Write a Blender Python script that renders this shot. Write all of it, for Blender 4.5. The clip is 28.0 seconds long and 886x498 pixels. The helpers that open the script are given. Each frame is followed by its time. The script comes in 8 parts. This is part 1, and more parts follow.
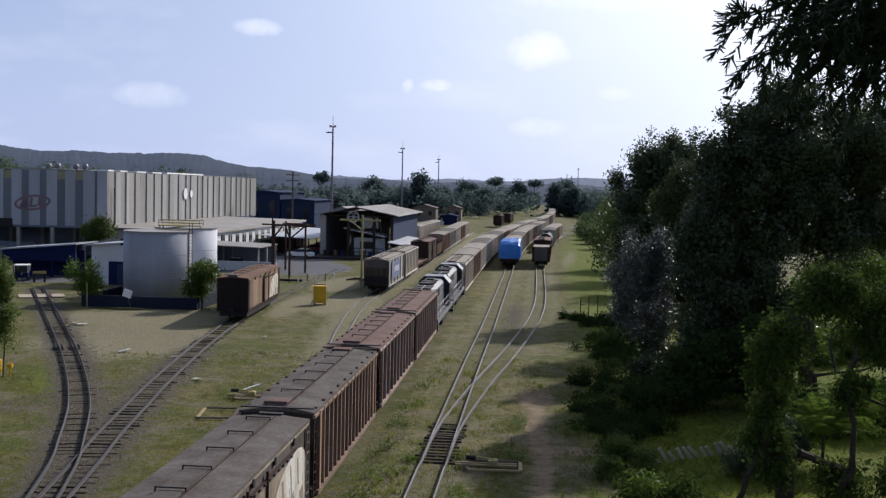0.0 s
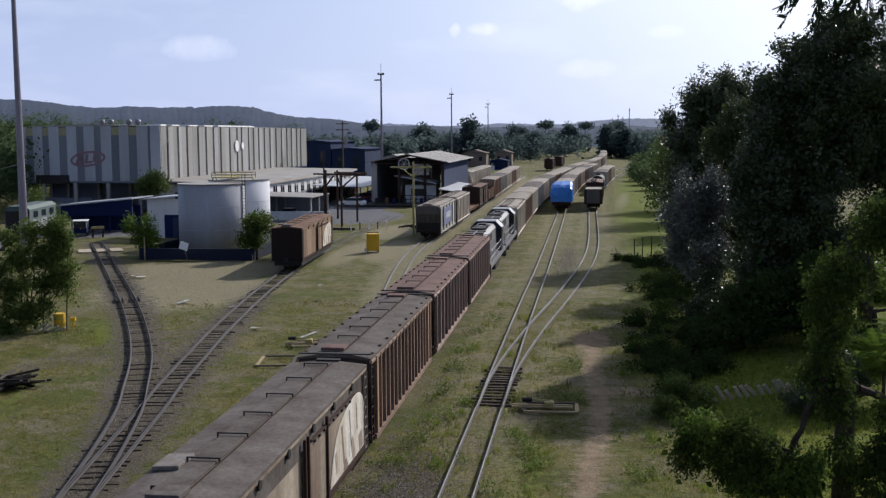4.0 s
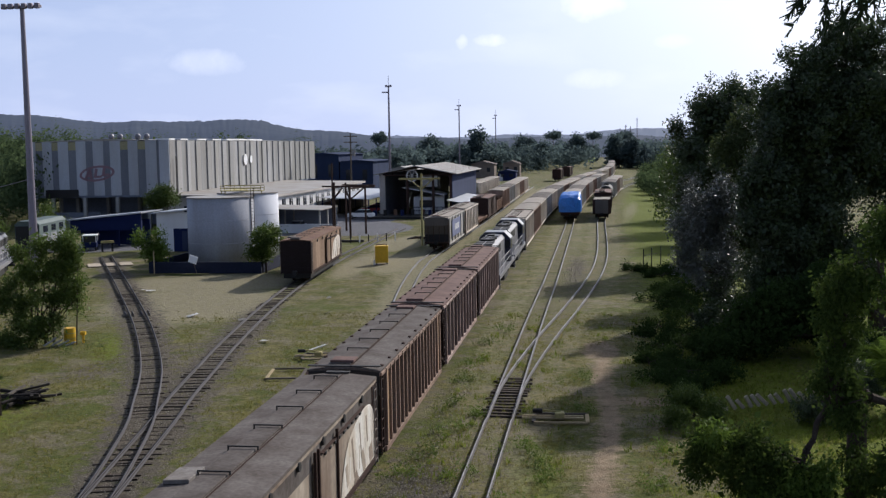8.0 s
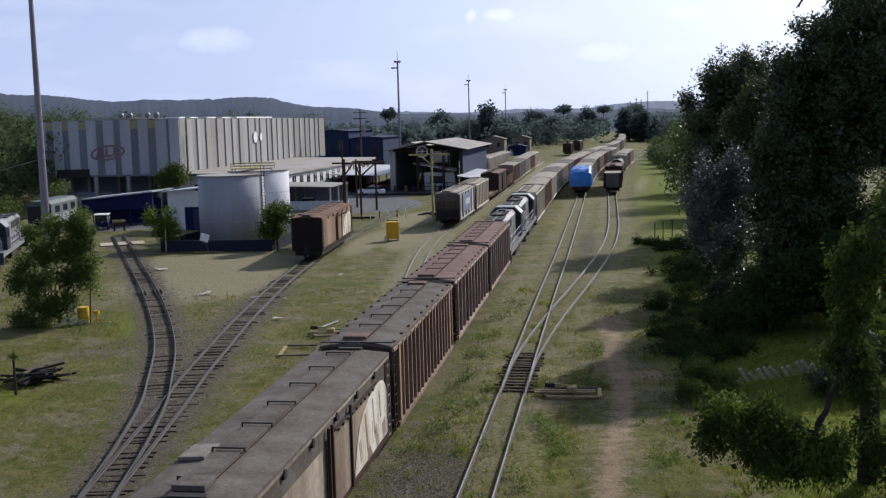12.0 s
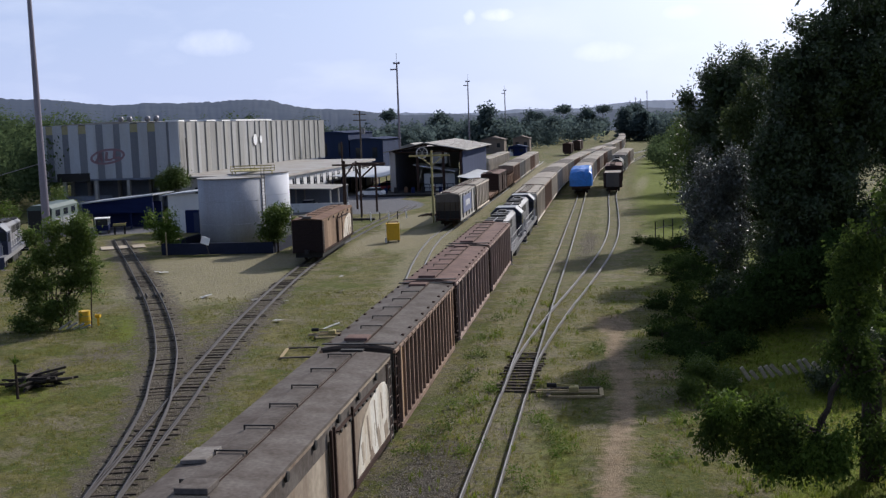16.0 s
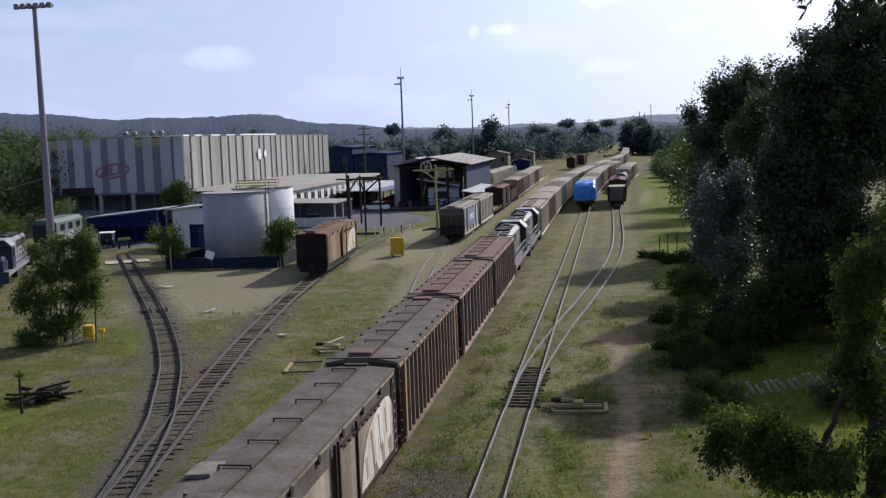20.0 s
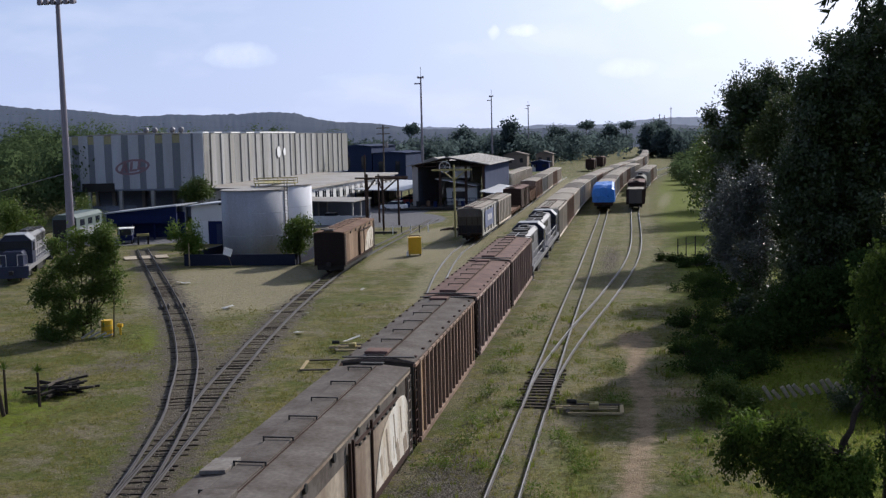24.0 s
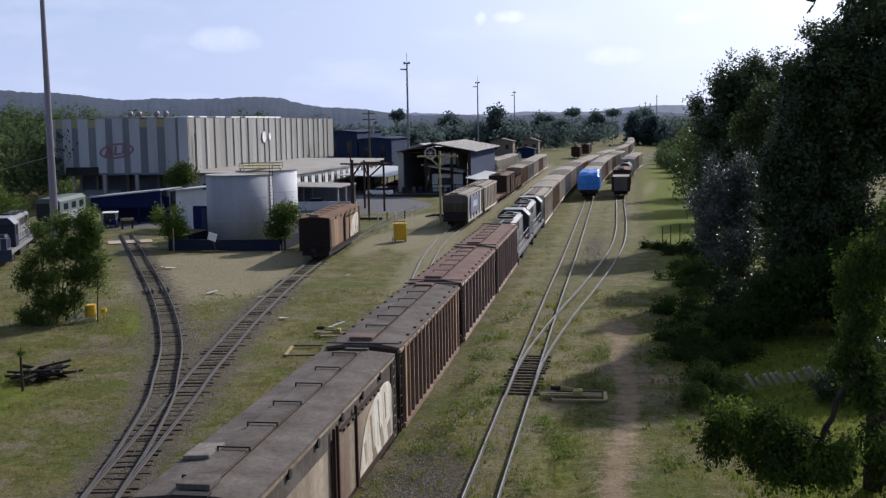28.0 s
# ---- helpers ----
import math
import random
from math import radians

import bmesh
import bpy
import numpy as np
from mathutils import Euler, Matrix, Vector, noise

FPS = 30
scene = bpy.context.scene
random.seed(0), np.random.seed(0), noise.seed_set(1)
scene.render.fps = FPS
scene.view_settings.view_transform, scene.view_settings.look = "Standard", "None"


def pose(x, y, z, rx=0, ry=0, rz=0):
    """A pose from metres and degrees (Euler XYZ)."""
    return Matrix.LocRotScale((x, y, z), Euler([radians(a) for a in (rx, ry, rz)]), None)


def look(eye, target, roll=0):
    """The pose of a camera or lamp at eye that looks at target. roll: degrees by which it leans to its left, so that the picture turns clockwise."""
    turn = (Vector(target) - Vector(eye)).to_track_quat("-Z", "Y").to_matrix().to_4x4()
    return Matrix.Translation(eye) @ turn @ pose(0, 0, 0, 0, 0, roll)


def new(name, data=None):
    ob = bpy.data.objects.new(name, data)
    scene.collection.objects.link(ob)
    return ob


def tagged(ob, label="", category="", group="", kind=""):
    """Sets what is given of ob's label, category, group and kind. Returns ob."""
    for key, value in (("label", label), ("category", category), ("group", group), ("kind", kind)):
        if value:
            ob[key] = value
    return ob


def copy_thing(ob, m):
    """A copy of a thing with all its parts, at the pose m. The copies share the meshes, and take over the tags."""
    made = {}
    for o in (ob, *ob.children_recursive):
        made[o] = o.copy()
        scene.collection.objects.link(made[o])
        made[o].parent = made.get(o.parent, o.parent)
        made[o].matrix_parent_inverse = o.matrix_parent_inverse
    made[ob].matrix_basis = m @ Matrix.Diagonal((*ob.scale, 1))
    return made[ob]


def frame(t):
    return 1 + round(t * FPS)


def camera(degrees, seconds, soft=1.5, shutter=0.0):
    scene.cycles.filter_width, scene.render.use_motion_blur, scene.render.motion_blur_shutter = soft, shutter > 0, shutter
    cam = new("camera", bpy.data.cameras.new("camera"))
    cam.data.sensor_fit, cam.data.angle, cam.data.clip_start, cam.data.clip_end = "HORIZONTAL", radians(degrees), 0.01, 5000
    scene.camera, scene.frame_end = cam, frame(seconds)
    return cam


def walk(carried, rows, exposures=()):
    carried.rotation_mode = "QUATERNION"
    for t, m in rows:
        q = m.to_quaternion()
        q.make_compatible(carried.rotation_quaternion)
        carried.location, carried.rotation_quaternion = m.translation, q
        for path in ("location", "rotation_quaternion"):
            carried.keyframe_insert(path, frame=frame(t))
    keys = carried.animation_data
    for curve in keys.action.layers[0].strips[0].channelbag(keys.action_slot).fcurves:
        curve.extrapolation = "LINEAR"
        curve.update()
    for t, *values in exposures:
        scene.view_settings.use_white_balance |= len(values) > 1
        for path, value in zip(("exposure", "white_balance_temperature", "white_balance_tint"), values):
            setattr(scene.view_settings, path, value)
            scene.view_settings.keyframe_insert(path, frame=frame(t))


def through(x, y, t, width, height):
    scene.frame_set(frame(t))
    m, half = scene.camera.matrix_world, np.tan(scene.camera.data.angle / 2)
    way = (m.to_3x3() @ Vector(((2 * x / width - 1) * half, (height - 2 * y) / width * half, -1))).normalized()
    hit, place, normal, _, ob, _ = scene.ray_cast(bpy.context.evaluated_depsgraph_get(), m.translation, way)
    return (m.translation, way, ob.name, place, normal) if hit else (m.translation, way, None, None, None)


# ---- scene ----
# World: +y runs along the yard's tracks, x to the right, the ground at z = 0.
cam = camera(44.0, 28.0, soft=1.35)
EYE = [(1.5, 11.44), (2.3, 11.36), (99, 11.38)]   # the eye sinks a little as the carrier settles
TURNS = [  # seconds, tilt, lean and heading in degrees
    (0, 86.88, -1.31, 4.99),
    (0.5, 85.97, -0.81, 5.52),
    (1, 86.07, -1.44, 5.59),
    (1.5, 86.54, -0.89, 5.92),
    (2, 85.39, 1.17, 6.13),
    (2.5, 83.71, 1.11, 7.58),
    (3, 84.24, 0.93, 7.70),
    (3.5, 84.17, 0.44, 7.65),
    (5.5, 83.66, 0.36, 7.52),
    (6, 84.35, 0.80, 8.02),
    (6.5, 84.23, 0.81, 8.25),
    (7, 84.36, 0.88, 7.89),
    (7.5, 84.45, 1.02, 7.95),
    (8, 84.64, 0.90, 7.99),
    (8.5, 84.42, 1.17, 8.24),
    (9, 84.31, 1.17, 8.52),
    (9.5, 84.25, 1.41, 8.55),
    (10, 83.68, 1.42, 8.43),
    (10.5, 83.36, 1.42, 8.54),
    (11, 83.30, 1.19, 8.51),
    (11.5, 83.35, 1.49, 8.49),
    (12, 83.38, 1.55, 8.50),
    (12.5, 83.30, 1.67, 8.41),
    (14.5, 83.76, 1.79, 8.56),
    (15, 83.58, 1.98, 8.54),
    (15.5, 83.52, 1.95, 8.53),
    (16, 83.43, 2.02, 8.48),
    (16.5, 83.58, 2.09, 8.55),
    (17, 83.53, 2.28, 8.53),
    (17.5, 83.43, 2.28, 8.48),
    (18, 83.56, 2.32, 8.29),
    (18.5, 83.64, 2.16, 8.31),
    (19, 83.87, 2.19, 8.60),
    (19.5, 83.97, 2.10, 8.76),
    (20, 84.18, 2.07, 8.69),
    (20.5, 84.26, 1.95, 8.83),
    (21, 84.36, 1.93, 9.02),
    (21.5, 84.35, 1.81, 9.06),
    (23.5, 84.15, 1.31, 9.42),
    (24, 84.21, 1.38, 9.68),
    (24.5, 84.20, 1.53, 9.76),
    (25, 83.99, 1.47, 9.58),
    (25.5, 83.99, 1.64, 9.51),
    (26, 84.16, 1.45, 9.44),
    (26.5, 84.10, 1.29, 9.45),
    (27, 83.87, 1.35, 9.54),
    (27.5, 83.73, 1.08, 9.20),
    (28, 83.48, 0.95, 8.95),
]
walk(cam, [(t, pose(0, 0, next(z for end, z in EYE if t <= end), rx, ry, rz)) for t, rx, ry, rz in TURNS],
     exposures=[(0.0, -0.02, 5950, 13), (3.5, 0.0, 5950, 13), (6.0, 0.1, 5950, 13), (28.0, 0.1, 5950, 13)])

# ---- light ----
SUN_AZ, SUN_EL = 31.0, 32.0   # degrees to the right of +y, and above the ground
sun_way = Vector((math.sin(radians(SUN_AZ)) * math.cos(radians(SUN_EL)),
                  math.cos(radians(SUN_AZ)) * math.cos(radians(SUN_EL)), math.sin(radians(SUN_EL))))
sun = new("sun", bpy.data.lights.new("sun", "SUN"))
sun.data.energy, sun.data.angle, sun.data.color = 4.6, radians(0.6), (1.0, 0.91, 0.77)
sun.matrix_world = look((0, 0, 300), Vector((0, 0, 300)) - sun_way)

world = bpy.data.worlds.new("sky")
scene.world = world
world.use_nodes = True


CLOUDS = [  # heading x, heading z, width, height, weight: soft puffs seen low over the yard
    (-0.004, 0.125, 0.03, 0.017, 0.9), (-0.096, 0.093, 0.018, 0.007, 0.7), (-0.12, 0.092, 0.007, 0.008, 0.7), (-0.25, 0.138, 0.022, 0.008, 0.5),
    (-0.34, 0.076, 0.035, 0.012, 0.3), (0.06, 0.175, 0.09, 0.016, 0.7), (0.0, 0.057, 0.03, 0.01, 0.4), (0.066, 0.089, 0.02, 0.007, 0.4)]


def build_sky():
    """Hazy summer sky, brighter towards the sun, with a few soft clouds."""
    nt = world.node_tree
    nt.nodes.clear()
    n, ln = nt.nodes.new, nt.links.new
    out, bg, sky, co = n("ShaderNodeOutputWorld"), n("ShaderNodeBackground"), n("ShaderNodeTexSky"), n("ShaderNodeTexCoord")
    sky.sky_type, sky.sun_disc = "NISHITA", False
    sky.sun_elevation, sky.sun_rotation = radians(SUN_EL), radians(SUN_AZ)
    sky.air_density, sky.dust_density, sky.ozone_density, sky.altitude = 1.0, 1.0, 1.5, 900
    way = co.outputs["Generated"]

    def math_node(op, a, b=None, c=None):
        x = n("ShaderNodeMath")
        x.operation = op
        for i, v in enumerate((a, b, c)):
            if v is None:
                continue
            if isinstance(v, (int, float)):
                x.inputs[i].default_value = v
            else:
                ln(v, x.inputs[i])
        return x.outputs[0]

    def mix(fac, a, b):
        x = n("ShaderNodeMix")
        x.data_type = "RGBA"
        for key, v in (("Factor", fac), ("A", a), ("B", b)):
            if isinstance(v, tuple):
                x.inputs[key].default_value = (*v, 1)
            elif isinstance(v, (int, float)):
                x.inputs[key].default_value = v
            else:
                ln(v, x.inputs[key])
        return x.outputs["Result"]

    dot = n("ShaderNodeVectorMath")
    dot.operation = "DOT_PRODUCT"
    ln(way, dot.inputs[0])
    dot.inputs[1].default_value = sun_way
    near_sun = math_node("POWER", math_node("MAXIMUM", dot.outputs["Value"], 0.0), 6.5)
    sep = n("ShaderNodeSeparateXYZ")
    ln(way, sep.inputs[0])
    low = math_node("POWER", math_node("SUBTRACT", 1.0, math_node("MINIMUM", math_node("ABSOLUTE", sep.outputs["Z"]), 1.0)), 2.6)
    col = mix(math_node("MULTIPLY", low, SKY_HAZE), sky.outputs["Color"], SKY_VEIL)
    col = mix(math_node("MINIMUM", math_node("MULTIPLY", near_sun, 2.7), 1.0), col, (14.5, 14.8, 15.6))
    nz = n("ShaderNodeTexNoise")
    nz.inputs["Scale"].default_value, nz.inputs["Detail"].default_value, nz.inputs["Roughness"].default_value = 30.0, 6, 0.6
    ln(way, nz.inputs["Vector"])
    wob = math_node("MULTIPLY_ADD", nz.outputs["Fac"], 2.4, -1.2)
    cover = None
    for cx, cz, w, h, k in CLOUDS:
        dx = math_node("DIVIDE", math_node("SUBTRACT", sep.outputs["X"], cx), w)
        dz = math_node("DIVIDE", math_node("SUBTRACT", sep.outputs["Z"], cz), h)
        r = math_node("ADD", math_node("MULTIPLY", dx, dx), math_node("MULTIPLY", dz, dz))
        f = math_node("MULTIPLY", math_node("SUBTRACT", 1.0, math_node("ADD", r, wob)), 0.9)
        f = math_node("MULTIPLY", math_node("MINIMUM", math_node("MAXIMUM", f, 0.0), 1.0), k)
        cover = f if cover is None else math_node("MAXIMUM", cover, f)
    thin = n("ShaderNodeTexNoise")
    thin.inputs["Scale"].default_value, thin.inputs["Detail"].default_value = 7.0, 5
    mp = n("ShaderNodeMapping")
    mp.inputs["Scale"].default_value = (1, 1, 3)
    ln(way, mp.inputs["Vector"])
    ln(mp.outputs["Vector"], thin.inputs["Vector"])
    veil = math_node("MULTIPLY", math_node("MAXIMUM", math_node("SUBTRACT", thin.outputs["Fac"], 0.5), 0.0), 0.9)
    ahead = math_node("GREATER_THAN", sep.outputs["Y"], 0.0)
    cover = math_node("MULTIPLY", cover, ahead)
    col = mix(math_node("MAXIMUM", cover, veil), col, (14.5, 14.5, 14.8))
    ln(col, bg.inputs["Color"])
    bg.inputs["Strength"].default_value = 0.075
    ln(bg.outputs[0], out.inputs[0])


SKY_HAZE, SKY_VEIL = 0.95, (7.1, 8.0, 11.1)
build_sky()


# ---- materials ----
def mat(name, base, rough=0.75, metal=0.0, dark=0.6, scale=0.7, fine=14.0, grain=0.25, bump=0.15, streak=False, second=None, amount=0.45, tint=0.08):
    """Painted or weathered surface: blotches and stains at two scales, streaks where rain runs down, and a fine relief."""
    m = bpy.data.materials.new(name)
    m.use_nodes = True
    nt = m.node_tree
    nt.nodes.clear()
    n, ln = nt.nodes.new, nt.links.new
    out, bs = n("ShaderNodeOutputMaterial"), n("ShaderNodeBsdfPrincipled")
    co, mp, info = n("ShaderNodeTexCoord"), n("ShaderNodeMapping"), n("ShaderNodeObjectInfo")
    if streak:
        mp.inputs["Scale"].default_value = (1.0, 1.0, 0.14)
    ln(co.outputs["Object"], mp.inputs["Vector"])
    off = n("ShaderNodeVectorMath")
    off.operation = "ADD"
    shift = n("ShaderNodeVectorMath")
    shift.operation = "SCALE"
    shift.inputs[0].default_value = (37.0, 53.0, 71.0)
    ln(info.outputs["Random"], shift.inputs["Scale"])
    ln(mp.outputs["Vector"], off.inputs[0])
    ln(shift.outputs["Vector"], off.inputs[1])
    big, small = n("ShaderNodeTexNoise"), n("ShaderNodeTexNoise")
    big.inputs["Scale"].default_value, big.inputs["Detail"].default_value, big.inputs["Roughness"].default_value = scale, 5, 0.6
    small.inputs["Scale"].default_value, small.inputs["Detail"].default_value = fine, 3
    ln(off.outputs["Vector"], big.inputs["Vector"])
    ln(co.outputs["Object"], small.inputs["Vector"])
    ramp = n("ShaderNodeValToRGB")
    ramp.color_ramp.elements[0].position, ramp.color_ramp.elements[1].position = 0.35, 0.68
    ln(big.outputs["Fac"], ramp.inputs["Fac"])
    fac = n("ShaderNodeMath")
    fac.operation = "MULTIPLY"
    fac.inputs[1].default_value = amount
    ln(ramp.outputs["Color"], fac.inputs[0])
    mix = n("ShaderNodeMix")
    mix.data_type = "RGBA"
    mix.inputs["A"].default_value = (*base, 1)
    mix.inputs["B"].default_value = (*(second or [c * dark for c in base]), 1)
    ln(fac.outputs[0], mix.inputs["Factor"])
    gr = n("ShaderNodeMapRange")
    gr.inputs["From Min"].default_value, gr.inputs["From Max"].default_value = 0.25, 0.75
    gr.inputs["To Min"].default_value, gr.inputs["To Max"].default_value = 1 - grain, 1 + grain
    ln(small.outputs["Fac"], gr.inputs["Value"])
    rnd = n("ShaderNodeMapRange")
    rnd.inputs["To Min"].default_value, rnd.inputs["To Max"].default_value = 1 - tint, 1 + tint
    ln(info.outputs["Random"], rnd.inputs["Value"])
    mul = n("ShaderNodeMath")
    mul.operation = "MULTIPLY"
    ln(gr.outputs[0], mul.inputs[0])
    ln(rnd.outputs[0], mul.inputs[1])
    sc = n("ShaderNodeVectorMath")
    sc.operation = "SCALE"
    ln(mix.outputs["Result"], sc.inputs[0])
    ln(mul.outputs[0], sc.inputs["Scale"])
    ln(sc.outputs["Vector"], bs.inputs["Base Color"])
    bs.inputs["Roughness"].default_value, bs.inputs["Metallic"].default_value = rough, metal
    bs.inputs["Specular IOR Level"].default_value = 0.12 if rough > 0.78 else 0.3
    if bump:
        bp = n("ShaderNodeBump")
        bp.inputs["Strength"].default_value, bp.inputs["Distance"].default_value = bump, 0.02
        ln(small.outputs["Fac"], bp.inputs["Height"])
        ln(bp.outputs[0], bs.inputs["Normal"])
    ln(bs.outputs[0], out.inputs[0])
    return m


def leaf_mat(name, base, other, through=0.3, rough=0.55, shine=0.12):
    """Leaves: colour varies from leaf to leaf, and some light comes through."""
    m = bpy.data.materials.new(name)
    m.use_nodes = True
    nt = m.node_tree
    nt.nodes.clear()
    n, ln = nt.nodes.new, nt.links.new
    out, bs, tr, mx = n("ShaderNodeOutputMaterial"), n("ShaderNodeBsdfPrincipled"), n("ShaderNodeBsdfTranslucent"), n("ShaderNodeMixShader")
    geo, co, nz = n("ShaderNodeNewGeometry"), n("ShaderNodeTexCoord"), n("ShaderNodeTexNoise")
    nz.inputs["Scale"].default_value = 0.35
    ln(co.outputs["Object"], nz.inputs["Vector"])
    add = n("ShaderNodeMath")
    add.operation = "MULTIPLY_ADD"
    add.inputs[1].default_value = 0.55
    ln(geo.outputs["Random Per Island"], add.inputs[0])
    half = n("ShaderNodeMath")
    half.operation = "MULTIPLY"
    half.inputs[1].default_value = 0.5
    ln(nz.outputs["Fac"], half.inputs[0])
    ln(half.outputs[0], add.inputs[2])
    mix = n("ShaderNodeMix")
    mix.data_type = "RGBA"
    mix.inputs["A"].default_value, mix.inputs["B"].default_value = (*base, 1), (*other, 1)
    ln(add.outputs[0], mix.inputs["Factor"])
    ln(mix.outputs["Result"], bs.inputs["Base Color"])
    ln(mix.outputs["Result"], tr.inputs["Color"])
    bs.inputs["Roughness"].default_value = rough
    bs.inputs["Specular IOR Level"].default_value = shine
    mx.inputs[0].default_value = through
    ln(bs.outputs[0], mx.inputs[1])
    ln(tr.outputs[0], mx.inputs[2])
    ln(mx.outputs[0], out.inputs[0])
    return m


def ground_mat():
    """Grass, dry grass, bare earth, ballast, asphalt and a dirt path, mixed by the sheet's own cover masks."""
    m = bpy.data.materials.new("yard_ground")
    m.use_nodes = True
    nt = m.node_tree
    nt.nodes.clear()
    n, ln = nt.nodes.new, nt.links.new
    out, bs, co = n("ShaderNodeOutputMaterial"), n("ShaderNodeBsdfPrincipled"), n("ShaderNodeTexCoord")

    def noise_node(scale, detail=4, rough=0.6):
        z = n("ShaderNodeTexNoise")
        z.inputs["Scale"].default_value, z.inputs["Detail"].default_value, z.inputs["Roughness"].default_value = scale, detail, rough
        ln(co.outputs["Object"], z.inputs["Vector"])
        return z.outputs["Fac"]

    def ramp(fac, lo, hi, a, b):
        r = n("ShaderNodeValToRGB")
        r.color_ramp.elements[0].position, r.color_ramp.elements[1].position = lo, hi
        r.color_ramp.elements[0].color, r.color_ramp.elements[1].color = (*a, 1), (*b, 1)
        ln(fac, r.inputs["Fac"])
        return r.outputs["Color"]

    def blend(fac, a, b):
        x = n("ShaderNodeMix")
        x.data_type = "RGBA"
        ln(fac, x.inputs["Factor"])
        ln(a, x.inputs["A"])
        ln(b, x.inputs["B"])
        return x.outputs["Result"]

    def edge(mask, fuzz):
        """A cover mask with a ragged edge."""
        at = n("ShaderNodeAttribute")
        at.attribute_name = mask
        ad = n("ShaderNodeMath")
        ad.operation = "ADD"
        ln(at.outputs["Fac"], ad.inputs[0])
        sb = n("ShaderNodeMath")
        sb.operation = "MULTIPLY_ADD"
        sb.inputs[1].default_value, sb.inputs[2].default_value = fuzz, -fuzz / 2
        ln(soil, sb.inputs[0])
        ln(sb.outputs[0], ad.inputs[1])
        mr = n("ShaderNodeMapRange")
        mr.inputs["From Min"].default_value, mr.inputs["From Max"].default_value = 0.32, 0.68
        ln(ad.outputs[0], mr.inputs["Value"])
        return mr.outputs[0]

    soil = noise_node(1.7, 6, 0.75)
    big, mid, fine, tiny = noise_node(0.09), noise_node(0.55, 6, 0.7), noise_node(5.0, 5, 0.7), noise_node(11.0, 5, 0.75)
    grass = blend(ramp(mid, 0.42, 0.56, (0, 0, 0), (1, 1, 1)), ramp(fine, 0.3, 0.7, (0.045, 0.053, 0.01), (0.12, 0.125, 0.026)), ramp(fine, 0.3, 0.7, (0.098, 0.088, 0.028), (0.225, 0.198, 0.07)))
    grass = blend(ramp(big, 0.47, 0.58, (0, 0, 0), (0.65, 0.65, 0.65)), grass, ramp(fine, 0.3, 0.7, (0.045, 0.056, 0.01), (0.115, 0.13, 0.024)))
    grass = blend(ramp(soil, 0.5, 0.6, (0, 0, 0), (0.8, 0.8, 0.8)), grass, ramp(tiny, 0.3, 0.7, (0.075, 0.063, 0.038), (0.19, 0.163, 0.108)))
    green, bare = noise_node(0.23, 5, 0.68), noise_node(0.31, 6, 0.72)
    grass = blend(ramp(green, 0.51, 0.57, (0, 0, 0), (0.75, 0.75, 0.75)), grass, ramp(fine, 0.3, 0.7, (0.045, 0.062, 0.008), (0.11, 0.13, 0.02)))
    grass = blend(ramp(bare, 0.52, 0.59, (0, 0, 0), (0.8, 0.8, 0.8)), grass, ramp(tiny, 0.3, 0.7, (0.095, 0.082, 0.05), (0.235, 0.202, 0.135)))
    lush = ramp(fine, 0.3, 0.7, (0.075, 0.1, 0.005), (0.14, 0.17, 0.01))
    earth = blend(ramp(soil, 0.4, 0.65, (0, 0, 0), (1, 1, 1)), ramp(fine, 0.3, 0.7, (0.2, 0.175, 0.115), (0.32, 0.285, 0.2)), ramp(fine, 0.3, 0.7, (0.125, 0.118, 0.055), (0.24, 0.218, 0.115)))
    path = ramp(mid, 0.3, 0.7, (0.2, 0.145, 0.09), (0.3, 0.235, 0.16))
    stones = ramp(tiny, 0.35, 0.65, (0.05, 0.043, 0.032), (0.15, 0.13, 0.1))
    tar = ramp(fine, 0.3, 0.7, (0.1, 0.1, 0.115), (0.17, 0.17, 0.185))
    col = blend(edge("lush", 2.0), grass, lush)
    col = blend(edge("earth", 0.9), col, earth)
    col = blend(edge("ballast", 3.2), col, stones)
    col = blend(edge("path", 1.3), col, path)
    col = blend(edge("asphalt", 0.3), col, tar)
    grit = n("ShaderNodeMapRange")
    grit.inputs["From Min"].default_value, grit.inputs["From Max"].default_value = 0.3, 0.7
    grit.inputs["To Min"].default_value, grit.inputs["To Max"].default_value = 0.38, 1.34
    clod = n("ShaderNodeMath")
    clod.operation = "MULTIPLY_ADD"
    clod.inputs[1].default_value = 0.55
    ln(tiny, clod.inputs[0])
    part_soil = n("ShaderNodeMath")
    part_soil.operation = "MULTIPLY"
    part_soil.inputs[1].default_value = 0.45
    ln(soil, part_soil.inputs[0])
    ln(part_soil.outputs[0], clod.inputs[2])
    ln(clod.outputs[0], grit.inputs["Value"])
    worn = n("ShaderNodeVectorMath")
    worn.operation = "SCALE"
    ln(col, worn.inputs[0])
    ln(grit.outputs[0], worn.inputs["Scale"])
    ln(worn.outputs["Vector"], bs.inputs["Base Color"])
    bs.inputs["Roughness"].default_value = 0.95
    bs.inputs["Specular IOR Level"].default_value = 0.15
    bp = n("ShaderNodeBump")
    bp.inputs["Strength"].default_value, bp.inputs["Distance"].default_value = 0.85, 0.16
    ln(clod.outputs[0], bp.inputs["Height"])
    ln(bp.outputs[0], bs.inputs["Normal"])
    ln(bs.outputs[0], out.inputs[0])
    return m


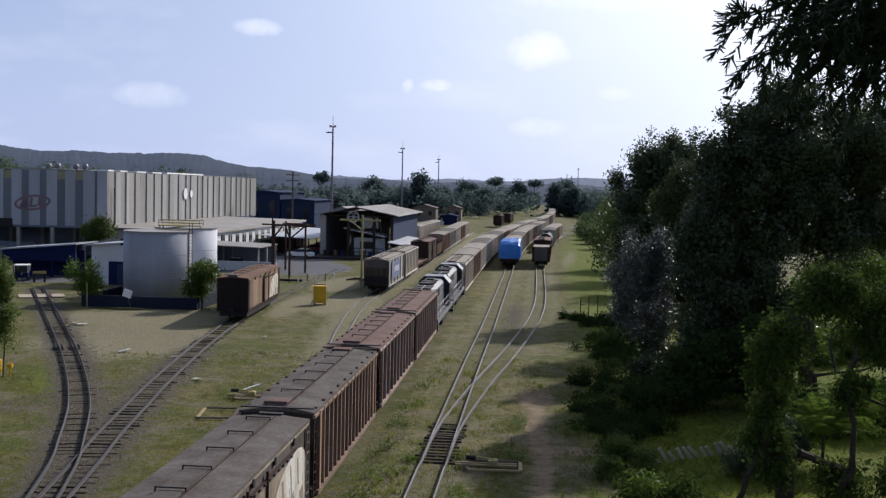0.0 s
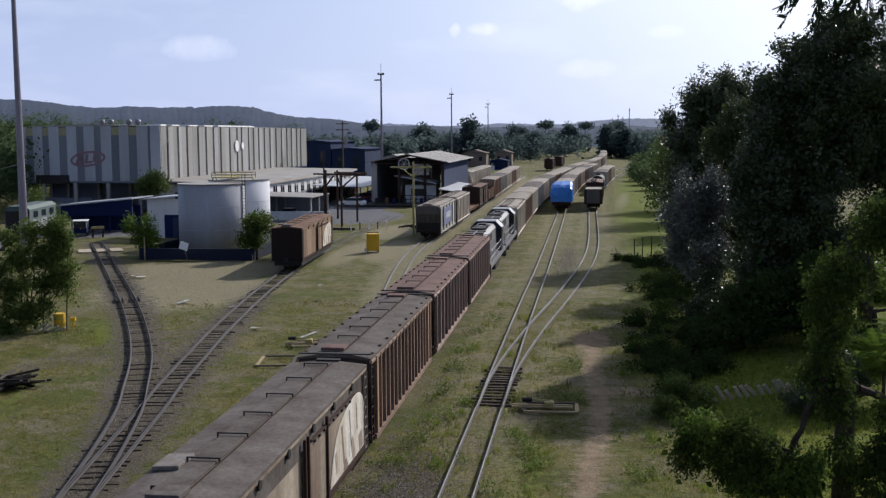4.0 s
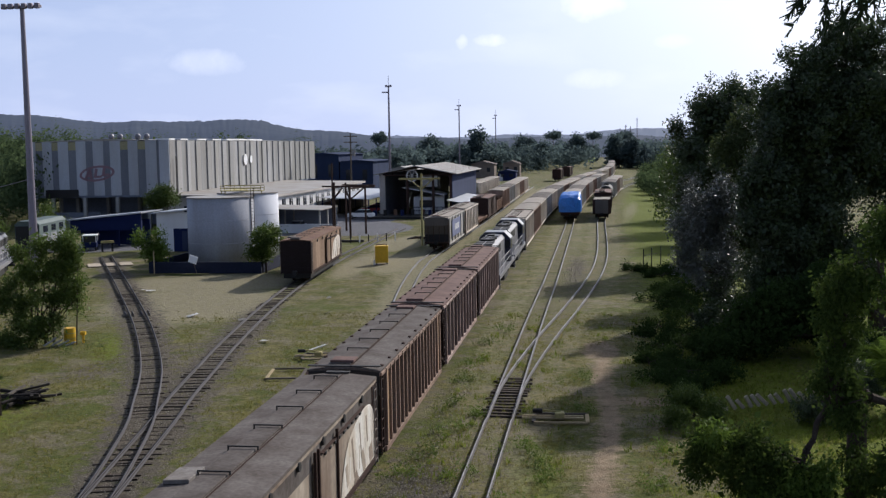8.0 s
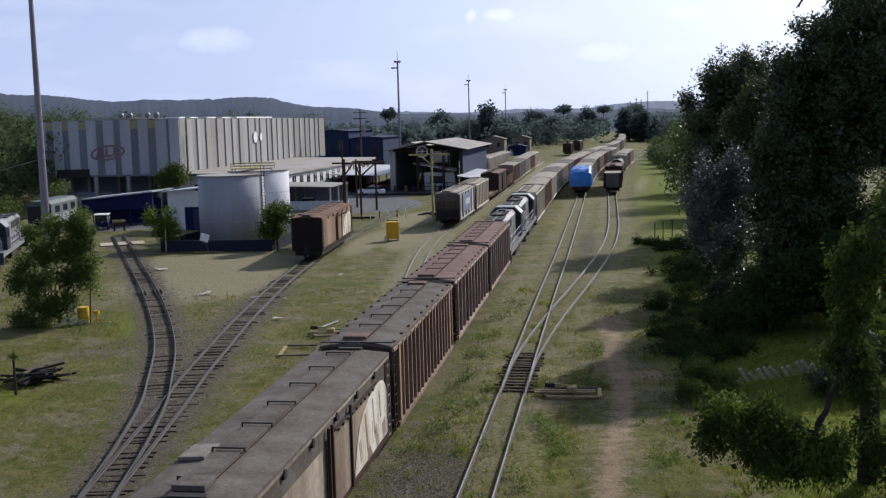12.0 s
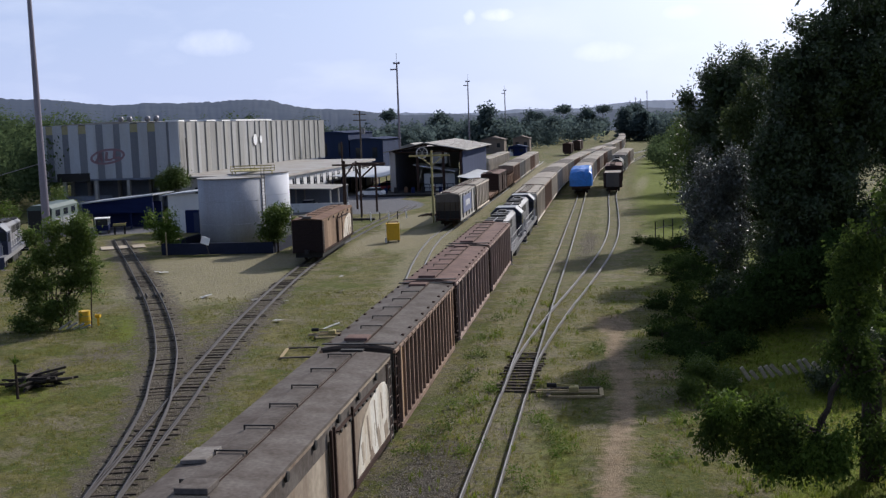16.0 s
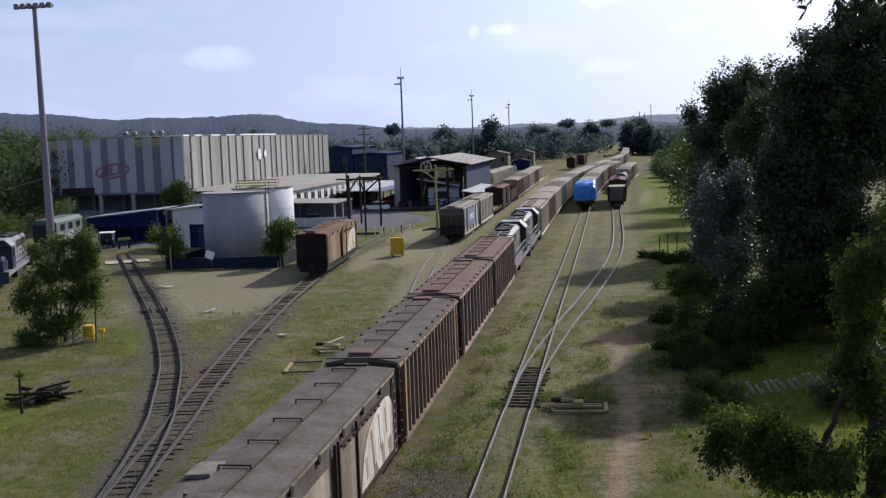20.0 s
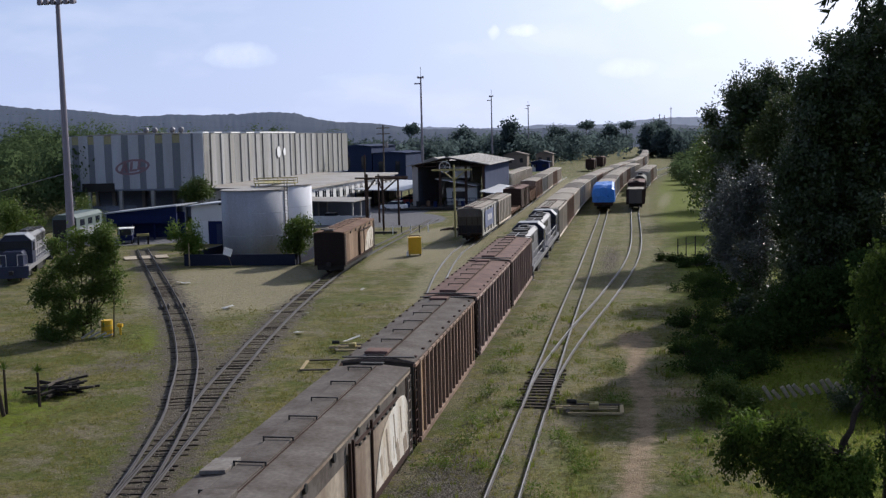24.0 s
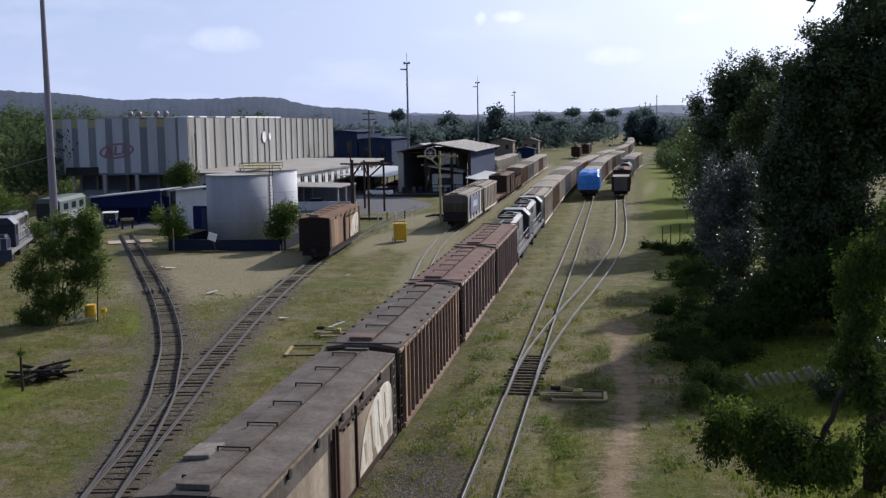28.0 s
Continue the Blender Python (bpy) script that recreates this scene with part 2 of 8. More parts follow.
RUST = mat("rusty_brown_paint", (0.115, 0.06, 0.04), 0.8, 0, 0.5, 0.8, 20, 0.25, 0.2, True, (0.2, 0.13, 0.085), 0.7)
RUST_PALE = mat("faded_brown_paint", (0.33, 0.24, 0.19), 0.8, 0, 0.55, 0.8, 16, 0.2, 0.15, True, (0.14, 0.09, 0.065), 0.7)
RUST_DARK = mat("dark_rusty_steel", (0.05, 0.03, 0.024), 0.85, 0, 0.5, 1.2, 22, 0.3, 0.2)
ROOF_GREY = mat("dusty_wagon_roof", (0.125, 0.11, 0.1), 0.82, 0, 0.5, 0.9, 9, 0.25, 0.12, False, (0.06, 0.047, 0.04), 0.95)
ROOF_LIGHT = mat("sun_bleached_roof_plate", (0.2, 0.185, 0.17), 0.85, 0, 0.5, 0.9, 9, 0.25, 0.12, False, (0.11, 0.09, 0.075), 0.8)
ROOF_PALE = mat("pale_dusty_wagon_roof", (0.3, 0.275, 0.24), 0.85, 0, 0.6, 0.7, 16, 0.18, 0.1, False, (0.19, 0.16, 0.135), 0.8)
ROOF_RED = mat("red_brown_wagon_roof", (0.165, 0.105, 0.09), 0.8, 0, 0.55, 0.9, 18, 0.2, 0.15, False, (0.09, 0.055, 0.045), 0.8)
CREAM = mat("faded_cream_paint", (0.37, 0.315, 0.245), 0.75, 0, 0.45, 0.4, 5, 0.2, 0.12, True, (0.13, 0.085, 0.058), 1.0)
# End boards, far darker than the side boards.
SPUR_END = mat("near_black_brown_boards", (0.028, 0.02, 0.019), 0.9, 0, 0.5, 0.8, 12, 0.25, 0.15, True)
SPUR = mat("mottled_brown_boards", (0.29, 0.205, 0.14), 0.8, 0, 0.5, 0.6, 6, 0.25, 0.15, True, (0.085, 0.05, 0.035), 0.9)
RIB = mat("dull_brown_rib_paint", (0.29, 0.195, 0.14), 0.78, 0, 0.5, 0.9, 14, 0.25, 0.15, True, (0.1, 0.06, 0.045), 0.8)
PINK = mat("pinkish_rib_paint", (0.36, 0.27, 0.23), 0.75, 0, 0.5, 0.9, 18, 0.25, 0.15, True, (0.13, 0.075, 0.06), 0.8)
OCHRE = mat("ochre_rib_paint", (0.38, 0.25, 0.14), 0.75, 0, 0.5, 0.9, 18, 0.25, 0.15, True, (0.17, 0.09, 0.05), 0.7)
BEIGE = mat("beige_wagon_paint", (0.64, 0.58, 0.5), 0.75, 0, 0.55, 0.8, 14, 0.2, 0.12, True, (0.34, 0.27, 0.21), 0.6)
LOCO_GREY = mat("grey_locomotive_paint", (0.2, 0.2, 0.215), 0.45, 0, 0.6, 0.7, 14, 0.12, 0.05, True, (0.16, 0.155, 0.15), 0.6)
LOCO_PALE = mat("pale_grey_cab_paint", (0.24, 0.25, 0.27), 0.5, 0, 0.7, 0.8, 14, 0.1, 0.05, True)
LOCO_NAVY = mat("navy_locomotive_paint", (0.022, 0.028, 0.06), 0.45, 0, 0.6, 0.7, 14, 0.15, 0.05)
LADDER = mat("dirty_pale_ladder", (0.22, 0.19, 0.165), 0.8, 0, 0.5, 2, 14, 0.2, 0.1)
LOCO_RAIL = mat("dirty_white_railing", (0.4, 0.4, 0.4), 0.6, 0, 0.6, 2, 14, 0.15, 0.05)
WHITE = mat("white_paint", (0.74, 0.74, 0.74), 0.5, 0, 0.75, 0.8, 14, 0.08, 0.05, True)
BLACK = mat("sooty_steel_and_gap_shade", (0.02, 0.019, 0.019), 0.7, 0, 0.5, 1, 20, 0.3, 0.15)
RAIL = mat("worn_rail_steel", (0.04, 0.036, 0.04), 0.65, 0.1, 0.5, 0.6, 30, 0.2, 0.1)
RAIL_SHINY = mat("polished_rail_steel", (0.15, 0.145, 0.15), 0.38, 0.55, 0.7, 0.6, 30, 0.12, 0.05)
SLEEPER = mat("old_timber_sleeper", (0.07, 0.058, 0.048), 0.95, 0, 0.5, 1.5, 25, 0.35, 0.4)
CONCRETE = mat("weathered_concrete", (0.33, 0.32, 0.3), 0.9, 0, 0.65, 0.6, 16, 0.15, 0.2)
SLAB = mat("brownish_concrete", (0.42, 0.36, 0.28), 0.95, 0, 0.55, 1.2, 12, 0.25, 0.2)
TANK = mat("stained_tank_paint", (0.38, 0.4, 0.45), 0.85, 0, 0.6, 0.45, 7, 0.1, 0.05, True, (0.26, 0.25, 0.25), 0.8)
TANK_WHITE = mat("pale_tank_paint", (0.6, 0.61, 0.65), 0.85, 0, 0.75, 0.35, 10, 0.08, 0.05, True)
CLAD = mat("grey_cladding", (0.4, 0.42, 0.46), 0.65, 0, 0.7, 0.4, 8, 0.1, 0.05, True, (0.27, 0.25, 0.22), 0.6)
CLAD_DARK = mat("grimy_translucent_cladding", (0.17, 0.18, 0.205), 0.6, 0, 0.6, 0.4, 8, 0.15, 0.05, True)
CLAD_SIDE = mat("sun_bleached_cladding", (0.3, 0.3, 0.3), 0.9, 0, 0.7, 0.5, 6, 0.15, 0.05, True, (0.24, 0.225, 0.195), 0.7, 0.2)
CLAD_LINE = mat("grimy_cladding_joint", (0.21, 0.205, 0.195), 0.9, 0, 0.7, 0.5, 6, 0.2, 0.05, True)
YELLOW = mat("yellow_paint", (0.62, 0.38, 0.02), 0.55, 0, 0.6, 1.2, 12, 0.12, 0.05)
YELLOW_OLD = mat("faded_yellow_paint", (0.36, 0.31, 0.13), 0.7, 0, 0.6, 1.2, 12, 0.2, 0.1)
CLAD_YELLOW = mat("yellowed_translucent_cladding", (0.33, 0.3, 0.17), 0.7, 0, 0.7, 0.5, 8, 0.15, 0.05, True)
RED_LOGO = mat("faded_red_paint", (0.24, 0.15, 0.17), 0.7, 0, 0.75, 0.8, 10, 0.12, 0.05)
BLUE_DARK = mat("dark_blue_paint", (0.012, 0.02, 0.075), 0.85, 0, 0.6, 0.5, 10, 0.15, 0.05, True)
BUND = mat("near_black_blue_wall", (0.018, 0.022, 0.04), 0.85, 0, 0.6, 0.8, 9, 0.2, 0.1)
BLUE_MID = mat("mid_blue_paint", (0.025, 0.038, 0.085), 0.95, 0, 0.6, 0.5, 10, 0.15, 0.05, True)
HOP_END = mat("grimy_shaded_wagon_end", (0.12, 0.105, 0.092), 0.85, 0, 0.5, 0.8, 12, 0.25, 0.15, True)
HOP_GREY = mat("weathered_grey_wagon_paint", (0.4, 0.39, 0.37), 0.75, 0, 0.55, 0.8, 14, 0.2, 0.12, True, (0.2, 0.18, 0.15), 0.7)
PANEL_BLUE = mat("faded_blue_panel", (0.14, 0.16, 0.26), 0.7, 0, 0.65, 0.8, 10, 0.15, 0.05, True)
BLUE_WALL = mat("slate_blue_sheet", (0.04, 0.052, 0.1), 0.97, 0, 0.65, 0.5, 10, 0.12, 0.05, True)
TARP = mat("blue_tarpaulin", (0.04, 0.19, 0.6), 0.4, 0, 0.6, 1.4, 6, 0.15, 0.35)
TIN = mat("weathered_tin_roof", (0.31, 0.3, 0.285), 0.6, 0.2, 0.6, 0.4, 9, 0.15, 0.05, True, (0.2, 0.16, 0.12), 0.7)
TIN_PALE = mat("pale_tin_roof", (0.4, 0.42, 0.46), 0.5, 0.2, 0.7, 0.4, 9, 0.1, 0.05, True)
PLASTER = mat("white_plaster", (0.66, 0.66, 0.66), 0.85, 0, 0.7, 0.6, 12, 0.1, 0.1, True)
PLASTER_OLD = mat("stained_plaster", (0.4, 0.37, 0.34), 0.9, 0, 0.55, 0.5, 12, 0.15, 0.1, True)
BRICK_RED = mat("reddish_render", (0.2, 0.165, 0.14), 0.9, 0, 0.6, 0.6, 14, 0.2, 0.1)
TILE_ROOF = mat("clay_tile_roof", (0.17, 0.14, 0.125), 0.9, 0, 0.6, 0.5, 20, 0.25, 0.2)
GLASS_DARK = mat("dark_window", (0.02, 0.024, 0.032), 0.12, 0, 0.8, 1, 10, 0.05, 0)
GALV = mat("galvanised_mast", (0.2, 0.18, 0.21), 0.5, 0.5, 0.7, 0.5, 12, 0.12, 0.05)
BARK = mat("bark", (0.055, 0.042, 0.033), 0.95, 0, 0.5, 2, 18, 0.35, 0.5)
WOOD_DARK = mat("charred_old_timber", (0.035, 0.03, 0.027), 0.9, 0, 0.5, 1.5, 20, 0.3, 0.3)
WOOD_OLD = mat("old_grey_timber", (0.11, 0.095, 0.08), 0.9, 0, 0.5, 1.5, 20, 0.3, 0.3)
INSIDE = mat("workshop_wall_and_dark_backing", (0.17, 0.19, 0.24), 0.9, 0, 0.6, 0.5, 8, 0.2, 0.05)
ALU = mat("bare_aluminium", (0.2, 0.2, 0.22), 0.5, 0.5, 0.7, 0.8, 14, 0.1, 0.05)
TYRE = mat("rubber", (0.02, 0.02, 0.02), 0.8, 0, 0.7, 2, 20, 0.2, 0.1)
GROUND = ground_mat()
LEAF_DARK = leaf_mat("dark_leaves", (0.02, 0.034, 0.014), (0.06, 0.085, 0.03), 0.25, 0.42, 0.4)
LEAF_DULL = leaf_mat("dull_dark_leaves", (0.02, 0.036, 0.01), (0.075, 0.11, 0.022), 0.4, 0.8, 0.08)
# Matt, darker copy: the shade under the trees is in the leaf colour.
LEAF_SHADE = leaf_mat("shade_darkened_leaves", (0.016, 0.03, 0.009), (0.045, 0.075, 0.018), 0.25, 0.9, 0.05)
LEAF_OLIVE = leaf_mat("olive_leaves", (0.026, 0.04, 0.014), (0.07, 0.088, 0.032), 0.3, 0.7, 0.12)
LEAF_MID = leaf_mat("green_leaves", (0.03, 0.052, 0.012), (0.085, 0.12, 0.027), 0.35, 0.5, 0.2)
LEAF_LIGHT = leaf_mat("light_green_leaves", (0.055, 0.1, 0.014), (0.14, 0.2, 0.035), 0.4)
LEAF_SILVER = leaf_mat("silvery_leaves", (0.016, 0.023, 0.015), (0.1, 0.11, 0.092), 0.12, 0.34, 0.9)
LEAF_BUSH = leaf_mat("bright_bush_leaves", (0.04, 0.07, 0.014), (0.12, 0.165, 0.036), 0.45, 0.5, 0.2)
# Paler, bluer copy: the haze of distance is painted into the leaf colour.
LEAF_FAR = leaf_mat("haze_tinted_leaves", (0.062, 0.088, 0.09), (0.1, 0.132, 0.126), 0.55, 0.95, 0.02)
LEAF_WOOD = leaf_mat("woodland_leaves", (0.045, 0.07, 0.034), (0.1, 0.138, 0.06), 0.5, 0.9, 0.03)
NEEDLE = leaf_mat("cypress_needles", (0.014, 0.022, 0.01), (0.03, 0.045, 0.016), 0.12)
GRASS = leaf_mat("grass_blades", (0.1, 0.11, 0.02), (0.22, 0.2, 0.07), 0.72)
GRASS_LUSH = leaf_mat("fresh_grass_blades", (0.075, 0.105, 0.012), (0.15, 0.185, 0.028), 0.7)


def glow_mat(name, col, strength):
    m = bpy.data.materials.new(name)
    m.use_nodes = True
    b = m.node_tree.nodes["Principled BSDF"]
    b.inputs["Base Color"].default_value = (*col, 1)
    b.inputs["Emission Color"].default_value = (*col, 1)
    b.inputs["Emission Strength"].default_value = strength
    return m


LAMP = glow_mat("lit_headlamp", (1.0, 0.5, 0.16), 4.0)


# ---- building helpers ----
def part(name, bm, material, parent=None, label="", smooth=False):
    """Links a bmesh as one mesh object, under its thing."""
    me = bpy.data.meshes.new(name)
    bm.to_mesh(me)
    bm.free()
    me.materials.append(material)
    if smooth:
        me.polygons.foreach_set("use_smooth", [True] * len(me.polygons))
    ob = new(name, me)
    ob.parent = parent
    if label:
        tagged(ob, label)
    return ob


def again(ob, m):
    """The same part once more: another object on the same mesh, in its parent's space."""
    o = ob.copy()
    scene.collection.objects.link(o)
    o.matrix_basis = m
    return o


def thing(name, label, category, m=None, group="", kind=""):
    ob = new(name)
    ob.empty_display_size = 0.5
    if m is not None:
        ob.matrix_basis = m
    return tagged(ob, label, category, group, kind)


def box(bm, x0, x1, y0, y1, z0, z1, bev=0.0, m=None):
    mm = Matrix.LocRotScale(((x0 + x1) / 2, (y0 + y1) / 2, (z0 + z1) / 2), None, (abs(x1 - x0), abs(y1 - y0), abs(z1 - z0)))
    vs = bmesh.ops.create_cube(bm, size=1, matrix=(m @ mm if m is not None else mm))["verts"]
    if bev:
        bmesh.ops.bevel(bm, geom=list({e for v in vs for e in v.link_edges}), offset=bev, segments=2, affect="EDGES", profile=0.5)
    return bm


def rod(bm, p, q, r, r2=None, seg=8, caps=True):
    p, q = Vector(p), Vector(q)
    d = q - p
    m = Matrix.Translation((p + q) / 2) @ d.to_track_quat("Z", "Y").to_matrix().to_4x4()
    bmesh.ops.create_cone(bm, cap_ends=caps, segments=seg, radius1=r, radius2=r if r2 is None else r2, depth=d.length, matrix=m)
    return bm


def prism(bm, profile, y0, y1):
    """A closed section in x and z, drawn out along y."""
    a = [bm.verts.new((x, y0, z)) for x, z in profile]
    b = [bm.verts.new((x, y1, z)) for x, z in profile]
    n = len(a)
    bm.faces.new(a)
    bm.faces.new(b[::-1])
    for i in range(n):
        bm.faces.new((a[i], b[i], b[(i + 1) % n], a[(i + 1) % n]))
    bmesh.ops.recalc_face_normals(bm, faces=bm.faces[:])
    return bm


def B():
    return bmesh.new()


def Bx(*a, bev=0.0):
    return box(bmesh.new(), *a, bev=bev)


def raw_mesh(name, verts, faces, material, smooth=False):
    """A mesh from arrays: faces all with the same number of corners."""
    me = bpy.data.meshes.new(name)
    verts, faces = np.asarray(verts, np.float32), np.asarray(faces, np.int32)
    k = faces.shape[1]
    me.vertices.add(len(verts))
    me.vertices.foreach_set("co", verts.ravel())
    me.loops.add(faces.size)
    me.loops.foreach_set("vertex_index", faces.ravel())
    me.polygons.add(len(faces))
    me.polygons.foreach_set("loop_start", np.arange(0, faces.size, k, dtype=np.int32))
    me.polygons.foreach_set("loop_total", np.full(len(faces), k, np.int32))
    if smooth:
        me.polygons.foreach_set("use_smooth", np.ones(len(faces), bool))
    me.update(calc_edges=True)
    me.validate()
    me.materials.append(material)
    return me


def spline(pts, step=0.5):
    """Points at even steps along a smooth line through pts."""
    p = [Vector((*q, 0)) if len(q) == 2 else Vector(q) for q in pts]
    p = [p[0] * 2 - p[1]] + p + [p[-1] * 2 - p[-2]]
    out = []
    for i in range(1, len(p) - 2):
        a, b, c, d = p[i - 1:i + 3]
        n = max(2, int((c - b).length / step))
        for j in range(n):
            t = j / n
            out.append(0.5 * ((2 * b) + (c - a) * t + (2 * a - 5 * b + 4 * c - d) * t * t + (3 * b - a - 3 * c + d) * t ** 3))
    out.append(p[-2])
    return out


# ---- the yard's lines ----
MAIN = [(-8.7, -30), (-8.7, 60), (-8.7, 150), (-8.3, 185), (-7.2, 215), (-5.0, 254), (-1.8, 294), (2.3, 347), (4.8, 408), (6.1, 500), (6.2, 700), (5.5, 960)]
LINE_A = [(-4.05, -30), (-4.05, 60), (-3.9, 90), (-3.88, 120), (-3.9, 150), (-4.0, 180), (-2.6, 230), (0.6, 280), (6.5, 330), (16, 390)]
LINE_B = [(-4.05, 44), (-3.9, 52), (-3.0, 63.5), (-1.85, 75), (-0.62, 89), (0.1, 101), (0.45, 114), (0.53, 130), (0.5, 150), (0.6, 165), (1.8, 215), (4.6, 265), (9.4, 310), (16, 350)]
LINE_C = [(-15.65, 30.3), (-16.9, 35.5), (-18.75, 42.1), (-20.3, 46.4), (-21.7, 50.2), (-23.35, 54.3), (-26.35, 60.9), (-30.8, 70.0), (-37.9, 83.7), (-44.1, 95.5), (-52.5, 111.5)]
LINE_D = [(-9.2, -5), (-10.6, 10), (-13.2, 21), (-15.65, 30.3), (-16.65, 35.3), (-18.1, 43.0), (-19.0, 47.3), (-20.1, 53.5), (-21.4, 61), (-23.3, 74), (-24.9, 88), (-26.2, 107), (-26.8, 130), (-27, 150)]
LINE_E = [(-9.4, 46), (-11.6, 60), (-14.0, 76), (-15.7, 90), (-16.8, 103), (-17.15, 116), (-17.2, 180), (-17.6, 240), (-17.8, 300)]
LINE_F = [(-25.6, 190), (-25.4, 250), (-25, 320)]


def dist_to(line, X, Y):
    """Distance of points from a line, on the ground."""
    p = np.array([(v.x, v.y) for v in spline(line, 3.0)])
    d = np.full(X.shape, 1e9)
    for (ax, ay), (bx, by) in zip(p[:-1], p[1:]):
        ux, uy = bx - ax, by - ay
        t = np.clip(((X - ax) * ux + (Y - ay) * uy) / (ux * ux + uy * uy), 0, 1)
        d = np.minimum(d, np.hypot(X - ax - t * ux, Y - ay - t * uy))
    return d


def soft(d, r, w):
    """1 inside r, fading to 0 over w."""
    return np.clip((r + w - d) / w, 0, 1)


def spot(X, Y, cx, cy, rx, ry, turn=0.0, w=0.35):
    c, s = math.cos(radians(turn)), math.sin(radians(turn))
    u, v = (X - cx) * c + (Y - cy) * s, -(X - cx) * s + (Y - cy) * c
    return soft(np.hypot(u / rx, v / ry), 1.0 - w, w)


def build_ground():
    fx = np.arange(-70, 30.01, 0.5)
    fy = np.arange(14, 210.01, 0.6)
    xs = np.concatenate([[-6000, -3000, -1500, -800, -420, -250, -160, -110, -85], fx, [38, 55, 90, 160, 320, 700, 1500, 3000, 6000]])
    ys = np.concatenate([[-3000, -900, -250, -80, -20, 2], fy, [216, 225, 240, 260, 285, 320, 370, 440, 540, 700, 950, 1400, 2200, 3500, 6000]])
    X, Y = np.meshgrid(xs, ys)
    rng = np.random.default_rng(4)
    Z = 0.05 * np.sin(X * 0.55 + 0.3 * Y) * np.sin(Y * 0.31) + rng.normal(0, 0.012, X.shape)
    near = np.minimum.reduce([dist_to(l, X, Y) for l in (MAIN, LINE_A, LINE_B, LINE_C, LINE_D, LINE_E, LINE_F)])
    Z *= np.clip((near - 1.0) / 2.0, 0.15, 1)
    Z += -0.04
    # a low bank under the trees on the right
    Z += 1.4 * np.clip((X - 13 - 0.02 * Y) / 12, 0, 1) ** 1.3
    nx, ny = len(xs), len(ys)
    verts = np.stack([X, Y, Z], -1).reshape(-1, 3)
    i = np.arange(ny - 1)[:, None] * nx + np.arange(nx - 1)[None, :]
    faces = np.stack([i, i + 1, i + nx + 1, i + nx], -1).reshape(-1, 4)
    me = raw_mesh("ground", verts, faces, GROUND, True)
    dC, dD = dist_to(LINE_C, X, Y), dist_to(LINE_D, X, Y)
    dM, dA, dB, dE = dist_to(MAIN, X, Y), dist_to(LINE_A, X, Y), dist_to(LINE_B, X, Y), dist_to(LINE_E, X, Y)
    ballast = np.maximum(0.85 * soft(dC, 0.8, 1.5), 0.85 * soft(dD, 0.8, 1.5) * soft(Y, 70, 14))
    ballast = np.maximum(ballast, 0.4 * soft(dM, 1.0, 1.5))
    ballast = np.maximum(ballast, 0.3 * soft(np.minimum(dA, dB), 0.6, 1.2))
    ballast = np.maximum(ballast, 0.7 * spot(X, Y, -1.9, 100, 1.6, 22, 0, 0.8))
    ballast = np.maximum(ballast, 0.85 * spot(X, Y, -5.9, 32, 1.5, 7.5))
    ballast = np.maximum(ballast, 0.5 * spot(X, Y, -24.5, 57, 2.6, 11, -25))
    earth = np.maximum.reduce([spot(X, Y, -30, 78, 9.5, 14, 12, 0.6), spot(X, Y, -33, 90, 11, 9, 0, 0.6), 0.9 * spot(X, Y, -19.5, 107, 3.4, 16, 2, 0.6), 0.8 * spot(X, Y, -23.2, 104, 2.6, 18, 3, 0.6), 0.62 * soft(dE, 1.3, 2.6),
                               0.8 * spot(X, Y, -12.5, 250, 6.5, 120, -2, 0.6), 0.55 * spot(X, Y, 5.6, 190, 2.6, 60, -3, 0.8), 0.5 * spot(X, Y, -6.4, 70, 1.2, 50, 0, 0.7), 0.75 * spot(X, Y, -23, 128, 4, 14), 0.45 * soft(np.minimum(dA, dB), 1.6, 2.5) * soft(Y, 200, 60)])
    pl = dist_to([(-0.3, 10), (-0.1, 32), (0.3, 40), (0.55, 46), (0.2, 52), (0.2, 58)], X, Y)
    path = np.maximum(0.85 * soft(pl, 0.1, 0.85), 0.7 * spot(X, Y, 0.1, 60.5, 1.4, 4.0))
    path = np.maximum(path, 0.8 * spot(X, Y, 2.2, 48.5, 1.8, 1.2))
    # the last spot only greys and darkens the ground round the loading shed
    asphalt = np.maximum.reduce([spot(X, Y, -33.5, 152, 8.2, 15, 10, 0.15), spot(X, Y, -38, 178, 6, 30, 8, 0.15), spot(X, Y, -48, 148, 10, 14, 0, 0.15), spot(X, Y, -59, 124, 9, 9, 0, 0.4)])
    strip = dist_to([(6.5, 48), (7.0, 75), (7.5, 110), (7.6, 160), (9.2, 230), (15, 330)], X, Y)
    lush = np.maximum.reduce([0.85 * soft(strip, 1.6, 4.5), np.clip((X - 9) / 3, 0, 1) * soft(Y, 100, 10), np.clip((X - 3.7 - 0.5 * np.sin(Y * 0.6) - 0.35 * np.sin(Y * 1.7 + 1)) / 1.6, 0, 1) * soft(Y, 44, 6), 0.75 * spot(X, Y, -28, 38, 6.5, 16, 0, 0.7), 0.55 * spot(X, Y, -12.6, 40, 1.4, 12, -6, 0.7), 0.55 * spot(X, Y, -2.2, 36, 2.0, 9, 0, 0.8), 0.65 * spot(X, Y, -27.5, 60, 3.4, 12, 20, 0.8), 0.5 * spot(X, Y, -10, 75, 2.0, 20, 6, 0.8)])
    for key, v in (("ballast", ballast), ("earth", earth), ("path", path), ("asphalt", asphalt), ("lush", lush)):
        at = me.attributes.new(key, "FLOAT", "POINT")
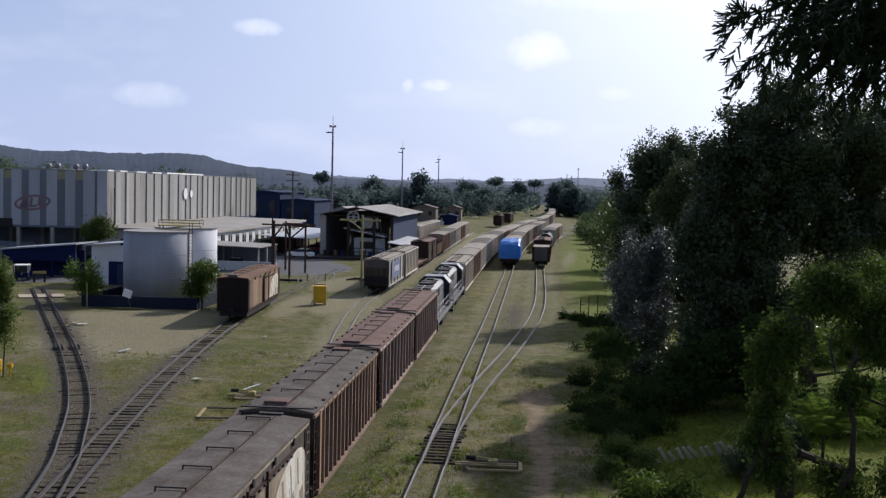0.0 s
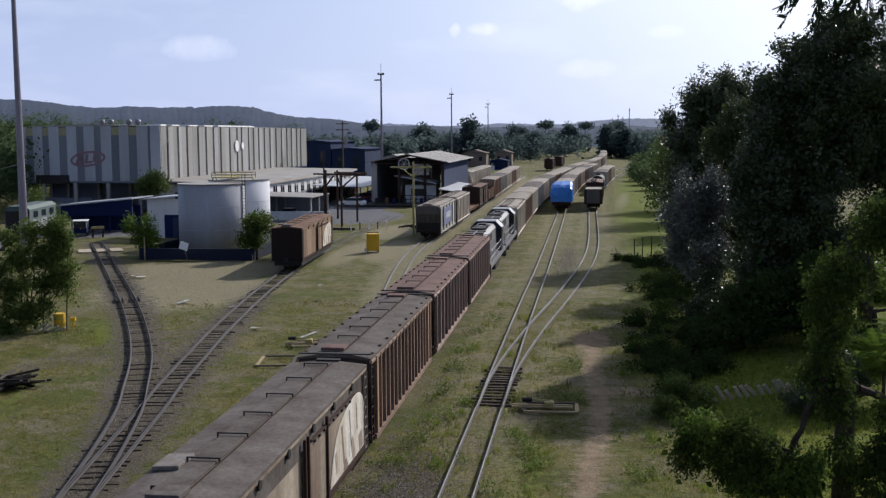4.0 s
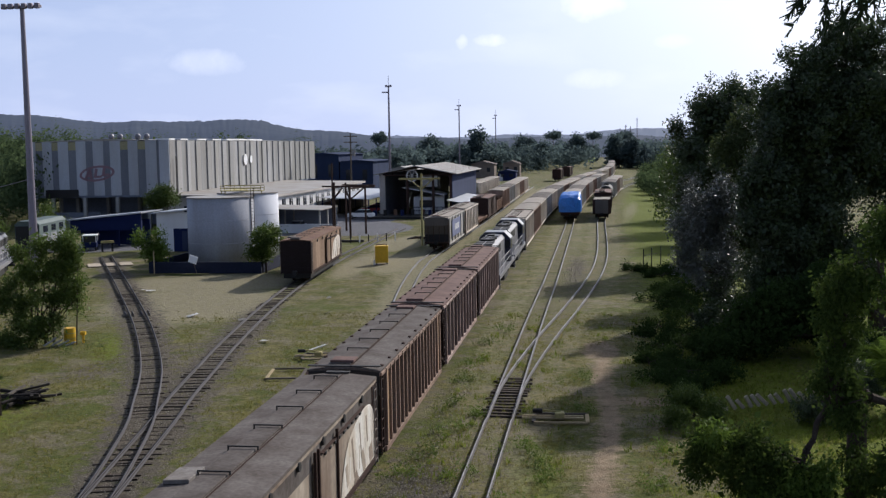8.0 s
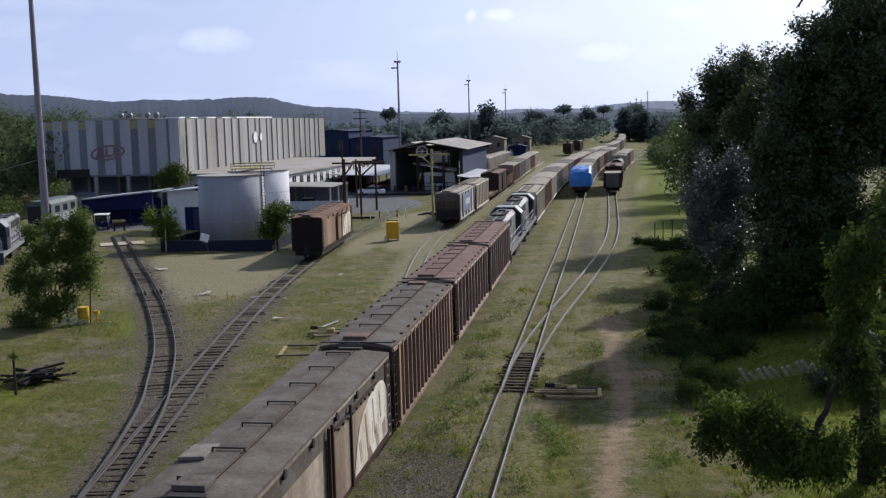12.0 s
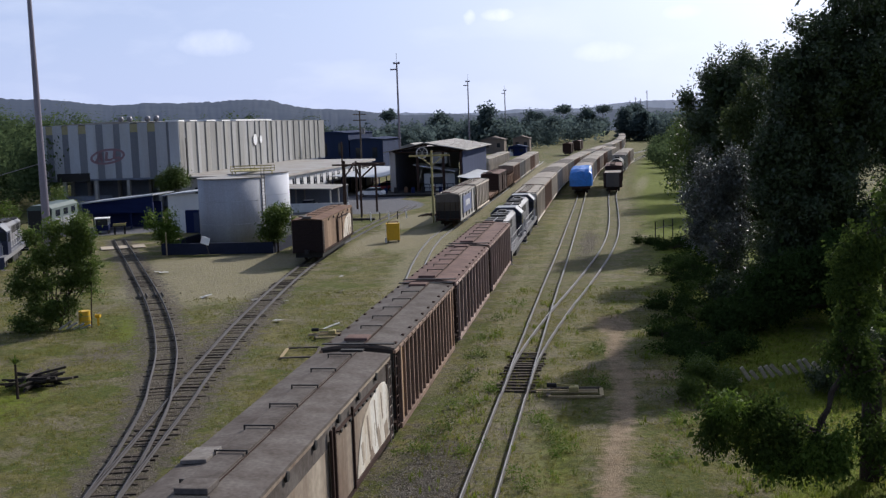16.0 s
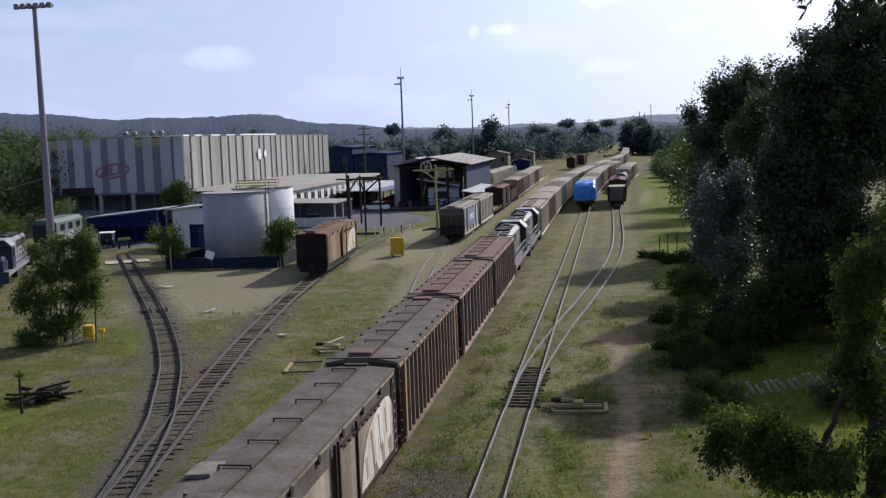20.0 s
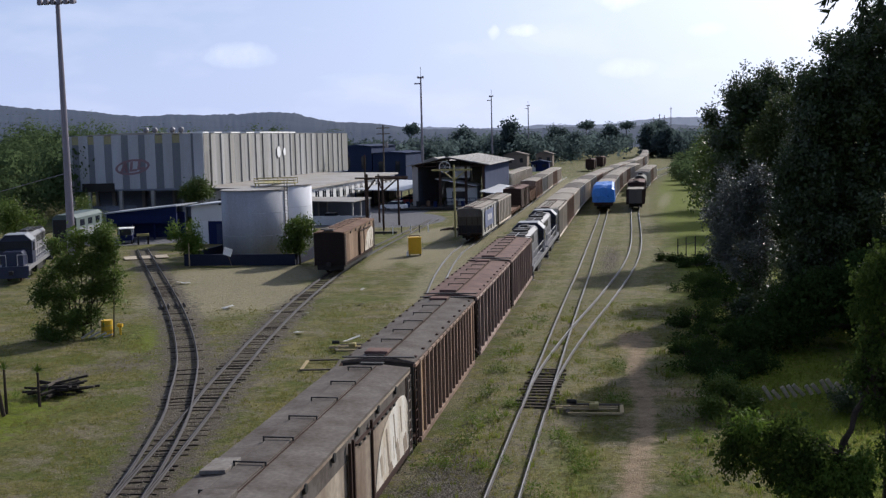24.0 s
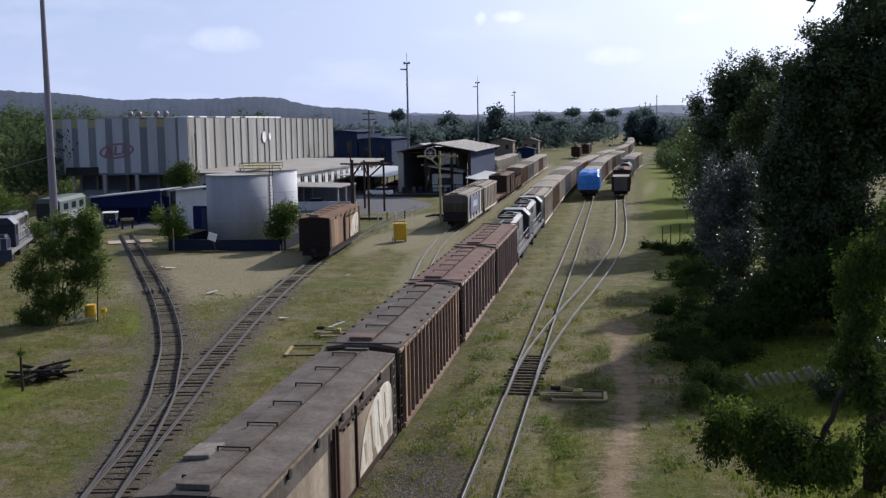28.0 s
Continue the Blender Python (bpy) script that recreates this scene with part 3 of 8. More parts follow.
        at.data.foreach_set("value", np.clip(v, 0, 1).astype(np.float32).ravel())
    return tagged(new("ground", me), "patchy dry grass with bare earth, ballast and worn asphalt", "ground", kind="structure")


build_ground()


RAIL_PROFILE = [(-0.05, 0.0), (0.05, 0.0), (0.05, 0.02), (0.012, 0.04), (0.012, 0.105), (0.029, 0.115), (0.029, 0.15), (-0.029, 0.15), (-0.029, 0.115), (-0.012, 0.105), (-0.012, 0.04), (-0.05, 0.02)]


def sweep(line, off, z, step=1.0):
    """A rail along a line, off metres to its right."""
    pts = spline(line, step)
    verts, faces = [], []
    k = len(RAIL_PROFILE)
    for i, p in enumerate(pts):
        d = (pts[min(i + 1, len(pts) - 1)] - pts[max(i - 1, 0)]).normalized()
        side = Vector((d.y, -d.x, 0))
        for x, h in RAIL_PROFILE:
            q = p + side * (off + x)
            verts.append((q.x, q.y, z + h))
        if i:
            for j in range(k):
                a, b = (i - 1) * k + j, (i - 1) * k + (j + 1) % k
                faces.append((a, b, b + k, a + k))
    return verts, faces


def track(name, label, line, y0, y1, sl0=0, sl1=0, steel=RAIL_SHINY, gauge=1.06, z=0.05, gap=0.12, sink=0.0):
    """Two rails on timber sleepers; sleepers show between sl0 and sl1."""
    t = thing(name, label, "railway track", kind="structure")
    for s in (-0.5, 0.5):
        v, f = sweep(line, s * gauge, z)
        tagged(new("rail", raw_mesh("rail", v, f, steel)), "").parent = t
    pts = spline(line, 0.62)
    rnd = random.Random(name)
    shown = [(p, pts[i + 1] - p) for i, p in enumerate(pts[:-1]) if sl0 <= p.y <= sl1]
    first = None
    for p, d in shown:
        if rnd.random() < gap:
            continue
        if first is None:
            first = part("sleeper", Bx(-0.86, 0.86, -0.1, 0.1, -0.1, 0.04, bev=0.02), SLEEPER, t)
            o = first
        else:
            o = again(first, Matrix())
        o.matrix_basis = pose(p.x + rnd.uniform(-0.16, 0.16), p.y + rnd.uniform(-0.06, 0.06), z - 0.055 - sink + rnd.uniform(-0.04, 0.012), 0, rnd.uniform(-0.8, 0.8), math.degrees(math.atan2(d.y, d.x)) - 90 + rnd.uniform(-5, 5))
    return t


track("track_main", "railway track under the long freight train", MAIN, -30, 960)
track("track_siding", "polished rails sunk in grass with a turnout", LINE_A, -30, 390, 45, 53, gap=0.0, sink=-0.03)
track("track_branch", "polished branch rails curving off in grass", LINE_B, 44, 350)
track("track_curve", "dark rusty rails on sleepers curving to the depot", LINE_C, 30, 111, 30, 104, steel=RAIL, gap=0.5, sink=0.035)
track("track_spur", "worn rails on timber sleepers leading to a boxcar", LINE_D, -5, 150, 20, 90, steel=RAIL, gap=0.2, z=0.0, sink=-0.03)
track("track_hoppers", "overgrown rails leading to parked hopper wagons", LINE_E, 46, 300, z=-0.05)
track("track_depot", "rails of a depot siding", LINE_F, 190, 320)


gr = thing("guard_rails", "short rusty guard rails beside the curved track", "guard rail", kind="structure")
for off in (-0.78, -0.3, 0.3, 0.78):
    v, f = sweep([(-32.3, 72.9), (-31.9, 72.2), (-31.5, 71.4)], off, 0.02)
    new("guard_rail", raw_mesh("guard_rail", v, f, RAIL)).parent = gr


# ---- rolling stock ----
RT = 0.2   # top of the rails


def on_line(line, y, flip=False):
    """The pose on a line where it passes y, facing along it."""
    p = spline(line, 1.0)
    i = min(range(len(p) - 1), key=lambda k: abs(p[k].y - y))
    d = p[i + 1] - p[i]
    x = p[i].x + d.x / d.y * (y - p[i].y)
    return pose(x, y, 0, 0, 0, math.degrees(math.atan2(d.y, d.x)) - 90 + (180 if flip else 0))


def wheelset(bm, y):
    for s in (-1, 1):
        rod(bm, (s * 0.46, y, RT + 0.42), (s * 0.57, y, RT + 0.42), 0.42, seg=18)
        rod(bm, (s * 0.42, y, RT + 0.42), (s * 0.46, y, RT + 0.42), 0.45, seg=18)
    rod(bm, (-0.85, y, RT + 0.42), (0.85, y, RT + 0.42), 0.07, seg=8)
    return bm


def bogie(parent, y, detail=True):
    bm = B()
    for s in (-1, 1):
        prism(bm, [(s * 0.78, RT + 0.3), (s * 0.92, RT + 0.3), (s * 0.92, RT + 0.62), (s * 0.78, RT + 0.62)], y - 1.05, y + 1.05)
        box(bm, s * 0.76, s * 0.95, y - 0.3, y + 0.3, RT + 0.2, RT + 0.72)
        for e in (-0.85, 0.85):
            box(bm, s * 0.75, s * 0.98, y + e - 0.16, y + e + 0.16, RT + 0.26, RT + 0.58)
    box(bm, -0.9, 0.9, y - 0.22, y + 0.22, RT + 0.35, RT + 0.75)
    b = part("bogie", bm, BLACK, parent)
    if detail:
        for e in (-0.85, 0.85):
            part("wheelset", wheelset(B(), y + e), RUST_DARK, b)
    return b


def ladder(parent, x, y0, y1, z0, z1, n, material):
    bm = B()
    for y in (y0, y1):
        rod(bm, (x, y, z0), (x, y, z1), 0.025, seg=6)
    for i in range(n):
        z = z0 + (z1 - z0) * (i + 0.5) / n
        rod(bm, (x, y0, z), (x, y1, z), 0.018, seg=6)
    return part("ladder", bm, material, parent)


def coupler(parent, y, s):
    bm = box(B(), -0.12, 0.12, y, y + s * 0.55, RT + 0.72, RT + 0.98, bev=0.03)
    box(bm, -0.18, 0.18, y + s * 0.42, y + s * 0.62, RT + 0.68, RT + 1.02, bev=0.04)
    return part("coupler", bm, BLACK, parent)


def hopper(label, side, rib, roof, ribs=17, length=14.6, detail=True, panel=None, group="wagons of the freight train", end=None, bay=None):
    """Covered hopper: ribbed sides, a low-pitched roof with hatches along its ridge, sloping ends, bogies."""
    t = thing("hopper_wagon", label, "freight wagon", group=group)
    h, e, r, w = length / 2, 3.68, 3.82, 1.25
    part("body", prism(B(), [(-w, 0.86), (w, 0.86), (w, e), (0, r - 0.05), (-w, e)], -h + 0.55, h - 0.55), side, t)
    for s in (-1, 1):
        # the sloping end sheet over an open platform
        bm = B()
        y0, y1 = s * (h - 0.55), s * h
        vs = [bm.verts.new(c) for c in ((-w, y0, 1.9), (w, y0, 1.9), (w, y1, 2.9), (-w, y1, 2.9), (-w, y0, e), (w, y0, e), (w, y1, e), (-w, y1, e), (0, y0, r - 0.05), (0, y1, r - 0.05))]
        for f in ((0, 1, 2, 3), (3, 2, 6, 9, 7), (0, 3, 7, 4), (1, 5, 6, 2), (4, 7, 9, 8), (5, 8, 9, 6)):
            bm.faces.new([vs[k] for k in f])
        bmesh.ops.recalc_face_normals(bm, faces=bm.faces[:])
        part("end_sheet", bm, end or side, t)
        # black sheet paints the shade in the recess below the sloping end
        if end:
            part("end_wall", box(B(), -w - 0.004, w + 0.004, min(y0, y0 + s * 0.03), max(y0, y0 + s * 0.03), 0.86, 1.92), BLACK, t)
        part("end_platform", box(B(), -w, w, min(y0, y1), max(y0, y1), 0.98, 1.1), RUST_DARK, t)
        coupler(t, y1, s)
        for x in (-0.9, -0.3, 0.3, 0.9):
            part("end_post", rod(B(), (x, y1 - s * 0.06, 1.1), (x, y1 - s * 0.06, 2.9), 0.035, seg=6), RUST_DARK, t)
        if detail:
            for x in (-1, 1):
                ladder(t, x * (w + 0.03), y1 - s * 0.08, y1 - s * 0.48, 0.75, 3.55, 8, RUST_DARK)
    roofb = prism(B(), [(-1.3, e - 0.02), (-1.3, e + 0.05), (-0.36, r + 0.02), (0.36, r + 0.02), (1.3, e + 0.05), (1.3, e - 0.02), (0.36, r - 0.06), (-0.36, r - 0.06)], -h, h)
    part("roof", roofb, roof, t)
    # side posts
    first = None
    for s in (-1, 1):
        for i in range(ribs):
            y = -h + 0.75 + (length - 1.5) * i / (ribs - 1)
            m = pose(s * (w + 0.045), y, 0)
            if i == 0:
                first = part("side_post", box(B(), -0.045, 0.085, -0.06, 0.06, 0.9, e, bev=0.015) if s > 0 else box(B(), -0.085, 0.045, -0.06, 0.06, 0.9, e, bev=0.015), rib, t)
                first.matrix_basis = m
            else:
                again(first, m)
        part("side_sill", box(B(), s * (w - 0.02), s * (w + 0.13), -h + 0.55, h - 0.55, 0.74, 0.94, bev=0.02), rib, t)
        part("eave_rail", box(B(), s * (w - 0.02), s * (w + 0.1), -h, h, e - 0.14, e - 0.02, bev=0.02), rib, t)
        if bay:
            for a in (-h + 0.82, h - 1.35):
                part("end_bay", box(B(), min(s * w, s * (w + 0.06)), max(s * w, s * (w + 0.06)), a, a + 0.5, 0.95, e - 0.14), bay, t)
        if panel:
            pn = part("side_panel", box(B(), s * (w + 0.1), s * (w + 0.14), -h * 0.62, h * 0.4, 1.45, 3.3), panel, t)
            for q in range(4):
                part("pale_bar", box(B(), s * (w + 0.14), s * (w + 0.15), -2.2 + q * 0.95, -1.65 + q * 0.95, 2.1, 2.75), PLASTER, pn)
    # hatch trough, its lids and the bars that lock them
    if detail:
        part("hatch_coaming", box(B(), -0.52, 0.14, -h + 0.5, h - 0.5, r + 0.0, r + 0.06, bev=0.02), roof, t)
        part("running_board", box(B(), 0.2, 0.23, -h + 0.1, h - 0.1, r + 0.02, r + 0.07), RUST_DARK, t)
        n = 7
        bar = None
        for i in range(n):
            y = -h + 1.1 + (length - 2.2) * i / (n - 1)
            if bar is None:
                bm = box(B(), -0.6, 0.22, -0.018, 0.018, 0.09, 0.125)
                for x in (-0.6, 0.18):
                    box(bm, x, x + 0.04, -0.022, 0.022, -0.04, 0.1)
                bar = part("hatch_bar", bm, BLACK, t)
                bar.matrix_basis = pose(0, y, r)
            else:
                again(bar, pose(0, y, r))
        for y in (-h + 0.62, h - 1.3):
            part("hatch_cover", box(B(), -0.62, 0.22, y, y + 0.7, r + 0.04, r + 0.15, bev=0.03), ROOF_RED, t)
        clip = None
        for s in (-1, 1):
            for i in range(10):
                y = -h + 0.8 + (length - 1.6) * i / 9
                if clip is None:
                    clip = part("roof_lug", box(B(), -0.05, 0.05, -0.09, 0.09, 0, 0.07, bev=0.01), RUST_DARK, t)
                    clip.matrix_basis = pose(s * 1.18, y, e + 0.05, 0, s * 8, 0)
                else:
                    again(clip, pose(s * 1.18, y, e + 0.05, 0, s * 8, 0))
        for s in (-1, 1):
            part("end_walkway", box(B(), -1.28, 1.28, s * (h - 0.24), s * (h - 0.06), r + 0.02, r + 0.06), BLACK, t)
        for y in (-4.2, -1.4, 1.4, 4.2):
            if abs(y) < h - 2.5:
                bm = B()
                vs = [bm.verts.new(c) for c in ((-w + 0.05, y - 1.3, 1.02), (w - 0.05, y - 1.3, 1.02), (w - 0.05, y + 1.3, 1.02), (-w + 0.05, y + 1.3, 1.02), (-0.3, y - 0.35, 0.5), (0.3, y - 0.35, 0.5), (0.3, y + 0.35, 0.5), (-0.3, y + 0.35, 0.5))]
                for f in ((0, 1, 5, 4), (1, 2, 6, 5), (2, 3, 7, 6), (3, 0, 4, 7), (4, 5, 6, 7)):
                    bm.faces.new([vs[k] for k in f])
                part("discharge_chute", bm, RUST_DARK, t)
    for s in (-1, 1):
        bogie(t, s * (h - 2.3), detail)
    return t


def graffiti(parent, x, y, z, s):
    """A white arched patch with unreadable leaning strokes left bare in it, sprayed on the side; y is its middle."""
    out = [(-2.6, 1.02), (-2.25, 1.75), (-1.7, 2.4), (-0.9, 2.78), (0.1, 2.98), (1.1, 3.08), (1.9, 2.95), (2.35, 2.6), (2.5, 2.1), (2.5, 1.02)]
    bm = B()
    top = spline(out, 0.25)
    a = [bm.verts.new((x, y + p.x * 0.98, z - 2.0 + p.y)) for p in top]
    b = [bm.verts.new((x + s * 0.012, y + p.x * 0.97, z - 2.0 + p.y - 0.02)) for p in top]
    bm.faces.new(b)
    for k in range(len(a)):
        j = (k + 1) % len(a)
        bm.faces.new((a[k], a[j], b[j], b[k]))
    bmesh.ops.recalc_face_normals(bm, faces=bm.faces[:])
    g = part("sprayed_arch", bm, GRAFFITI, parent, "white sprayed arch with unreadable strokes")
    for dy, dz, lean, hgt, wd in ((-1.7, -0.35, 16, 0.7, 0.3), (-0.85, -0.05, 12, 1.3, 0.2), (0.2, 0.2, 10, 1.2, 0.14), (0.55, -0.55, 24, 0.8, 0.4), (1.15, 0.35, 8, 0.9, 0.14), (-0.5, -0.85, 40, 0.5, 0.5), (1.7, -0.6, 14, 0.6, 0.55)):
        part("bare_stroke", box(B(), -0.002, 0.018, -wd / 2, wd / 2, -hgt / 2, hgt / 2, bev=0.008, m=pose(x + (0 if s > 0 else -0.016), y + dy, z + dz, lean, 0, 0)), CREAM, g)
    for dy, hgt in ((-1.3, 0.3), (-0.5, 0.4), (0.0, 0.25), (0.9, 0.35), (1.9, 0.3)):
        part("paint_run", box(B(), min(x, x + s * 0.016), max(x, x + s * 0.016), y + dy - 0.05, y + dy + 0.05, z - 0.4 - hgt, z + 0.1), GRAFFITI, g)
    return g


GRAFFITI = mat("white_spray_paint", (0.6, 0.58, 0.53), 0.7, 0, 0.6, 0.9, 9, 0.15, 0.05, True, (0.38, 0.3, 0.2), 0.9)


def boxcar(label, side, roof, length=14.6, group="wagons of the freight train", end=None, spray=True, strake=None):
    """Covered wagon with plain sheet sides, a sliding door on posts and a low roof."""
    t = thing("boxcar", label, "freight wagon", group=group)
    h, e, r, w = length / 2, 3.66, 3.8, 1.26
    part("body", box(B(), -w, w, -h, h, 0.98, e, bev=0.02), side, t)
    for s in (-1, 1):
        part("end_wall", box(B(), -w - 0.01, w + 0.01, s * h, s * (h + 0.03), 0.95, e + 0.02), end or side, t)
        bm = B()
        for k in range(4):
            z = 1.35 + 0.55 * k
            box(bm, -w + 0.1, w - 0.1, s * (h + 0.03), s * (h + 0.075), z, z + 0.12, bev=0.015)
        part("end_corrugation", bm, end or side, t)
        coupler(t, s * (h + 0.03), s)
        for x in (-1, 1):
            ladder(t, x * (w + 0.07), s * (h - 0.08), s * (h - 0.5), 0.8, 3.5, 8, LADDER)
            part("corner_post", box(B(), min(x * w, x * (w + 0.03)), max(x * w, x * (w + 0.03)), min(s * h, s * (h - 0.6)), max(s * h, s * (h - 0.6)), 1.0, e - 0.1), RUST_DARK, t)
        part("end_walkway", box(B(), -0.4, 0.4, s * (h - 0.05), s * (h + 0.2), r + 0.02, r + 0.06), BLACK, t)
    part("roof", prism(B(), [(-1.32, e - 0.03), (-1.32, e + 0.05), (-0.4, r), (0.4, r), (1.32, e + 0.05), (1.32, e - 0.03), (0.4, r - 0.08), (-0.4, r - 0.08)], -h - 0.04, h + 0.04), roof, t)
    part("hatch_coaming", box(B(), -0.52, 0.14, -h + 0.5, h - 0.5, r - 0.02, r + 0.05, bev=0.02), roof, t)
    part("running_board", box(B(), 0.2, 0.225, -h, h, r - 0.01, r + 0.025), RUST_DARK, t)
    part("roof_plate", box(B(), -1.02, -0.38, -h + 2.45, -h + 3.5, r + 0.0, r + 0.1, bev=0.015, m=pose(0, 0, 0, 0, -3, 0)), ROOF_LIGHT, t, "loose dusty hatch plate")
    part("roof_plate", box(B(), -0.45, 0.3, -h + 0.2, -h + 0.9, r + 0.02, r + 0.16, bev=0.02), ROOF_GREY, t)
    bar = None
    for i in range(7):
        y = -h + 0.9 + (length - 1.8) * i / 6
        m = pose(0, y, r)
        if bar is None:
            bm = box(B(), -0.6, 0.22, -0.018, 0.018, 0.09, 0.125)
            for x in (-0.6, 0.18):
                box(bm, x, x + 0.04, -0.022, 0.022, -0.04, 0.1)
            bar = part("hatch_bar", bm, BLACK, t)
            bar.matrix_basis = m
        else:
            again(bar, m)
    for s in (-1, 1):
        x = s * w
        part("side_sill", box(B(), min(x, x + s * 0.07), max(x, x + s * 0.07), -h, h, 0.9, 1.1, bev=0.015), RUST_DARK, t)
        part("eave_rail", box(B(), min(x, x + s * 0.06), max(x, x + s * 0.06), -h, h, e - 0.12, e - 0.02), side, t)
        if strake:
            part("upper_strake", box(B(), min(x, x + s * 0.016), max(x, x + s * 0.016), -h + 0.02, h - 0.62, 2.98, e - 0.12), strake, t)
        for k in range(9):
            part("door_roller", box(B(), min(x + s * 0.08, x + s * 0.14), max(x + s * 0.08, x + s * 0.14), k * 0.55, k * 0.55 + 0.16, e - 0.56, e - 0.46, bev=0.02), BLACK, t)
        door = part("sliding_door", box(B(), min(x + s * 0.03, x + s * 0.08), max(x + s * 0.03, x + s * 0.08), -1.0, 1.5, 1.1, e - 0.5, bev=0.01), side, t)
        for y in (-1.0, -0.65, 1.45):
            part("door_post", box(B(), min(x + s * 0.07, x + s * 0.15), max(x + s * 0.07, x + s * 0.15), y - 0.05, y + 0.05, 1.05, e - 0.2, bev=0.01), RUST_DARK, door)
        part("door_track", box(B(), min(x, x + s * 0.12), max(x, x + s * 0.12), -0.2, 5.2, e - 0.47, e - 0.44), RUST_DARK, t)
        for k in range(5):
            y = -4.85 + 2.45 * k
            part("eave_bracket", rod(B(), (x + s * 0.03, y, e - 0.17), (x + s * 0.1, y, e - 0.17), 0.14, 0.12, seg=12), BLACK, t)
        if spray:
            graffiti(t, s * (w + (0.02 if strake else 0.004)), h - 2.7, 2.0, s)
        bogie(t, s * (h - 2.3))
    return t


def loco(label, group="locomotives", lit=False, length=14.8, nose=-1):
    """Six-axle hood diesel: long hood with fans and radiator, cab near one end, walkways with rails, fuel tank, bogies.
    The long hood points to nose * y."""
    t = thing("locomotive", label, "locomotive", group=group)
    h = length / 2
    k = nose
    lo, hi = sorted((k * h * 0.94, -k * h * 0.42))
    part("underframe", box(B(), -1.35, 1.35, -h, h, 1.15, 1.5, bev=0.02), LOCO_GREY, t)
    part("long_hood", prism(B(), [(-0.86, 1.5), (0.86, 1.5), (0.86, 3.55), (0.62, 3.82), (-0.62, 3.82), (-0.86, 3.55)], lo, hi), LOCO_GREY, t)
    part("hood_stripe", prism(B(), [(-0.875, 1.5), (0.875, 1.5), (0.875, 2.15), (-0.875, 2.15)], lo - 0.01, hi), LOCO_NAVY, t)
    c0, c1 = sorted((-k * h * 0.42, -k * h * 0.66))
    cab = part("cab", prism(B(), [(-1.33, 1.5), (1.33, 1.5), (1.33, 3.45), (0.8, 3.98), (-0.8, 3.98), (-1.33, 3.45)], c0, c1), LOCO_NAVY, t)
    part("cab_roof", prism(B(), [(-1.36, 3.44), (-1.36, 3.5), (-0.82, 4.04), (0.82, 4.04), (1.36, 3.5), (1.36, 3.44), (0.8, 3.98), (-0.8, 3.98)], c0 - 0.25, c1 + 0.25), LOCO_PALE, cab)
    for s in (-1, 1):
        part("cab_window", box(B(), s * 1.32, s * 1.345, c0 + 0.35, c1 - 0.35, 2.55, 3.3, bev=0.01), GLASS_DARK, cab)
        for x in (-1.05, 1.05):
            y = c0 - 0.01 if s < 0 else c1 + 0.01
            part("cab_window", box(B(), x - 0.2, x + 0.2, y - 0.015, y + 0.015, 2.65, 3.3, bev=0.01), GLASS_DARK, cab)
    n0, n1 = sorted((-k * h * 0.66, -k * h * 0.93))
    part("short_hood", prism(B(), [(-0.86, 1.5), (0.86, 1.5), (0.86, 2.5), (0.7, 2.72), (-0.7, 2.72), (-0.86, 2.5)], n0, n1), LOCO_NAVY, t)
    # roof gear on the long hood
    for i in range(2):
        y = k * (h * 0.86 - i * 1.5)
        part("radiator_panel", box(B(), -0.72, -0.06, y - 0.55, y + 0.55, 3.8, 3.87, bev=0.02), BLACK, t)
        part("radiator_panel", box(B(), 0.06, 0.72, y - 0.55, y + 0.55, 3.8, 3.87, bev=0.02), BLACK, t)
    for i in range(2):
        y = k * (h * 0.86 - (i + 2) * 1.6)
        fan = part("radiator_fan", rod(B(), (0, y, 3.8), (0, y, 3.97), 0.62, seg=20), BLACK, t)
        part("fan_guard", rod(B(), (0, y, 3.97), (0, y, 4.0), 0.18, seg=10), LOCO_GREY, fan)
    part("exhaust", box(B(), -0.3, 0.3, -0.5, 0.5, 3.8, 4.08, bev=0.03), BLACK, t)
    part("roof_hatch", box(B(), -0.55, 0.55, -k * 1.0 - 0.55, -k * 1.0 + 0.55, 3.81, 3.93, bev=0.03), LOCO_GREY, t)
    for s in (-1, 1):
        for i in range(4):
            y = k * (h * 0.82 - i * 1.45)
            part("radiator_grille", box(B(), s * 0.855, s * 0.885, y - 0.6, y + 0.6, 2.85, 3.45), BLACK, t)
        for i in range(7):
            y = lo + (hi - lo) * (i + 0.5) / 7
            part("hood_door", box(B(), s * 0.86, s * 0.882, y - 0.46, y + 0.46, 1.6, 2.7, bev=0.01), LOCO_GREY, t)
        bm = B()
        ys = [lo + (hi - lo) * i / 8 for i in range(9)]
        for y in ys:
            rod(bm, (s * 1.3, y, 1.5), (s * 1.3, y, 2.5), 0.022, seg=6)
        for z in (2.0, 2.5):
            rod(bm, (s * 1.3, lo, z), (s * 1.3, hi, z), 0.022, seg=6)
        part("handrail", bm, LOCO_RAIL, t)
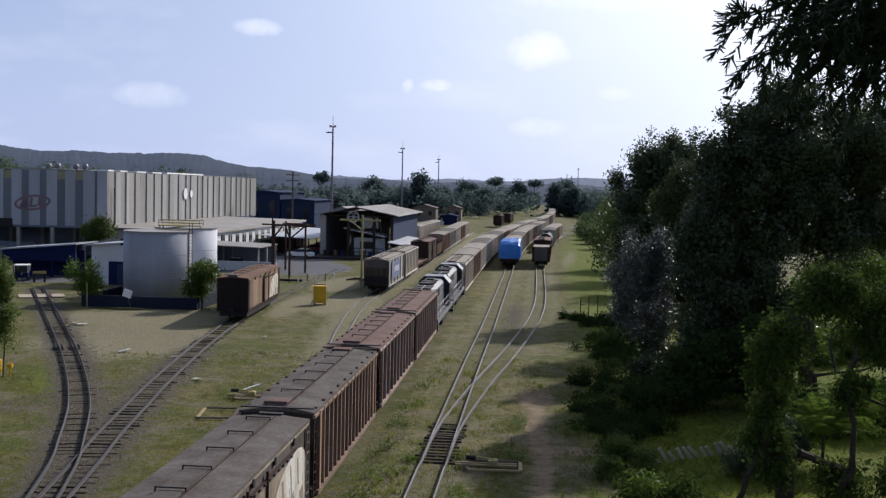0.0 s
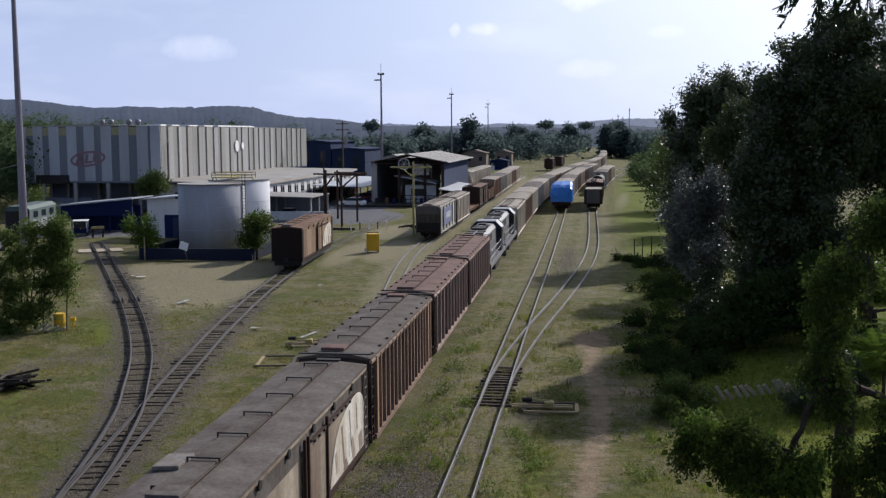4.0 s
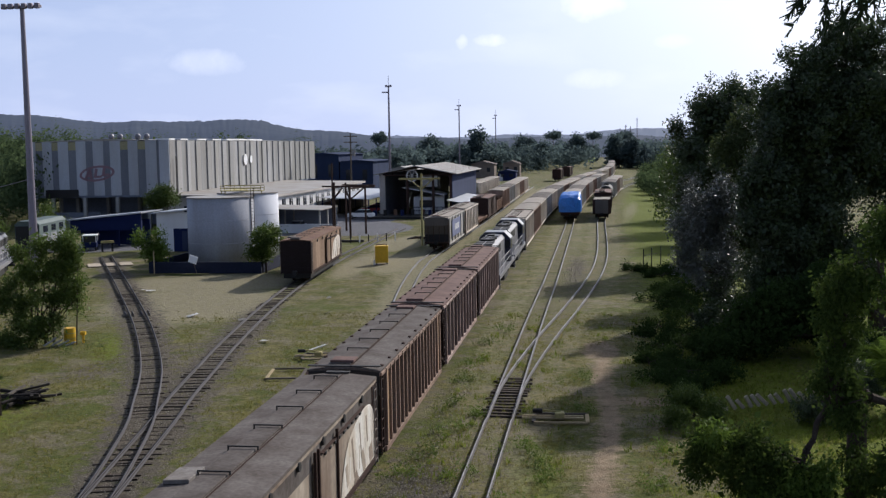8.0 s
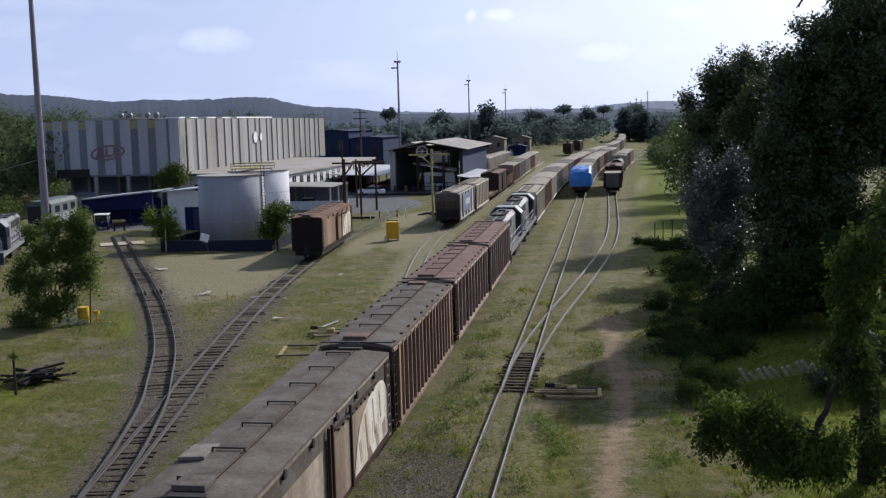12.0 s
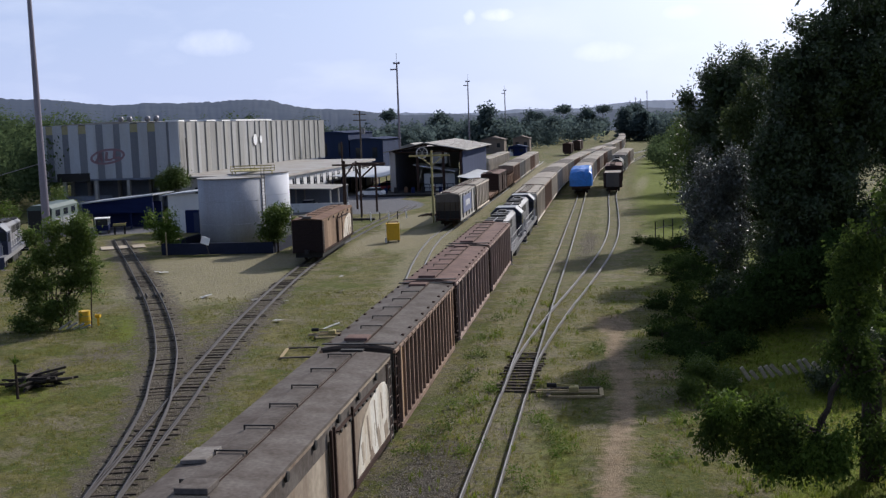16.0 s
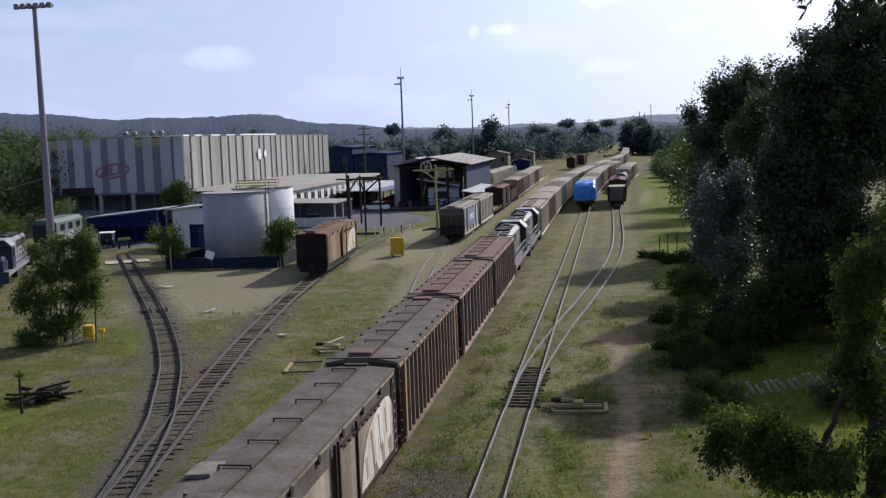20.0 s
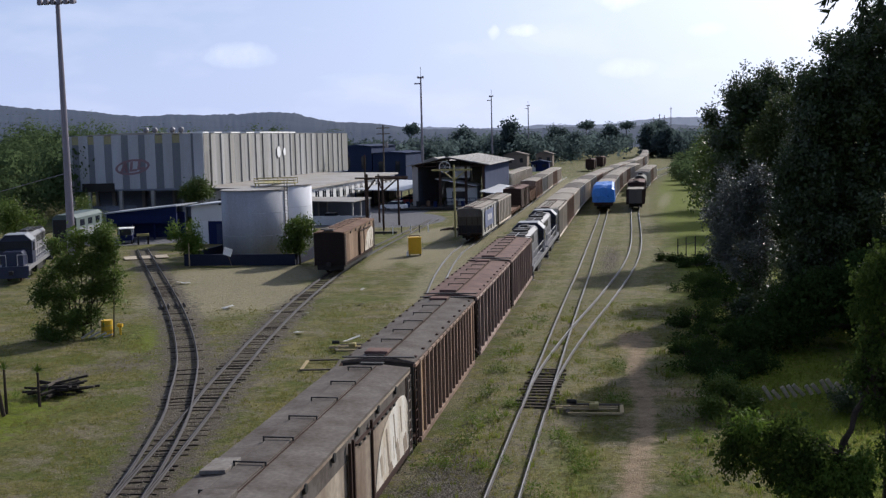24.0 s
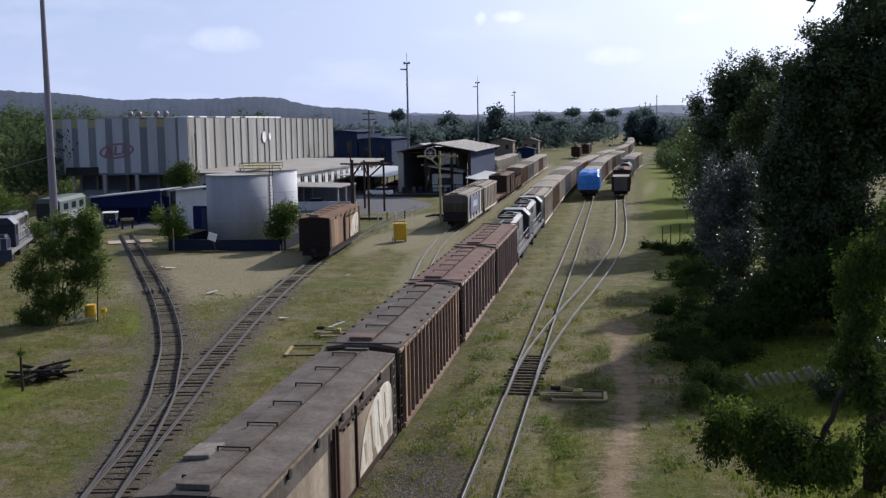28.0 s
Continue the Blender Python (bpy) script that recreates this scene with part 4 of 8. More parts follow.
    for s in (-1, 1):
        y = s * (h + 0.02)
        part("end_shade", box(B(), -0.7, 0.7, k * h * 0.94 - 0.015, k * h * 0.94 + 0.015, 3.0, 3.7), BLACK, t) if s == k else None
        part("end_plate", box(B(), -1.35, 1.35, min(y, y + s * 0.08), max(y, y + s * 0.08), 0.55, 1.55, bev=0.02), LOCO_NAVY, t)
        coupler(t, y, s)
        for a in (-1, 1):
            bm = rod(B(), (a * 1.25, s * (h - 0.1), 1.5), (a * 1.25, s * (h - 0.1), 2.5), 0.025, seg=6)
            rod(bm, (a * 0.45, s * (h - 0.1), 2.5), (a * 1.25, s * (h - 0.1), 2.5), 0.025, seg=6)
            rod(bm, (a * 0.45, s * (h - 0.1), 1.5), (a * 0.45, s * (h - 0.1), 2.5), 0.025, seg=6)
            part("end_handrail", bm, LOCO_RAIL, t)
        for x in (-1.2, 1.2):
            for j in range(3):
                part("step", box(B(), x - 0.2, x + 0.2, s * (h - 0.15) - 0.12, s * (h - 0.15) + 0.12, 0.45 + 0.33 * j, 0.49 + 0.33 * j), LOCO_GREY, t)
    yl = lo if k < 0 else hi
    lamp = part("headlamp_box", box(B(), -0.28, 0.28, yl - 0.12, yl + 0.12, 3.45, 3.78, bev=0.03), LOCO_NAVY, t)
    part("headlamp", rod(B(), (0, yl + k * 0.1, 3.62), (0, yl + k * 0.16, 3.62), 0.12, seg=14), LAMP if lit else GLASS_DARK, lamp)
    part("fuel_tank", box(B(), -1.2, 1.2, -1.7, 1.7, 0.42, 1.14, bev=0.12), BLACK, t)
    for s in (-1, 1):
        bogie(t, s * (h - 3.0))
        bm = B()
        wheelset(bm, s * (h - 1.35))
        part("wheelset", bm, RUST_DARK, t)
    return t


def gondola(label, material, length=11.0, high=2.6, load=None, group="wagons on the sidings"):
    t = thing("gondola_wagon", label, "freight wagon", group=group)
    h = length / 2
    part("floor", box(B(), -1.25, 1.25, -h, h, 1.0, 1.15), material, t)
    for s in (-1, 1):
        part("side_wall", box(B(), s * 1.2, s * 1.28, -h, h, 1.0, high, bev=0.01), material, t)
        part("end_wall", box(B(), -1.2, 1.2, s * (h - 0.08), s * h, 1.0, high, bev=0.01), material, t)
        for i in range(7):
            y = -h + 0.4 + (length - 0.8) * i / 6
            part("side_post", box(B(), s * 1.28, s * 1.35, y - 0.06, y + 0.06, 1.0, high), material, t)
        coupler(t, s * h, s)
        bogie(t, s * (h - 1.9))
    if load:
        load(t, h, high)
    return t


def tank_wagon(label, material, length=12.0, group="wagons on the sidings"):
    t = thing("tank_wagon", label, "freight wagon", group=group)
    h = length / 2
    bm = rod(B(), (0, -h + 0.6, 2.35), (0, h - 0.6, 2.35), 1.2, seg=26)
    for s in (-1, 1):
        rod(bm, (0, s * (h - 0.6), 2.35), (0, s * (h - 0.3), 2.35), 1.2, 0.7, seg=26)
    part("barrel", bm, material, t, smooth=False)
    part("dome", rod(B(), (0, 0, 3.4), (0, 0, 3.85), 0.45, seg=18), material, t)
    part("frame", box(B(), -1.1, 1.1, -h, h, 0.95, 1.2), BLACK, t)
    for s in (-1, 1):
        coupler(t, s * h, s)
        bogie(t, s * (h - 2.0))
    return t


# the long train
PITCH = 15.45
first_gap = 36.0
near_car = boxcar("cream and rusty boxcar with white spray paint, dusty grey roof", CREAM, ROOF_GREY, strake=ROOF_GREY)
near_car.matrix_basis = on_line(MAIN, first_gap - PITCH / 2)
# Body colours this dark paint the shade in the gaps between the ribs.
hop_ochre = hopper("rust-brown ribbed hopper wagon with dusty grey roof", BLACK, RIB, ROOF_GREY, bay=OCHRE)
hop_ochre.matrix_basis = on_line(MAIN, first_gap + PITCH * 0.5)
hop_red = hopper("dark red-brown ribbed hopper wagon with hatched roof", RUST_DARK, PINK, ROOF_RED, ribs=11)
hop_red.matrix_basis = on_line(MAIN, first_gap + PITCH * 1.5)
copy_thing(hop_red, on_line(MAIN, first_gap + PITCH * 2.5))
copy_thing(hop_ochre, on_line(MAIN, first_gap - PITCH * 1.5))
y = first_gap + PITCH * 3
engine = loco("grey and navy hood diesel with white cab roof, headlamp lit", lit=True)
engine.matrix_basis = on_line(MAIN, y + 7.6)
engine_b = copy_thing(engine, on_line(MAIN, y + 23.0))
y += 30.9
hop_beige = hopper("beige covered hopper wagon with brown ends", BEIGE, BEIGE, ROOF_PALE, ribs=9, detail=True)
hop_beige.matrix_basis = on_line(MAIN, y + 7.7)
hop_brown_far = hopper("brown covered hopper wagon far down the train", RUST_PALE, RUST_PALE, ROOF_PALE, ribs=9, detail=False)
hop_beige_far = hopper("pale covered hopper wagon far down the train", BEIGE, BEIGE, ROOF_PALE, ribs=9, detail=False)
hop_grey_far = hopper("grey covered hopper wagon with a dark roof", HOP_GREY, HOP_GREY, ROOF_GREY, ribs=7, detail=False)
hop_grey_far.matrix_basis = on_line(MAIN, y + PITCH * 3 + 7.7)
KINDS = {"b": hop_brown_far, "p": hop_beige_far, "g": hop_grey_far}
hop_brown_far.matrix_basis = on_line(MAIN, y + PITCH + 7.7)
hop_beige_far.matrix_basis = on_line(MAIN, y + PITCH * 2 + 7.7)
pattern = "pgbppgbpgppbgppbpgbppgbgppbg"
for i, c in enumerate(pattern):
    copy_thing(KINDS[c], on_line(MAIN, y + PITCH * (4 + i) + 7.7))

# hopper wagons by the open shed
# Its ends face away from the sun; that shade is put into their colour.
hop_logo = hopper("pale grey hopper wagon with a faded blue panel", HOP_GREY, HOP_GREY, ROOF_PALE, ribs=6, length=14.2, panel=PANEL_BLUE, group="wagons on the sidings", end=HOP_END)
hop_logo.matrix_basis = on_line(LINE_E, 123.2)
PLAIN = "wagons on the sidings"
w = copy_thing(hop_beige, on_line(LINE_E, 138.6))
brown_box = boxcar("dark brown boxcar on the siding by the shed", RUST_DARK, ROOF_RED, 13.0, PLAIN, spray=False)
brown_box.matrix_basis = on_line(LINE_E, 166)
flat = gondola("rusty low flat wagon", RUST, 12.0, 1.35)
flat.matrix_basis = on_line(LINE_E, 152.6)
gon = gondola("rusty open gondola wagon on the siding", RUST, 11.0, 2.6)
gon.matrix_basis = on_line(LINE_E, 179)
for i, c in enumerate("bgpbp"):
    copy_thing(KINDS[c], on_line(LINE_E, 193 + PITCH * i))
for i in range(3):
    copy_thing(hop_beige_far, on_line(LINE_F, 232 + PITCH * i))


def tarp_load(t, h, high):
    """Sheet drawn over a boxy load, sagging between its corners and hanging in folds."""
    bm = B()
    prof = [(-1.6, 1.5), (-1.58, 2.0), (-1.56, high + 0.1), (-1.48, high + 0.7), (-1.2, high + 0.95), (-0.6, high + 0.98), (0.0, high + 1.06), (0.6, high + 1.02), (1.2, high + 1.0), (1.5, high + 0.75), (1.58, high + 0.1), (1.6, 2.0), (1.62, 1.5)]
    rnd = random.Random(5)
    n = 22
    rows = []
    for i in range(n + 1):
        y = -h - 0.1 + (2 * h + 0.2) * i / n
        sag = 0.12 * math.sin(i * 1.3) - (0.3 if i in (0, n) else 0.0)
        rows.append([bm.verts.new((x * (1 + 0.03 * math.sin(i * 2.1 + k)) + rnd.uniform(-0.05, 0.05), y + rnd.uniform(-0.08, 0.08), z + (sag if z > high else 0) + rnd.uniform(-0.08, 0.08))) for k, (x, z) in enumerate(prof)])
    for a, b in zip(rows[:-1], rows[1:]):
        for j in range(len(prof) - 1):
            bm.faces.new((a[j], a[j + 1], b[j + 1], b[j]))
    for row, s in ((rows[0], -1), (rows[-1], 1)):
        hang = [bm.verts.new((v.co.x * 0.6 + rnd.uniform(-0.06, 0.06), v.co.y + s * rnd.uniform(0.05, 0.25), 1.5 + 0.5 * (v.co.z - 1.5))) for v in row]
        for j in range(len(row) - 1):
            bm.faces.new((row[j], row[j + 1], hang[j + 1], hang[j]))
        bm.faces.new(hang)
    bmesh.ops.recalc_face_normals(bm, faces=bm.faces[:])
    part("tarpaulin", bm, TARP, t, "crumpled blue tarpaulin")


tarped = gondola("open wagon covered with a bright blue tarpaulin", RUST_DARK, 13.0, 2.9, tarp_load)
tarped.matrix_basis = on_line(LINE_A, 167)
for i, c in enumerate("pgbpbgp"):
    copy_thing(KINDS[c], on_line(LINE_A, 182.5 + PITCH * i))
short = gondola("short dark rusty open wagon", RUST_DARK, 9.0, 3.2)
part("end_panel", box(B(), -0.95, 0.95, -4.58, -4.51, 1.1, 3.1), HOP_END, short, "grimy grey end panel")
part("load_sheet", box(B(), -1.22, 1.22, -4.4, 4.4, 3.0, 3.12, bev=0.03), ROOF_PALE, short, "pale dusty load cover")
short.matrix_basis = on_line(LINE_B, 168)
dark_box = copy_thing(brown_box, on_line(LINE_B, 181))
tanker = tank_wagon("black tank wagon on the branch line", BLACK)
tanker.matrix_basis = on_line(LINE_B, 212)
for i, c in enumerate("gbp"):
    copy_thing(KINDS[c], on_line(LINE_B, 228 + PITCH * i))
lone = boxcar("dark boxcar standing alone far off in the yard", RUST_DARK, ROOF_RED, 11.0, PLAIN, spray=False)
lone.matrix_basis = pose(-12.3, 345, 0, 0, 0, -2)
copy_thing(lone, pose(-10.2, 378, 0, 0, 0, -4))

# boxcar on the spur and engines by the depot
spur_car = boxcar("brown wooden-sided boxcar with white spray paint on the spur", SPUR, RUST, 15.5, "boxcar on the spur", end=SPUR_END)
spur_car.matrix_basis = on_line(LINE_D, 96.4)
part("underframe", box(B(), -1.15, 1.15, -7.4, 7.4, 0.5, 0.97), BLACK, spur_car)
depot_engine = loco("grey and navy diesel locomotive parked by the depot", "locomotives", nose=1)
part("windscreen", box(B(), -1.2, 1.2, -4.93, -4.9, 2.75, 3.45, bev=0.01), GLASS_DARK, depot_engine)
depot_engine.matrix_basis = pose(-53.8, 90.4, 0, 0, 0, 22)


def railcar():
    """Boxy service car with a dark cab end, pale panels and a handrail along its sill."""
    t = thing("service_railcar", "grey-green service railcar with pale side panels by the depot", "railcar", pose(-61.6, 114.4, 0, 0, 0, 11), group="locomotives")
    part("body", prism(B(), [(-1.3, 1.2), (1.3, 1.2), (1.3, 3.6), (0.9, 3.95), (-0.9, 3.95), (-1.3, 3.6)], -4.2, 5.4), RAILCAR, t)
    part("roof", prism(B(), [(-1.34, 3.58), (-1.34, 3.64), (-0.92, 4.02), (0.92, 4.02), (1.34, 3.64), (1.34, 3.58), (0.9, 3.955), (-0.9, 3.955)], -4.3, 5.5), RAILCAR, t)
    part("cab_end", box(B(), -1.22, 1.22, -4.3, -4.2, 1.3, 3.5, bev=0.03), BLACK, t, "dark glazed cab end")
    for i in range(3):
        part("side_panel", box(B(), 1.3, 1.33, -3.2 + i * 2.9, -1.0 + i * 2.9, 1.5, 2.5, bev=0.01), LOCO_PALE, t)
        part("window", box(B(), 1.3, 1.325, -2.9 + i * 2.9, -1.3 + i * 2.9, 2.7, 3.4, bev=0.01), GLASS_DARK, t)
    part("underframe", box(B(), -1.2, 1.2, -4.2, 5.4, 0.8, 1.2), BLACK, t)
    bm = rod(B(), (1.42, -4.2, 2.1), (1.42, 5.4, 2.1), 0.03, seg=6)
    for i in range(7):
        rod(bm, (1.42, -4.2 + i * 1.6, 1.15), (1.42, -4.2 + i * 1.6, 2.1), 0.025, seg=6)
    part("handrail", bm, LOCO_RAIL, t)
    for y in (-2.6, 3.8):
        bogie(t, y)


RAILCAR = mat("grey_green_railcar_paint", (0.085, 0.115, 0.11), 0.6, 0, 0.6, 0.8, 12, 0.15, 0.05, True)
railcar()


# ---- buildings ----
def slab(name, x0, x1, y0, y1, z0, z1, material, parent, label="", bev=0.0):
    return part(name, box(B(), x0, x1, y0, y1, z0, z1, bev=bev), material, parent, label)


def warehouse():
    """Raised grey clad hall on columns, with a low annex along its side."""
    t = thing("warehouse", "grey clad warehouse on columns with streaked ribbed walls", "warehouse")
    x0, x1, y0, y1, zb, zt = -83.5, -62.0, 153.7, 237.0, 4.9, 12.9
    strips = [(-82.2, 1.1), (-79.7, 1.0), (-77.0, 1.2), (-74.3, 1.1), (-71.6, 1.0), (-68.9, 1.2), (-66.2, 1.2), (-63.7, 0.4)]
    edges = [x0]
    for i, (c, w) in enumerate(strips):
        slab("cladding_panel", edges[-1], c - w / 2, y0 - 0.12, y0 + 0.1, zb, zt, CLAD, t)
        slab("translucent_strip", c - w / 2, c + w / 2, y0 - 0.02, y0 + 0.1, zb, zt - (0.0 if i in (3, 4, 7) else 1.3), CLAD_DARK, t)
        if i not in (3, 4, 7):
            slab("yellow_patch", c - w / 2, c + w / 2, y0 - 0.03, y0 + 0.1, zt - 1.3, zt - 0.1, CLAD_YELLOW, t)
        edges.append(c + w / 2)
    slab("cladding_panel", edges[-1], x1, y0 - 0.12, y0 + 0.1, zb, zt, CLAD, t)
    rnd = random.Random(17)
    a = y0 + 0.1
    i = 0
    while a < y1 - 0.5:
        w = min(rnd.choice((1.1, 1.5, 1.9, 2.4)), y1 - a)
        slab("cladding_panel", x1 - 0.12, x1 + (0.26 if i % 2 else 0.06), a, a + w, zb, zt - 0.05, CLAD_SIDE, t)
        g = min(rnd.choice((0.25, 0.4, 0.6)), y1 - a - w) if i % 2 else 0
        if g > 0.05:
            slab("cladding_recess", x1 - 0.12, x1 - 0.05, a + w, a + w + g, zb, zt - 0.05, CLAD_LINE if rnd.random() < 0.7 else CLAD_SIDE, t)
        a += w + g
        i += 1
    slab("rear_wall", x0, x1, y1 - 0.1, y1 + 0.1, zb, zt, CLAD, t)
    slab("side_wall", x0 - 0.1, x0 + 0.1, y0, y1, zb, zt, CLAD, t)
    part("roof", prism(B(), [(x0 - 0.2, zt), (x1 + 0.05, zt), ((x0 + x1) / 2, zt + 0.35)], y0 + 0.05, y1), TIN, t)
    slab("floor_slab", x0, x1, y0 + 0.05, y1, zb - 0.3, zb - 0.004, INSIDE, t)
    # added dark sheet, and the low wall below, stand for shade under the hall
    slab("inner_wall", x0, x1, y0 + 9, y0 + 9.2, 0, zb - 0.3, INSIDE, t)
    for x in (-83.2, -80.4, -75.4, -70.3, -65.4, -62.3):
        for y in (y0 + 0.2, y0 + 8):
            slab("column", x - 0.24, x + 0.24, y - 0.24, y + 0.24, 0, zb - 0.3, CONCRETE, t, bev=0.02)
    slab("lintel_panel", -81.4, -76.2, y0 - 0.16, y0 - 0.121, zb - 0.35, zb + 0.9, BLACK, t)
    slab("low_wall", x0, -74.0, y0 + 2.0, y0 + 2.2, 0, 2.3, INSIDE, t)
    slab("downpipe", x1 + 0.3, x1 + 0.42, y0 + 1.6, y0 + 1.75, zb, zb + 5.6, BLACK, t)
    # painted sign: a red oval with pale bars
    bm = B()
    k = 36
    ring = [(2.75 * math.cos(a * math.tau / k), 1.15 * math.sin(a * math.tau / k)) for a in range(k)]
    loops = [[bm.verts.new((-73.2 + a * g, y0 - d, 8.15 + c * g2 + 0.1 * a * g)) for a, c in ring] for g, g2, d in ((1.0, 1.0, 0.124), (1.0, 1.0, 0.14), (0.86, 0.72, 0.14), (0.86, 0.72, 0.124))]
    for f, b in zip(loops[:-1], loops[1:]):
        for i in range(k):
            bm.faces.new((f[i], f[(i + 1) % k], b[(i + 1) % k], b[i]))
    bmesh.ops.recalc_face_normals(bm, faces=bm.faces[:])
    sign = part("painted_sign", bm, RED_LOGO, t, "faded red oval outline with bars")
    for dx, dz, w, hgt, lean in ((-1.55, -0.1, 0.4, 1.5, 26), (-1.0, 0.0, 0.4, 1.4, -8), (-1.25, -0.25, 0.7, 0.25, 0), (-0.2, 0.05, 0.42, 1.4, 10), (0.3, -0.5, 0.8, 0.32, -5), (1.05, 0.15, 0.42, 1.4, 10), (1.55, -0.35, 0.8, 0.32, -5)):
        part("painted_bar", box(B(), -w / 2, w / 2, -0.145, -0.124, -hgt / 2, hgt / 2, m=pose(-73.2 + dx, y0, 8.15 + dz + 0.1 * dx, 0, lean, 0)), RED_LOGO, sign)
    for dy in (0, 3.2):
        part("white_mark", rod(B(), (x1 + 0.282, 188 + dy, 9.6), (x1 + 0.3, 188 + dy, 9.6), 1.0 - 0.1 * dy, seg=20), WHITE, t)
    # roof lights and turbine vents
    for i, x in enumerate((-72.2, -70.8, -68.0, -66.6)):
        v = part("roof_vent", rod(B(), (x, y0 + 3, zt), (x, y0 + 3, zt + 0.4), 0.22, seg=12), ALU, t)
        bm = B()
        bmesh.ops.create_uvsphere(bm, u_segments=14, v_segments=8, radius=0.45, matrix=Matrix.Translation((x, y0 + 3, zt + 0.65)))
        part("vent_head", bm, ALU, v, smooth=True)
    for i, (yy, ln_) in enumerate(((y0 + 1.5, 2.2), (y0 + 6, 3.0), (y0 + 13, 4), (y0 + 20, 4))):
        part("roof_light", box(B(), -64.6, -62.5, yy, yy + ln_, zt + 0.05, zt + 0.25, m=pose(0, 0, 0)), WHITE, t)
    part("roof_light", box(B(), -63.4, -62.3, 180, 200, zt + 0.05, zt + 0.3), WHITE, t)
    return t


def annex():
    t = thing("annex", "long white annex with small windows and a flat tin roof", "building")
    ya, yb, xa, xb = 150.3, 212.0, -61.7, -46.0
    slab("side_wall", xb - 0.2, xb, ya, yb, 0, 4.6, PLASTER, t)
    slab("front_wall", xa, xb - 0.2, ya, ya + 0.2, 0, 4.6, PLASTER_OLD, t)
    slab("rear_wall", xa, xb - 0.2, yb - 0.2, yb, 0, 4.6, PLASTER, t)
    part("roof", prism(B(), [(xa - 1.0, 4.95), (xb + 0.45, 4.62), (xb + 0.45, 4.8), (xa - 1.0, 5.12)], ya - 1.4, yb + 1), TIN, t)
    slab("fascia", xb + 0.45, xb + 0.5, ya - 1.4, yb + 1, 4.45, 4.82, PLASTER_OLD, t)
    for i in range(15):
        y = ya + 2.2 + i * 3.9
        w = slab("window", xb - 0.03, xb + 0.03, y, y + 1.9, 2.5, 4.0, GLASS_DARK, t)
        slab("window_frame", xb + 0.005, xb + 0.05, y + 0.9, y + 1.0, 2.5, 4.0, WHITE, w)
        slab("window_sill", xb, xb + 0.14, y - 0.1, y + 2.0, 2.38, 2.48, CONCRETE, w)
    for i in range(3):
        x = xa + 3.0 + i * 4.6
        slab("window", x, x + 2.2, ya - 0.03, ya + 0.03, 2.2, 3.4, GLASS_DARK, t)
    return t


def tank(cx, cy, r, h, material, label):
    t = thing("storage_tank", label, "storage tank", group="storage tanks")
    part("shell", rod(B(), (cx, cy, 0), (cx, cy, h), r, seg=56), material, t, smooth=False)
    for p in t.children:
        p.data.polygons.foreach_set("use_smooth", [abs(f.normal.z) < 0.5 for f in p.data.polygons])
    part("top_rim", rod(B(), (cx, cy, h - 0.02), (cx, cy, h + 0.08), r + 0.07, seg=56), TIN, t)
    part("roof", rod(B(), (cx, cy, h + 0.08), (cx, cy, h + 0.16), r, 0.2, seg=56), TIN, t)
    for z in (h / 3, 2 * h / 3):
        part("shell_seam", rod(B(), (cx, cy, z), (cx, cy, z + 0.05), r + 0.012, seg=56), material, t)
    return t


